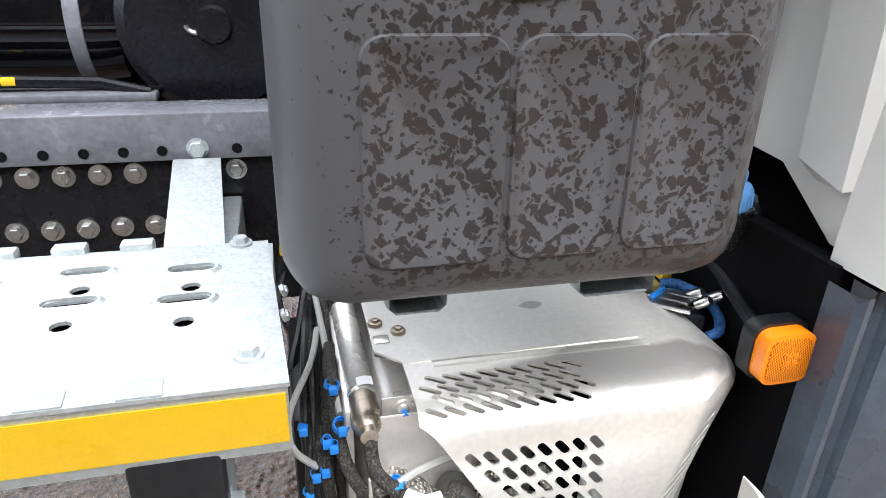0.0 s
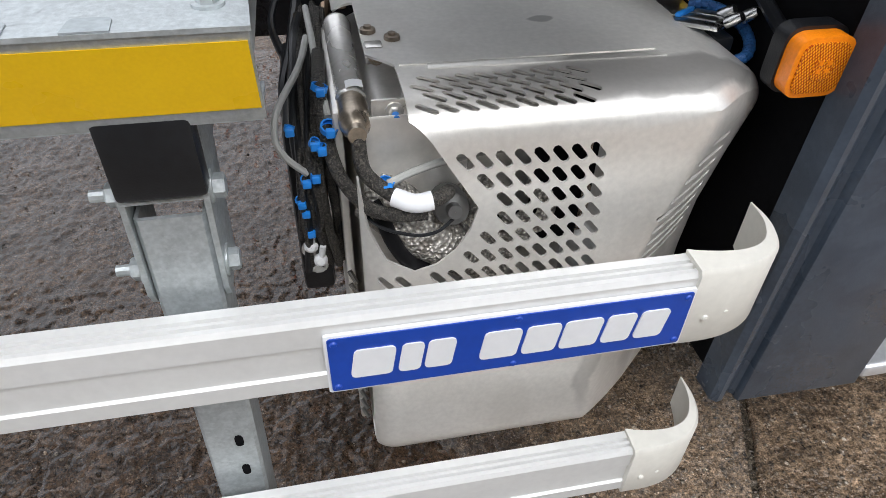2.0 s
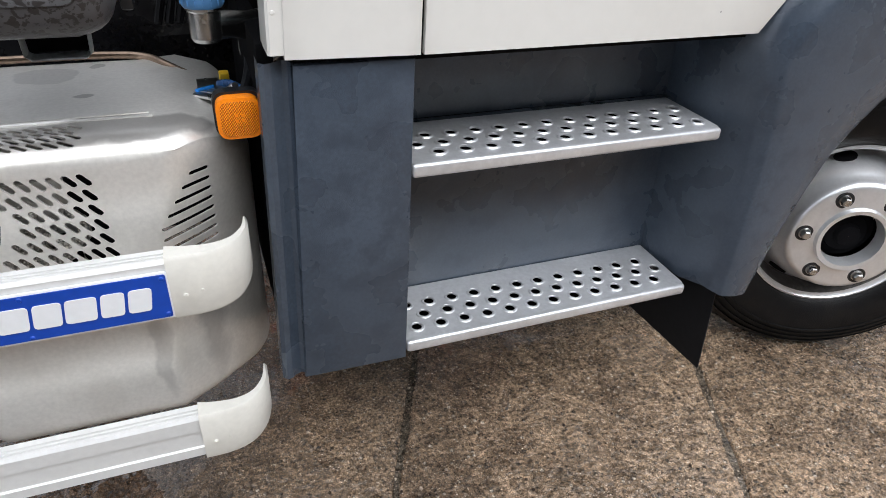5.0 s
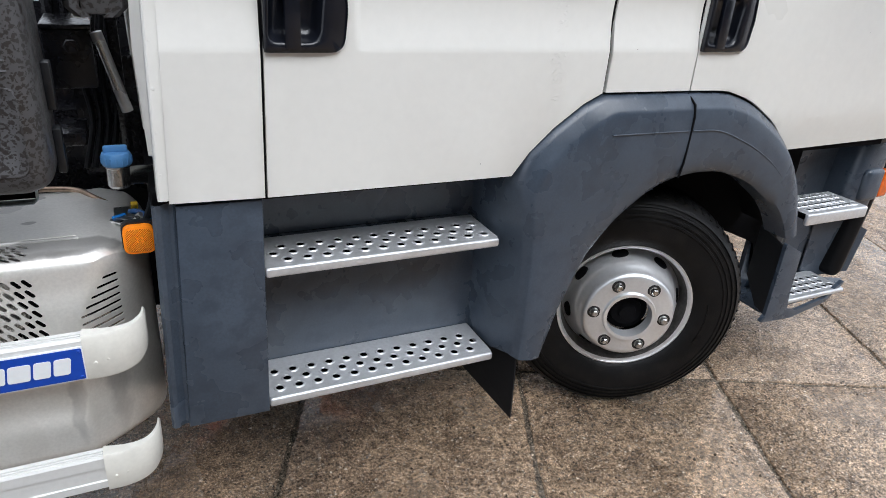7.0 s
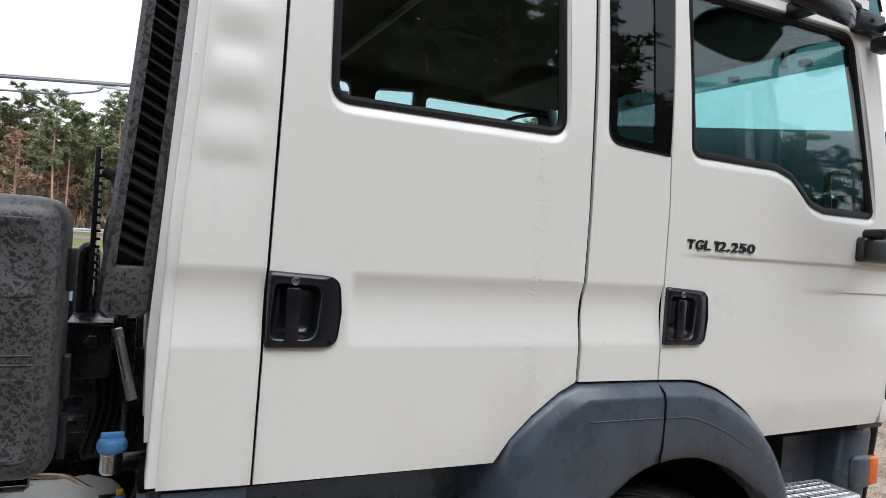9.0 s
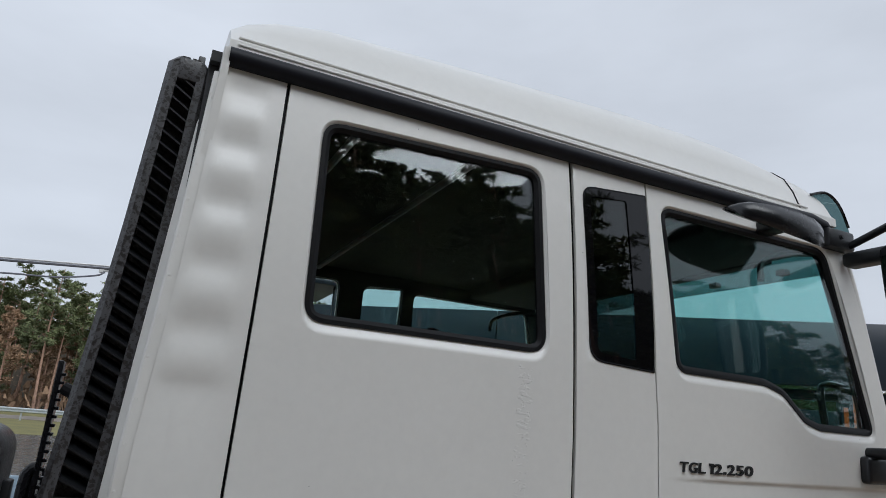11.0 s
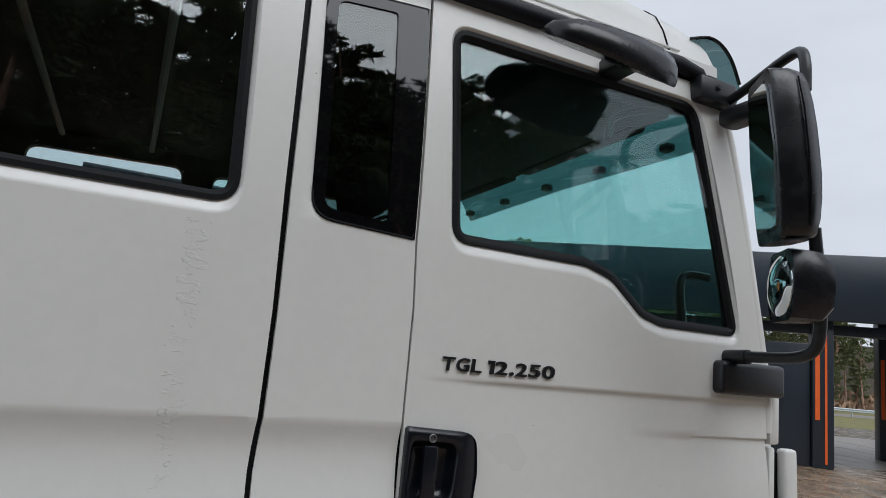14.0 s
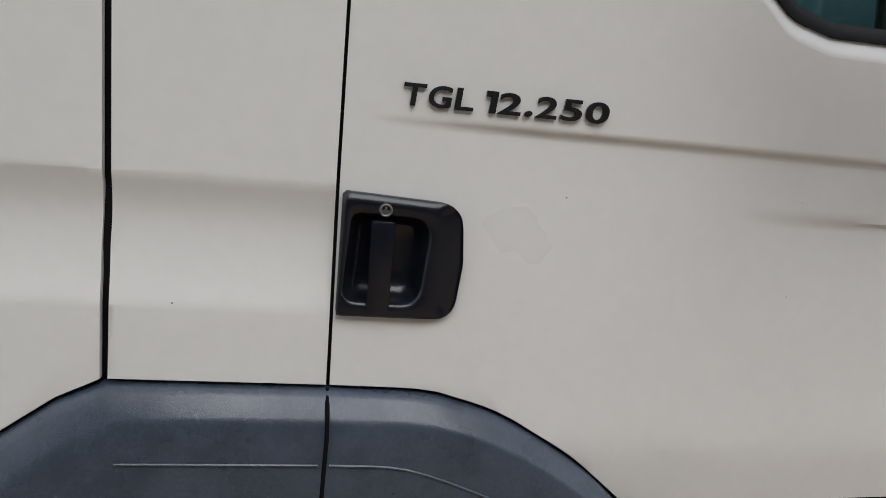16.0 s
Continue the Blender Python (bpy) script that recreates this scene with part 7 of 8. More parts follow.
part("yellow_tag", box(bmesh.new(), 0.30, 0.325, 1.588, 1.60, 1.140, 1.155, 0.003), YELLOWP, vessel)
bracket = part("round_bracket", lathe(bmesh.new(), [(0.0003, 0.10), (0.03, 0.10), (0.035, 0.085), (0.15, 0.08), (0.17, 0.06), (0.17, -0.1)], 40, Matrix.Translation((0.672, 1.66, 1.245)) @ Matrix.Rotation(radians(90), 4, "X")), FRAMEP, truck, "round black bracket on the chassis")
# pale tube added in place of a crescent-shaped hole and the light through it
part("bracket_hook", tube(bmesh.new(), [(0.645 + 0.020 * math.cos(q), 1.575, 1.245 + 0.014 * math.sin(q)) for q in [math.pi + math.pi * k / 10 for k in range(11)]], 0.0045, 8), STEEL, bracket)
part("bracket_plate", box(bmesh.new(), 0.60, 0.86, 1.60, 1.66, 1.07, 1.30, 0.01), FRAMEP, bracket)
# black box added as backing, so nothing shows through the chassis
part("inner_beam", box(bmesh.new(), -2.5, 1.0, 1.93, 1.98, 0.76, 1.52, 0.01), FRAMEP, truck, "black backing box that blocks the view through the chassis")
# near-black boxes added as filler where only shade shows below the cab
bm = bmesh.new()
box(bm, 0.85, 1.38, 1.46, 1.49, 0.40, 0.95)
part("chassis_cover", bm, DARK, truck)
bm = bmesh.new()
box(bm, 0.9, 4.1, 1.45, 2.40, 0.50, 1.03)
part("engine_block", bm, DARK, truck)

# coolant filler and hardware between tank and cab
FM = Matrix.Translation((1.311, 0.930, -0.008))
filler = part("filler_neck", lathe(bmesh.new(), [(0.0003, 1.042), (0.022, 1.043), (0.0265, 1.050), (0.0265, 1.092), (0.029, 1.095), (0.029, 1.102)], 24, FM), STEEL, truck, "steel filler neck with blue screw cap")
bm = bmesh.new()
lathe(bm, [(0.031, 1.099), (0.0335, 1.103), (0.0335, 1.124), (0.030, 1.130), (0.022, 1.132), (0.0003, 1.132)], 28, FM)
box(bm, 1.284, 1.338, 0.923, 0.937, 1.120, 1.139, 0.005)
part("filler_cap", bm, BLUECAP, filler, "blue screw cap")
for k in range(16):
    q = 2 * math.pi * k / 16
    part("cap_ridge", tube(bmesh.new(), [(1.311 + 0.0335 * math.cos(q), 0.93 + 0.0335 * math.sin(q), 1.096), (1.311 + 0.0335 * math.cos(q), 0.93 + 0.0335 * math.sin(q), 1.114)], 0.0016, 6), BLUECAP, filler)
part("filler_pipe", tube(bmesh.new(), smooth_path([(1.315, 0.935, 1.058), (1.345, 0.955, 1.054), (1.385, 0.980, 1.046), (1.44, 1.04, 1.040)], 4), 0.024, 16), STEEL, filler)
part("pipe_flange", lathe(bmesh.new(), [(0.0003, 0.010), (0.030, 0.010), (0.034, 0.004), (0.052, 0.004), (0.052, -0.006)], 28, Matrix.Translation((1.425, 1.13, 0.965)) @ Matrix.Rotation(radians(70), 4, "X")), STEEL, filler)
lift = part("tilt_bracket", box(bmesh.new(), 1.188, 1.293, 1.05, 1.25, 1.248, 1.386, 0.006), FRAMEP, truck, "black cab tilt bracket with bolt and ram")
part("bracket_bolt", bolt(bmesh.new(), (1.248, 1.05, 1.349), (0, -1, 0), 0.018, 0.014, 1.3), FRAMEP, lift)
part("ram", tube(bmesh.new(), [(1.303, 1.05, 1.381), (1.350, 1.05, 1.19)], 0.014, 12), STEEL, lift)
part("upright", box(bmesh.new(), 1.325, 1.352, 1.18, 1.24, 1.05, 1.50, 0.004), FRAMEP, lift)
part("ledge", box(bmesh.new(), 1.184, 1.249, 1.05, 1.20, 1.105, 1.140, 0.005), FRAMEP, lift)
part("ledge", box(bmesh.new(), 1.186, 1.295, 1.045, 1.25, 1.386, 1.398, 0.004), FRAMEP, lift)
part("cover_sheet", box(bmesh.new(), 1.222, 1.40, 1.31, 1.34, 0.95, 1.28), FRAMEP, lift)
# black panel added to keep the gap behind the bracket dark
part("back_cover", box(bmesh.new(), 0.86, 1.42, 1.50, 1.52, 0.90, 1.40), FRAMEP, lift)
part("far_panel", box(bmesh.new(), 1.00, 1.11, 2.48, 2.50, 1.15, 1.44, 0.004), PALEBLUE, lift, "pale blue sheet beyond the chassis")
part("far_strip", box(bmesh.new(), 1.165, 1.187, 2.48, 2.50, 1.10, 1.52, 0.003), WHITE, lift, "white upright strip")
for k in range(4):
    part("pipe_run", tube(bmesh.new(), smooth_path([(1.23 + 0.02 * k, 1.2, 1.0), (1.26 + 0.02 * k, 1.25, 1.12), (1.25 + 0.025 * k, 1.27, 1.25), (1.28 + 0.02 * k, 1.29, 1.42)], 5), 0.008, 8), RUBBER, lift)

duct = part("cable_duct", box(bmesh.new(), 1.222, 1.236, 1.16, 1.24, 1.45, 1.87, 0.003), FRAMEP, truck, "black slotted cable duct beside the intake")
for k in range(16):
    part("duct_tooth", box(bmesh.new(), 1.235, 1.246, 1.165, 1.19, 1.50 + 0.022 * k, 1.508 + 0.022 * k, 0.002), FRAMEP, duct)
part("duct_loop", tube(bmesh.new(), smooth_path([(1.192, 1.30, 1.34), (1.192, 1.30, 1.54), (1.200, 1.30, 1.575), (1.212, 1.30, 1.585), (1.226, 1.30, 1.575), (1.232, 1.30, 1.54), (1.232, 1.30, 1.34)], 4), 0.014, 10), FRAMEP, duct)
part("loop_web", box(bmesh.new(), 1.196, 1.230, 1.305, 1.325, 1.34, 1.575, 0.006), DARK, duct)
part("duct_hose", tube(bmesh.new(), smooth_path([(1.25, 1.12, 1.80), (1.28, 1.11, 1.78), (1.29, 1.10, 1.72), (1.27, 1.10, 1.62), (1.29, 1.10, 1.50)], 6), 0.016, 10), RUBBER, duct)

# ---- mirrors ----
mt = Matrix.Translation((3.722, 0.41, 2.302)) @ Matrix.Rotation(radians(-32), 4, "Z") @ Matrix.Rotation(radians(-4.5), 4, "Y")
def bulged(bm, x0, x1, half, prof, m):
    """A mirror housing: flat open face at x0, swelling to a rounded back at x1; prof gives (z, width share, depth share)."""
    rr = []
    for z, kw, kd in prof:
        w, d = half * kw, x0 + (x1 - x0) * kd
        rr.append([bm.verts.new(m @ Vector(p)) for p in ((x0, -w * 0.96, z), (x0 + 0.012, -w, z), (x0 + (d - x0) * 0.55, -w * 0.95, z), (x0 + (d - x0) * 0.88, -w * 0.70, z), (d, -w * 0.3, z), (d, w * 0.3, z), (x0 + (d - x0) * 0.88, w * 0.70, z), (x0 + (d - x0) * 0.55, w * 0.95, z), (x0 + 0.012, w, z), (x0, w * 0.96, z))])
    for u, v in zip(rr, rr[1:]):
        for k in range(10):
            bm.faces.new((u[k - 1], u[k], v[k], v[k - 1]))
    bm.faces.new(rr[0])
    bm.faces.new(rr[-1][::-1])
    return bm


mirror = part("main_mirror", bulged(bmesh.new(), -0.05, 0.070, 0.094, [(-0.214, 0.72, 0.62), (-0.210, 0.80, 0.76), (-0.200, 0.86, 0.84), (-0.17, 0.92, 0.91), (-0.12, 0.97, 0.97), (-0.06, 1.0, 1.0), (0.0, 1.0, 1.0), (0.06, 0.99, 0.99), (0.12, 0.95, 0.96), (0.17, 0.90, 0.90), (0.196, 0.84, 0.82), (0.206, 0.78, 0.72), (0.211, 0.68, 0.58)], mt), WETBLACK, truck, "tall black door mirror housing, wet", 50)
part("mirror_glass", sheet(round_poly([(-0.062, -0.185), (0.062, -0.185), (0.080, 0.0), (0.060, 0.18), (-0.060, 0.18), (-0.080, 0.0)], [0.02, 0.02, 0.2, 0.03, 0.03, 0.2]), [], lambda u, v, w: mt @ Vector((-0.056 + w, u, v)), 0.005), MIRROR, mirror, "mirror glass")
mt2 = Matrix.Translation((3.80, 0.42, 1.985)) @ Matrix.Rotation(radians(-32), 4, "Z")
wide = part("wide_mirror", bulged(bmesh.new(), -0.05, 0.07, 0.084, [(-0.088, 0.6, 0.5), (-0.082, 0.8, 0.75), (-0.05, 0.98, 0.95), (0.0, 1.0, 1.0), (0.05, 0.98, 0.95), (0.082, 0.8, 0.75), (0.088, 0.6, 0.5)], mt2), WETBLACK, truck, "small black wide angle mirror housing")
bm = bmesh.new()
lathe(bm, [(0.0003, 0.022), (0.04, 0.018), (0.07, 0.008), (0.082, 0.0), (0.084, -0.006)], 24, mt2 @ Matrix.Translation((-0.052, 0, 0)) @ Matrix.Rotation(radians(-90), 4, "Y") @ Matrix.Diagonal((0.92, 0.93, 0.9, 1)))
part("mirror_glass", bm, MIRROR, wide, "bulged mirror glass")
part("shell_seam", tube(bmesh.new(), [mt @ Vector(p) for p in ((0.014, -0.079, -0.19), (0.018, -0.090, -0.10), (0.019, -0.0925, 0.0), (0.018, -0.090, 0.10), (0.014, -0.080, 0.18))], 0.002, 6), DARK, mirror)
arm = part("mirror_arm", tube(bmesh.new(), smooth_path([(3.90, 0.725, 1.815), (3.905, 0.62, 1.815), (3.91, 0.52, 1.818), (3.905, 0.46, 1.84), (3.90, 0.44, 1.90), (3.89, 0.435, 2.0), (3.87, 0.435, 2.15)], 6), 0.016, 12), BLACK, truck, "bent black mirror tube")
part("arm_foot", box(bmesh.new(), 3.852, 4.118, 0.700, 0.748, 1.705, 1.800, 0.015, 3), BLACK, arm)
part("arm_collar", tube(bmesh.new(), [(3.905, 0.745, 1.812), (3.905, 0.66, 1.814)], 0.021, 12), BLACK, arm)
arm2 = part("mirror_arm", tube(bmesh.new(), smooth_path([(3.90, 0.76, 2.60), (3.90, 0.66, 2.63), (3.88, 0.54, 2.655), (3.86, 0.47, 2.65), (3.84, 0.44, 2.60), (3.835, 0.435, 2.52)], 6), 0.015, 12), BLACK, truck, "bent black upper mirror tube")
part("arm_bracket", box(bmesh.new(), 3.775, 3.93, 0.735, 0.79, 2.585, 2.665, 0.012), BLACK, arm2)
part("arm_bracket", box(bmesh.new(), 3.865, 3.945, 0.55, 0.76, 2.515, 2.575, 0.02, 3), BLACK, arm2)
part("bracket_bolt", bolt(bmesh.new(), (3.845, 0.735, 2.632), (0, -1, 0), 0.008, 0.006), BLACK, arm2)
kerb_bm = bmesh.new()
rr = []
for t_, up, dn, dp in ((0.0, 0.006, 0.006, 0.020), (0.03, 0.016, 0.014, 0.045), (0.15, 0.030, 0.020, 0.070), (0.35, 0.037, 0.024, 0.084), (0.60, 0.038, 0.028, 0.088), (0.82, 0.032, 0.030, 0.082), (0.95, 0.020, 0.028, 0.066), (1.0, 0.008, 0.022, 0.050)):
    up, dn = up * 1.10, dn * 1.22
    x, zc, yc = 3.148 + 0.402 * t_, 2.578 - 0.006 * t_, 0.655
    rr.append([kerb_bm.verts.new(p) for p in ((x, yc - dp * 0.90, zc - dn * 2.1), (x, yc - dp, zc - dn * 1.7), (x, yc - dp * 1.02, zc - dn * 0.4), (x, yc - dp * 0.85, zc + up * 0.6), (x, yc - dp * 0.4, zc + up), (x, yc + dp * 0.4, zc + up * 1.15), (x, yc + dp * 0.9, zc + up), (x, yc + dp, zc + up * 0.75), (x, yc + dp * 0.92, zc + up * 0.5))])
for u, v in zip(rr, rr[1:]):
    for k in range(9):
        kerb_bm.faces.new((u[k - 1], u[k], v[k], v[k - 1]))
kerb_bm.faces.new(rr[0])
kerb_bm.faces.new(rr[-1][::-1])
kerb = part("kerb_mirror", kerb_bm, WETBLACK, truck, "black lens-shaped kerb mirror over the door window, wet", 50)
part("mirror_glass", sheet([(3.24, 0.610), (3.48, 0.610), (3.48, 0.700), (3.24, 0.700)], [], lambda u, v, w: Vector((u, v, 2.530 + (v - 0.579) * 0.46 + w)), 0.003), MIRROR, kerb, "mirror glass")
part("kerb_bracket", box(bmesh.new(), 3.42, 3.50, 0.68, 0.79, 2.575, 2.62, 0.01), BLACK, kerb)
# sun visor over the windscreen
bm = bmesh.new()
rows = []
for x, z in ((3.84, 2.855), (3.92, 2.882), (3.98, 2.872), (4.03, 2.828), (4.07, 2.75), (4.09, 2.66), (4.10, 2.56)):
    rows.append([bm.verts.new((min(x, 3.87 + dx), y, max(z, low) + dz)) for y, dz, low, dx in ((0.85, -0.012, 2.73, 0.205), (0.89, 0.0, 2.66, 0.22), (0.97, 0.005, 2.55, 0.3), (1.9, 0.02, 2.55, 0.3), (2.82, 0.005, 2.55, 0.3), (2.90, 0.0, 2.66, 0.22), (2.94, -0.012, 2.73, 0.205))])
for a, b in zip(rows, rows[1:]):
    for k in range(6):
        bm.faces.new((a[k], b[k], b[k + 1], a[k + 1]))
bmesh.ops.remove_doubles(bm, verts=bm.verts[:], dist=0.0005)
visor = part("sun_visor", bm, GLASS_VISOR, truck, "translucent smoked sun visor above the windscreen")
vs_mod = visor.modifiers.new("gauge", "SOLIDIFY")
vs_mod.thickness = 0.005
part("visor_rim", tube(bmesh.new(), smooth_path([(3.84, 0.848, 2.843), (3.92, 0.848, 2.870), (3.98, 0.848, 2.860), (4.03, 0.848, 2.816), (4.068, 0.848, 2.742)], 4), 0.006, 8), GLOSS, visor)
for y in (1.15, 1.55, 1.95, 2.35, 2.75):
    part("visor_clip", box(bmesh.new(), 4.045, 4.085, y, y + 0.05, 2.585, 2.615, 0.006), BLACK, visor, "black visor clip")
# front corner with grille vent
corner = part("front_corner", box(bmesh.new(), 4.103, 4.146, 0.742, 0.80, 1.565, 1.72, 0.010), PAINT, truck, "cream front corner panel with black vent")
part("corner_strip", box(bmesh.new(), 4.103, 4.128, 0.744, 0.80, 1.06, 1.558, 0.006), PAINT, corner)
part("corner_wing", box(bmesh.new(), 4.166, 4.222, 0.732, 0.77, 1.13, 1.555, 0.012, 3, Matrix(((1, 0, -0.04, 0.055), (0, 1, 0, 0), (0, 0, 1, 0), (0, 0, 0, 1)))), PAINT, corner)
part("corner_vent", box(bmesh.new(), 4.124, 4.18, 0.765, 0.80, 1.12, 1.54, 0.004), DARK, corner)
part("lower_corner", box(bmesh.new(), 4.103, 4.17, 0.742, 0.80, 1.06, 1.150, 0.012), PAINT, corner)

# ---- front entry steps and bumper end ----
bumper = part("bumper_end", bmesh.new(), GREY, truck, "blue-grey bumper end with entry steps and amber lamp")
bm = bmesh.new()
box(bm, 4.05, 4.240, 0.835, 1.5, 0.655, 1.03, 0.05, 4, Matrix(((1, 0, 0.10, -0.10), (0, 1, 0, 0), (0, 0, 1, 0), (0, 0, 0, 1))))
sharpen(bm)
bm.to_mesh(bumper.data)
bm.free()
for name, args, m_ in (("step_side", (3.66, 4.06, 0.955, 0.975, 0.34, 1.05, 0.0), GREY), ("bumper_edge", (4.225, 4.305, 0.850, 1.5, 0.37, 1.03, 0.038, 4, Matrix(((1, 0, 0.16, -0.16), (0, 1, 0, 0), (0, 0, 1, 0), (0, 0, 0, 1)))), RUBBER), ("bumper_top", (3.95, 4.22, 0.80, 0.96, 1.02, 1.055, 0.01), BLACK)):
    part(name, box(bmesh.new(), *args), m_, bumper)
part("step_frame", sheet(round_poly([(3.588, 0.668), (3.590, 0.345), (3.565, 0.316), (3.64, 0.312), (3.76, 0.303), (4.0, 0.322), (4.105, 0.392), (4.095, 0.408), (3.99, 0.345), (3.78, 0.332), (3.715, 0.355), (3.700, 0.42), (3.690, 0.615)], 0.008), [], lambda u, v, w: Vector((u, 0.738 + 0.10 * max(0, u - 3.72) + w, v)), 0.016, [3.72, 3.85], (), 0.003), GREY, bumper)
part("step_pillar_side", sheet([(0.752, 0.345), (0.80, 0.36), (0.875, 0.47), (0.875, 0.69), (0.752, 0.645)], [], lambda u, v, w: Vector((3.592 + w, u, v)), 0.010), BLACK, bumper)
part("step_pocket", sheet([(4.03, 0.345), (4.10, 0.350), (4.255, 0.385), (4.280, 0.592), (4.12, 0.668), (4.03, 0.69)], [], lambda u, v, w: Vector((u - w, 0.955 - 0.42 * max(0, u - 4.05) + w, v)), 0.010, [4.05]), GREY, bumper)
part("step_floor", sheet([(3.60, 0.77), (4.09, 0.80), (4.25, 0.875), (4.05, 0.955), (3.60, 0.955)], [], lambda u, v, w: Vector((u, v, 0.346 - w)), 0.008), GREY, bumper)
part("turn_lamp", box(bmesh.new(), 4.185, 4.250, 0.818, 0.86, 0.768, 0.888, 0.012, 3), SIGNAL, bumper, "amber turn signal lamp")
part("lamp_housing", box(bmesh.new(), 4.075, 4.190, 0.812, 0.90, 0.758, 0.900, 0.022, 3), GREY, bumper)
entry_step(3.60, 3.945, 0.708, 0.875, 0.800, 0.045, 8, ((0.035, 0.02), (0.075, 0.0), (0.115, 0.02), (0.145, 0.0)), 0.0115)
entry_step(3.72, 4.10, 0.775, 0.945, 0.375, 0.02, 8, ((0.035, 0.02), (0.075, 0.0), (0.115, 0.02)), 0.0115)

# ---- cab interior ----
def cab_seat(x, y, z, back):
    s = part("cab_seat", box(bmesh.new(), x, x + 0.48, y, y + 0.50, z, z + 0.14, 0.04, 3), SEAT, truck, "dark cloth seat with headrest")
    lean = Matrix.Translation((x + 0.02, 0, z + 0.10)) @ Matrix.Rotation(radians(-12), 4, "Y")
    part("backrest", box(bmesh.new(), -0.07, 0.07, y + 0.02, y + 0.48, 0.0, back, 0.05, 3, lean), SEAT, s)
    part("headrest", box(bmesh.new(), -0.05, 0.05, y + 0.11, y + 0.39, back + 0.03, back + 0.22, 0.045, 3, lean), SEAT, s)
    return s


for x, y in ((3.02, 0.95), (3.02, 2.30), (1.72, 0.92), (1.72, 1.45), (1.72, 1.98), (1.72, 2.45)):
    cab_seat(x, y, 1.38, 0.62)
sw = part("steering_wheel", bmesh.new(), BLACK, truck, "black steering wheel")
bm = bmesh.new()
tube(bm, [(3.60 + 0.06 * math.sin(q), 2.55 + 0.21 * math.cos(q), 1.80 + 0.20 * math.sin(q)) for q in [2 * math.pi * k / 28 for k in range(29)]], 0.016, 8)
tube(bm, [(3.60, 2.36, 1.80), (3.66, 2.55, 1.76), (3.60, 2.74, 1.80)], 0.02, 8)
sharpen(bm)
bm.to_mesh(sw.data)
bm.free()
for y in (0.83, 2.96):
    part("grab_handle", tube(bmesh.new(), smooth_path([(3.86, y, 2.58), (3.70, y + 0.02, 2.56), (3.55, y + 0.03, 2.50), (3.52, y + 0.02, 2.42)], 5), 0.013, 8), BLACK, truck)
part("grab_handle", tube(bmesh.new(), smooth_path([(3.86, 0.86, 1.86), (3.85, 0.87, 2.02), (3.88, 0.87, 2.06), (3.95, 0.85, 2.06)], 5), 0.014, 8), BLACK, truck)
part("overhead_locker", box(bmesh.new(), 3.30, 3.84, 0.92, 2.88, 2.585, 2.665, 0.02, 3), TRIM, truck, "dark overhead storage shelf")
for y in (1.05, 1.9):
    part("inner_sun_blind", box(bmesh.new(), 3.78, 3.85, y, y + 0.75, 2.575, 2.645, 0.015), TRIM, truck)
part("roof_bar", tube(bmesh.new(), [(1.9, 0.9, 2.63), (1.9, 2.9, 2.63)], 0.014, 8), GREYCABLE, truck)
part("roof_bar", tube(bmesh.new(), [(2.3, 0.9, 2.63), (2.3, 2.9, 2.63)], 0.014, 8), GREYCABLE, truck)

# ---- far canopy ----
canopy = thing("canopy", "dark anthracite canopy on posts with orange stripes", "canopy", (18, 12, 0))
CD = Vector((math.cos(radians(40)), -math.sin(radians(40)), 0))
CN = Vector((math.sin(radians(40)), math.cos(radians(40)), 0))
C0 = Vector((2.4, -0.6, 0)) + CN * 17.5
CM = Matrix((( CD.x, CN.x, 0, C0.x), (CD.y, CN.y, 0, C0.y), (0, 0, 1, 0), (0, 0, 0, 1)))
for a, b in ((-16, -4), (-4, 8), (8, 20)):
    part("fascia", box(bmesh.new(), a + 0.01, b - 0.01, -0.1, 0.1, 3.45, 5.05, 0.03, 2, CM), CANOPY, canopy, "dark metal fascia panel")
part("canopy_roof", box(bmesh.new(), -16, 20, 0.1, 7, 4.6, 4.75, 0, 2, CM), CANOPY, canopy)
part("lower_beam", box(bmesh.new(), -16, 20, 0.4, 0.7, 3.15, 3.40, 0.02, 2, CM), CANOPY, canopy)
for a, n, w, z0, z1 in ((-13, 0.2, 0.35, 1.1, 2.9), (-5.5, 0.2, 0.35, 1.1, 2.9), (4.62, 0.2, 0.46, 1.1, 3.0), (7.48, 4.5, 0.45, 1.15, 2.85), (14, 0.2, 0.35, 1.1, 2.9)):
    post = part("canopy_post", box(bmesh.new(), a, a + w, n, n + 0.4, 0, 4.6 if n > 1 else 3.5, 0.02, 2, CM), CANOPY, canopy)
    part("orange_stripe", box(bmesh.new(), a + 0.05, a + 0.15, n - 0.015, n - 0.001, z0, z1, 0, 2, CM), ORANGEP, post, "orange warning stripe")
    if a == 4.62:
        part("orange_stripe", box(bmesh.new(), a + 0.26, a + 0.31, n - 0.015, n - 0.001, 0.1, 3.3, 0, 2, CM), ORANGEP, post)
part("side_cabin", box(bmesh.new(), 3.2, 4.60, 0.3, 1.8, 0, 2.9, 0.03, 2, CM), CANOPY, canopy, "dark cabin under the canopy")
for n in (0.9, 2.4, 3.9):
    part("roof_beam", box(bmesh.new(), -16, 20, n, n + 0.25, 4.15, 4.6, 0.02, 2, CM), CANOPY, canopy)

# ---- guardrail and road ----
barrier = thing("road_barrier", "grey steel roadside guardrail", "guardrail", (0, 48, 0))
prof = [(0, 0.45), (-0.06, 0.50), (-0.06, 0.55), (0, 0.60), (-0.06, 0.65), (-0.06, 0.70), (0, 0.75)]
bm = bmesh.new()
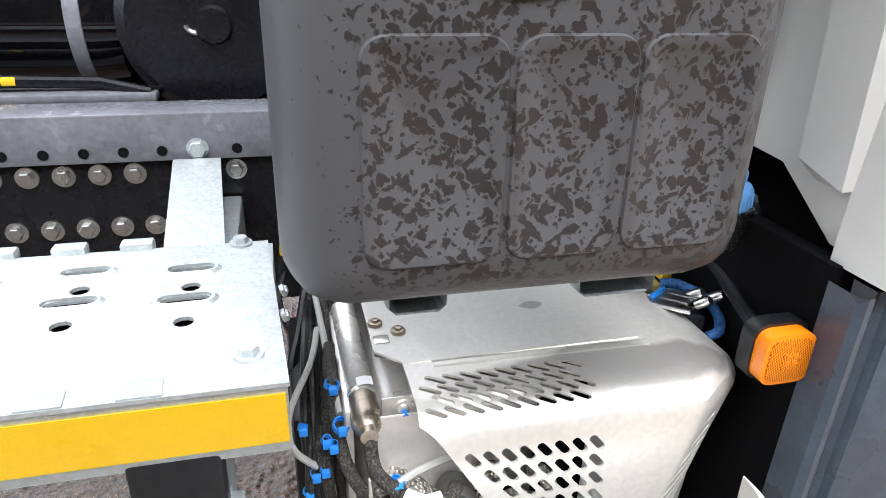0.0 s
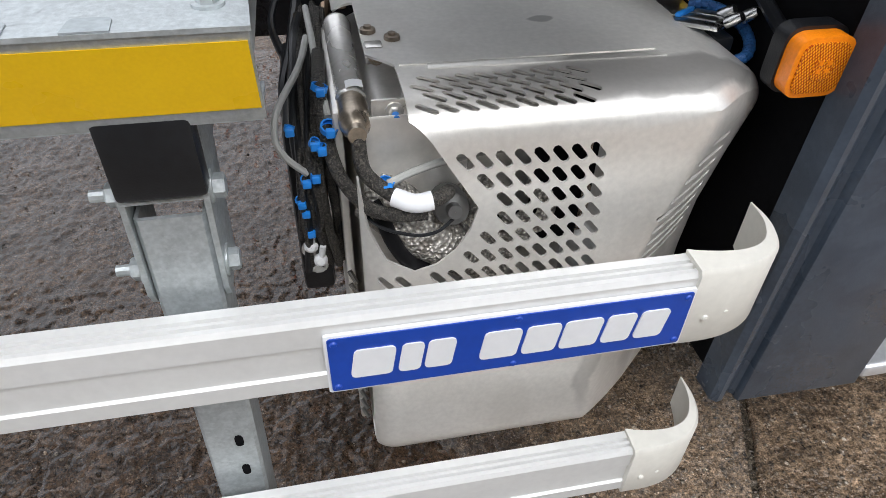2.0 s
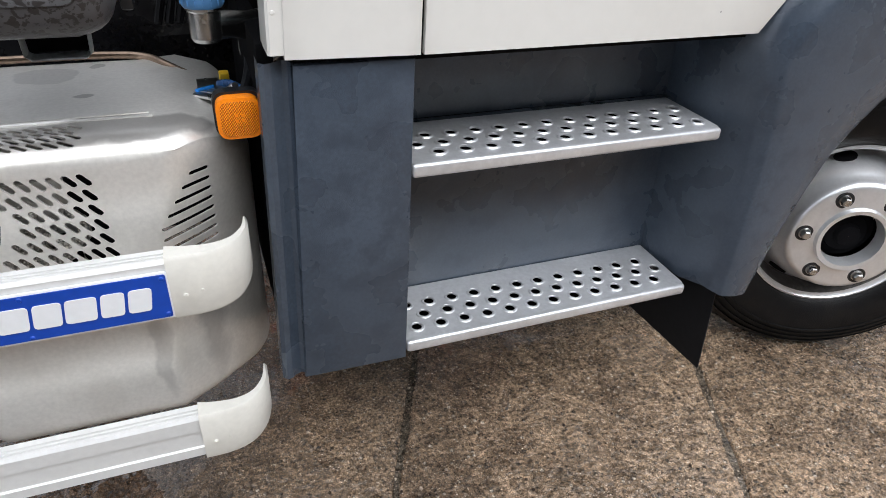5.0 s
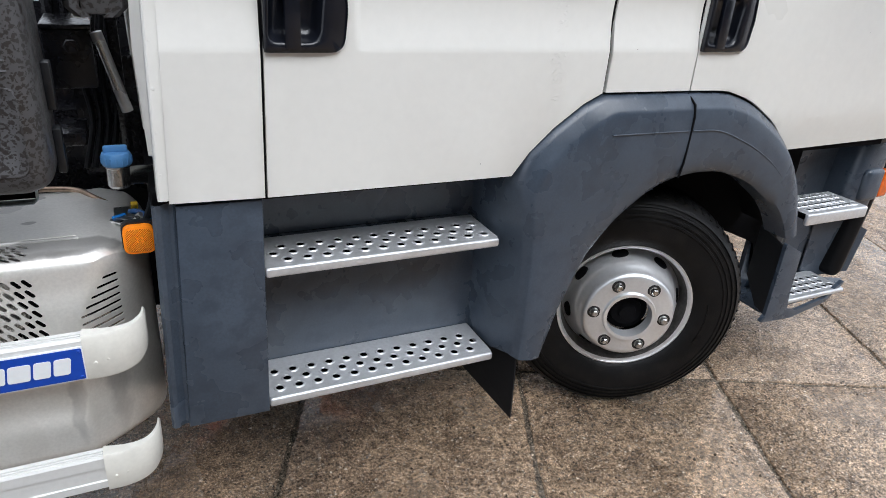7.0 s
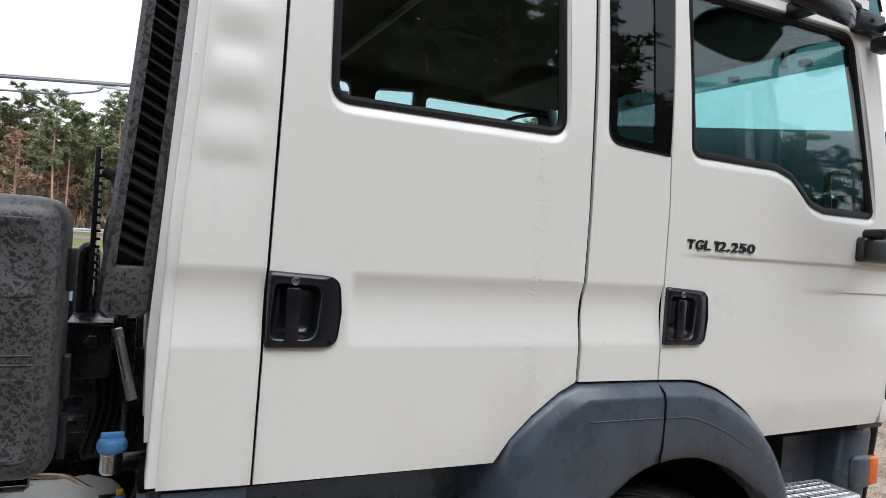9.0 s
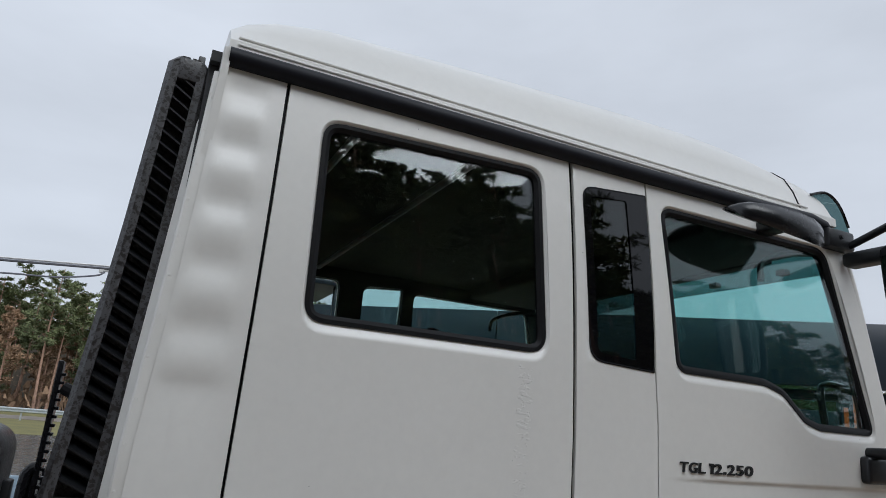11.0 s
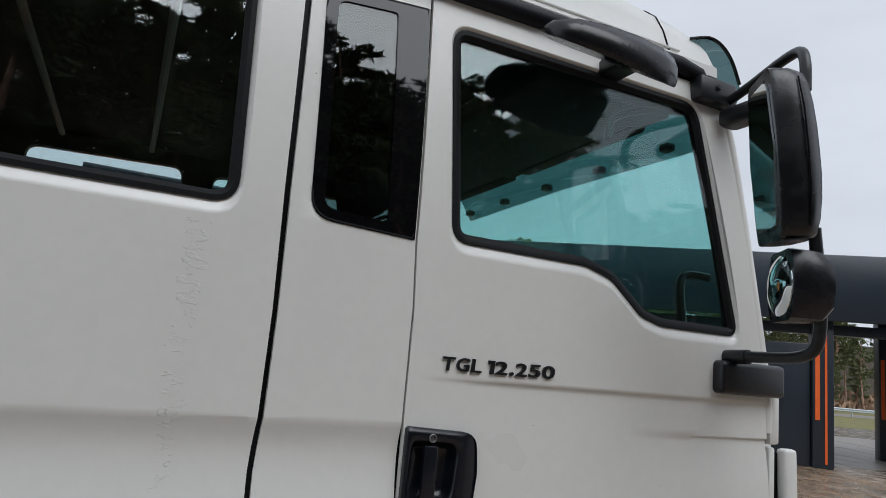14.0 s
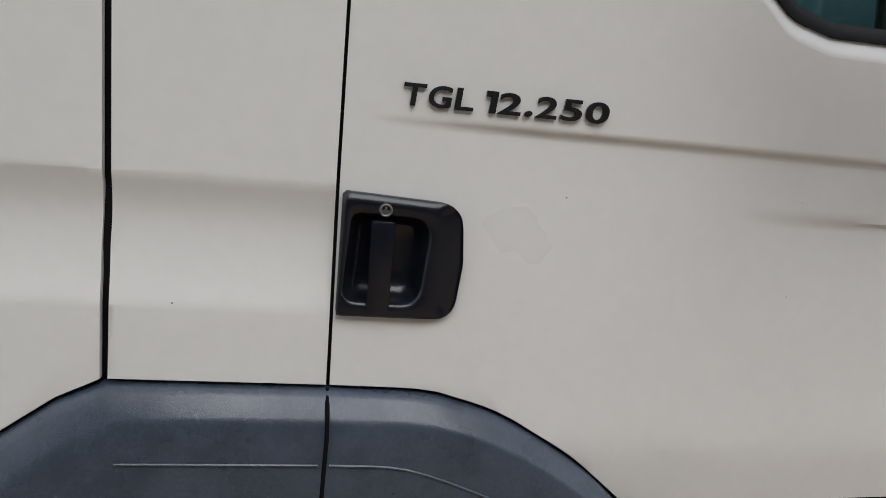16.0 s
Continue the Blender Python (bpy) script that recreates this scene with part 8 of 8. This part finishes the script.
bend = lambda x: -0.25 * x if x > 0 else 0.05 * x
rows = [[bm.verts.new((x, 48 + y + bend(x), z)) for y, z in prof] for x in (-60, -30, 0, 40, 80)]
for a, b in zip(rows, rows[1:]):
    for k in range(6):
        bm.faces.new((a[k], b[k], b[k + 1], a[k + 1]))
part("beam", bm, GALV, barrier)
for k in range(46):
    x = -58 + 3 * k
    part("post", box(bmesh.new(), x - 0.05, x + 0.05, 48.05 + bend(x), 48.15 + bend(x), -0.02, 0.72), GALV, barrier)
bm = bmesh.new()
for x0, x1, k in ((-120, 0, 0.0), (0, 150, -0.25)):
    box(bm, x0, x1, 33, 70, -0.3, -0.005, 0, 2, Matrix(((1, 0, 0, 0), (k, 1, 0, 0), (0, 0, 1, 0), (0, 0, 0, 1))))
tagged(part("grass_verge", bm, GRASS, None), "dull yellow-green grass verge", "grass", kind="structure")
bm = bmesh.new()
for x0, x1, k in ((-120, 0, 0.0), (0, 150, -0.25)):
    box(bm, x0, x1, 50, 57, -0.3, 0.01, 0, 2, Matrix(((1, 0, 0, 0), (k, 1, 0, 0), (0, 0, 1, 0), (0, 0, 0, 1))))
tagged(part("road", bm, YARD, None), "wet grey road behind the guardrail", "road", kind="structure")

# ---- pines ----
def pine(name, h, seed, first, needles):
    """Tapered trunk, whorled limbs, and a crown of many needle tufts with gaps."""
    r = random.Random(seed)
    tree = thing(name, "tall pine with bare reddish trunk and ragged green crown", "tree", (0, 0, 0), "pine wood")
    bm = bmesh.new()
    bend = r.uniform(-0.4, 0.4)
    axis = [(bend * math.sin(3 * k / 10), bend * 0.5 * math.sin(2 + 2 * k / 10), h * k / 10) for k in range(11)]
    tube(bm, axis, 0.17, 8, 0.03)
    limbs = []
    for k in range(44):
        t = first + (0.98 - first) * (k / 44) ** 0.9
        z = h * t
        i = min(9, int(t * 10))
        base = Vector(axis[i]).lerp(Vector(axis[i + 1]), t * 10 - i)
        a = r.uniform(0, 6.28)
        ln = h * 0.17 * (1.12 - t) ** 0.6 * r.uniform(0.5, 1.15) * (0.55 + 0.9 * min(1, (t - first) / 0.25 + 0.2))
        tip = base + Vector((math.cos(a) * ln, math.sin(a) * ln, ln * r.uniform(0.05, 0.45)))
        tube(bm, [base, base.lerp(tip, 0.5) + Vector((0, 0, 0.05 * ln)), tip], 0.035, 5, 0.01)
        limbs.append((base, tip, ln))
    for k in range(6):
        z = h * (0.2 + 0.25 * k / 6)
        a = r.uniform(0, 6.28)
        tube(bm, [(0, 0, z), (math.cos(a) * 0.9, math.sin(a) * 0.9, z + r.uniform(-0.2, 0.3))], 0.02, 4, 0.006)
    part("trunk", bm, BARK, tree)
    bm = bmesh.new()
    for base, tip, ln in limbs:
        for j in range(9 + int(ln * 6)):
            c = base.lerp(tip, r.uniform(0.35, 1.08)) + Vector((r.gauss(0, 0.16), r.gauss(0, 0.16), r.gauss(0.05, 0.12))) * ln * 0.6
            for q in range(6):
                d = Vector((r.gauss(0, 1), r.gauss(0, 1), r.gauss(0.35, 0.8))).normalized()
                s = d.orthogonal().normalized() * r.uniform(0.045, 0.09)
                L = r.uniform(0.22, 0.46)
                bm.faces.new([bm.verts.new(p) for p in (c - s, c + s, c + d * L + s * 0.3, c + d * L - s * 0.3)])
    me = bpy.data.meshes.new("crown")
    bm.to_mesh(me)
    bm.free()
    me.materials.append(needles)
    crown = new("crown", me)
    crown.parent = tree
    return tree


rt = random.Random(11)
variants = [pine("pine_tree", 16, 1, 0.45, NEEDLES), pine("pine_tree", 14, 2, 0.35, NEEDLES), pine("pine_tree", 17, 3, 0.5, NEEDLES), pine("pine_tree", 11, 4, 0.2, NEEDLES_B), pine("pine_tree", 8, 5, 0.1, NEEDLES)]


def place_tree(i, x, y, s):
    m = Matrix.Translation((x, y, -0.05)) @ Matrix.Rotation(rt.uniform(0, 6.28), 4, "Z")
    t = copy_thing(variants[i], m)
    t.scale = (s, s, s)
    return t


# forest beyond the road, which runs at a slant behind the yard
ROAD_TILT = -0.25
for row in range(5):
    for k in range(52 if row < 3 else 30):
        x = -32 + 2.5 * k + rt.uniform(-1.2, 1.2)
        y = 76 + 4.5 * row + rt.uniform(-1.5, 1.5) + (ROAD_TILT * x if x > 0 else 0.05 * x)
        place_tree(rt.choice((0, 1, 2, 2, 3, 4 if row < 2 else 1)), x, y, rt.uniform(0.68, 0.92))
# wood across the yard, behind the camera
for row in range(5):
    for k in range(20 if row > 2 else 30):
        x = -22 + 2.3 * k + rt.uniform(-1.0, 1.0)
        y = -20 - 2.9 * row + rt.uniform(-1.2, 1.2) - max(0, x - 6) * 0.1
        place_tree(rt.choice((0, 1, 2, 4, 1)), x, y, (rt.uniform(0.9, 1.15) if row < 2 else rt.uniform(1.2, 1.5)) * (1.0 if x < 22 else 0.78))
for v, (x, y) in zip(variants, ((-34, 80), (38, 70), (44, 66), (50, 65), (-38, 86))):
    v.location = (x, y, -0.05)
# dark far undergrowth
bm = bmesh.new()
ru = random.Random(3)
for k in range(7000):
    c = Vector((ru.uniform(-60, 110), ru.uniform(74, 100), abs(ru.gauss(0, 0.9))))
    c.y += ROAD_TILT * max(0, c.x)
    s = Vector((ru.gauss(0, 1), ru.gauss(0, 1), ru.gauss(0, 1))).normalized() * ru.uniform(0.15, 0.4)
    d = Vector((ru.gauss(0, 0.4), ru.gauss(0, 0.4), 1)).normalized() * ru.uniform(0.3, 1.0)
    bm.faces.new([bm.verts.new(p) for p in (c - s, c + s, c + d + s * 0.3, c + d - s * 0.3)])
me = bpy.data.meshes.new("undergrowth")
bm.to_mesh(me)
bm.free()
me.materials.append(NEEDLES_B)
tagged(new("undergrowth", me), "brown undergrowth at the wood's edge", "undergrowth", kind="stuff")
# plain dark box, painted shade between the far trees
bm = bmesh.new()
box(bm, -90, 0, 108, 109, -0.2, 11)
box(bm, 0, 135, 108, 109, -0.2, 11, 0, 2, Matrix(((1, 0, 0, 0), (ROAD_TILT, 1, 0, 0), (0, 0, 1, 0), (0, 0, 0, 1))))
tagged(part("forest_backdrop", bm, mat("wood_depth_shade", (0.075, 0.062, 0.046), 0.95, vary=0.5, scale=0.4, fine=3, stretch=(3, 3, 0.5)), None), "plain dark box standing in for shade deep in the wood", "backdrop", kind="structure")

# unseen dark box, added to fill the wood's gaps in window reflections
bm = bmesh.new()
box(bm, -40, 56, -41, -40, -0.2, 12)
tagged(part("wood_backdrop", bm, bpy.data.materials["wood_depth_shade"], None), "plain dark box behind the camera, closing gaps in the reflected wood", "backdrop", kind="structure")

# orange machine parked beyond the truck, placed and sized to fit the window view
loader = thing("parked_loader", "orange machine with dark roof frame parked beyond the truck", "loader", (2.6, 7.8, 0))
part("body", box(bmesh.new(), 1.68, 2.38, 7.0, 8.6, 0.9, 3.16, 0.05), ORANGEP, loader)
part("rear_body", box(bmesh.new(), 2.38, 3.7, 7.1, 8.5, 0.9, 2.45, 0.05), CANOPY, loader)
for x in (1.72, 2.45, 3.6):
    part("frame_post", box(bmesh.new(), x - 0.04, x + 0.04, 7.15, 7.23, 2.42, 3.40, 0.01), CANOPY, loader)
part("roof_frame", box(bmesh.new(), 1.66, 3.68, 7.1, 8.5, 3.36, 3.43, 0.015), CANOPY, loader)
for x in (1.95, 3.35):
    wl_ = part("wheel", lathe(bmesh.new(), [(0.25, -0.16), (0.44, -0.16), (0.48, -0.10), (0.48, 0.10), (0.44, 0.16), (0.25, 0.16)], 32, Matrix.Translation((x, 7.2, 0.48)) @ Matrix.Rotation(radians(90), 4, "X")), TYRE, loader)
    part("rim", lathe(bmesh.new(), [(0.0003, 0.10), (0.12, 0.10), (0.25, 0.14)], 24, Matrix.Translation((x, 7.2, 0.48)) @ Matrix.Rotation(radians(90), 4, "X")), ORANGEP, wl_)

# thin boom of another vehicle
boom = thing("lifting_boom", "pale thin boom of a parked machine", "boom", (-2, 20, 0))
part("boom_arm", tube(bmesh.new(), [(-14, 20, 4.22), (1.25, 20, 5.42)], 0.05, 8), FRAMEG, boom)
part("boom_cap", tube(bmesh.new(), [(-14, 19.97, 4.275), (1.25, 19.97, 5.475)], 0.02, 6), RAIL, boom)
part("boom_head", box(bmesh.new(), 0.15, 1.20, 20, 20.1, 5.24, 5.32, 0.02), RAIL, boom)
for x, z in ((0.2, 5.28), (0.7, 5.30), (1.1, 5.24)):
    part("boom_joint", box(bmesh.new(), x - 0.06, x + 0.06, 19.98, 20.12, z - 0.08, z + 0.12, 0.02), RAIL, boom)
part("boom_hose", tube(bmesh.new(), smooth_path([(-9, 20, 4.2), (-6, 20, 4.35), (-3.5, 20, 4.65), (-2.0, 20, 4.80), (-0.86, 20, 4.885), (0.06, 20, 5.08), (0.3, 20, 5.22)], 5), 0.025, 6), FRAMEG, boom)
part("boom_mast", box(bmesh.new(), -14.3, -13.9, 19.9, 20.3, 0, 4.6, 0.03), CANOPY, boom)

# ---- crumbly wet dirt washed over the slabs beside the exhaust box ----
NX, NY = 520, 420
dirt_verts, dirt_faces = [], []
for i in range(NX + 1):
    for j in range(NY + 1):
        x, y = -1.50 + 2.80 * i / NX, 0.15 + 3.2 * j / NY
        edge = min((x + 1.50) / 0.4, (1.30 - x) / 0.45, (y - 0.15) / 0.35, (3.35 - y) / 0.5)
        k = edge + 0.55 * noise.noise(Vector((x * 3.1, y * 3.1, 4.0))) + 0.25 * noise.noise(Vector((x * 11, y * 11, 7.0)))
        k = min(1.0, max(0.0, k))
        lump = 0.0060 * noise.noise(Vector((x * 17, y * 17, 2.0))) + 0.0068 * noise.noise(Vector((x * 48, y * 48, 5.0))) + 0.0042 * noise.noise(Vector((x * 110, y * 110, 9.0)))
        dirt_verts.append((x, y, -0.014 + 0.026 * k + lump * k))
for i in range(NX):
    for j in range(NY):
        a = i * (NY + 1) + j
        dirt_faces.append((a, a + NY + 1, a + NY + 2, a + 1))
dirt_me = bpy.data.meshes.new("dirt_patch")
dirt_me.from_pydata(dirt_verts, [], dirt_faces)
dirt_me.polygons.foreach_set("use_smooth", [True] * len(dirt_faces))
dirt_me.materials.append(MUD)
tagged(new("dirt_patch", dirt_me), "dark brown wet crumbly dirt over concrete slabs", "dirt", kind="stuff")

# ---- loose grit and small stones on the wet ground ----
GRIT = mat("wet_grit", (0.20, 0.155, 0.115), 0.25, vary=0.3, scale=30, fine=200, island=0.75, spec=0.7)
rg = random.Random(21)
grit_verts, grit_faces = [], []
for k in range(9000):
    x, y = rg.uniform(-1.6, 4.6), rg.uniform(-0.1, 2.6)
    if x > 1.3 and rg.random() < 0.45:
        continue
    r = 0.0016 + 0.0042 * rg.random() ** 4
    z0 = 0.010 if x < 0.9 and 0.5 < y < 2.4 else 0.0
    a0, n = rg.uniform(0, 6.28), len(grit_verts)
    for q in range(5):
        grit_verts.append((x + r * math.cos(a0 + 1.257 * q) * rg.uniform(0.7, 1.3), y + r * math.sin(a0 + 1.257 * q) * rg.uniform(0.7, 1.3), z0 - 0.003))
    for q in range(5):
        grit_verts.append((x + 0.75 * r * math.cos(a0 + 1.257 * q) * rg.uniform(0.7, 1.2), y + 0.75 * r * math.sin(a0 + 1.257 * q) * rg.uniform(0.7, 1.2), z0 + r * rg.uniform(0.5, 0.9)))
    grit_verts.append((x, y, z0 + r * 1.0))
    for q in range(5):
        w = (q + 1) % 5
        grit_faces.append((n + q, n + w, n + 5 + w, n + 5 + q))
        grit_faces.append((n + 5 + q, n + 5 + w, n + 10))
grit_me = bpy.data.meshes.new("loose_grit")
grit_me.from_pydata(grit_verts, [], grit_faces)
grit_me.materials.append(GRIT)
tagged(new("loose_grit", grit_me), "wet brown grit and small stones on the ground", "grit", kind="stuff")

# ---- concrete slabs, last ----
rs = random.Random(9)
slab_meshes = []
def slab_outline(k, inset, amp):
    """A slab's edge, worn uneven."""
    pts = []
    n1, n2 = 14, 40
    for a in range(n1):
        pts.append((DU * a / n1, 0.0))
    for a in range(n2):
        pts.append((DU, DV * a / n2))
    for a in range(n1):
        pts.append((DU - DU * a / n1, DV))
    for a in range(n2):
        pts.append((0.0, DV - DV * a / n2))
    out = []
    for x, y in pts:
        w = noise.noise(Vector((x * 9 + 31 * k, y * 9, k))) * amp + noise.noise(Vector((x * 40 + 7 * k, y * 40, k))) * amp * 0.5
        d = inset + abs(w)
        out.append((min(max(x, d), DU - d), min(max(y, d), DV - d)))
    return out


for k in range(6):
    bm = bmesh.new()
    rows = [[bm.verts.new((x, y, z)) for x, y in slab_outline(k, i_, a_)] for i_, a_, z in ((0.010, 0.018, 0.0), (0.006, 0.014, -0.005), (0.004, 0.008, -0.03), (0.004, 0.008, -0.1))]
    for a, b in zip(rows, rows[1:]):
        for q in range(len(a)):
            bm.faces.new((a[q - 1], a[q], b[q], b[q - 1]))
    bm.faces.new(rows[0])
    sharpen(bm, 50)
    me = bpy.data.meshes.new("slab")
    bm.to_mesh(me)
    bm.free()
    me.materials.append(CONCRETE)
    slab_meshes.append(me)
ang = math.atan2(GU.y, GU.x)
rest = bmesh.new()
for i in range(-9, 30):
    for j in range(-5, 9):
        u = U0 + DU * i
        v = V0 + DV * j
        p = GU * u + GV * v
        m = Matrix.Translation((p.x, p.y, rs.uniform(-0.004, 0.002))) @ Matrix.Rotation(ang, 4, "Z")
        if -6 <= i <= 16 and -3 <= j <= 4:
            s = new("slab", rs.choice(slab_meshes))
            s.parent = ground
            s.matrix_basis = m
        else:
            box(rest, 0.011, DU - 0.011, 0.012, DV - 0.012, -0.05, 0.0, 0, 1, m)
far_slabs = part("far_slabs", rest, YARD, ground)
tagged(far_slabs, kind="stuff")
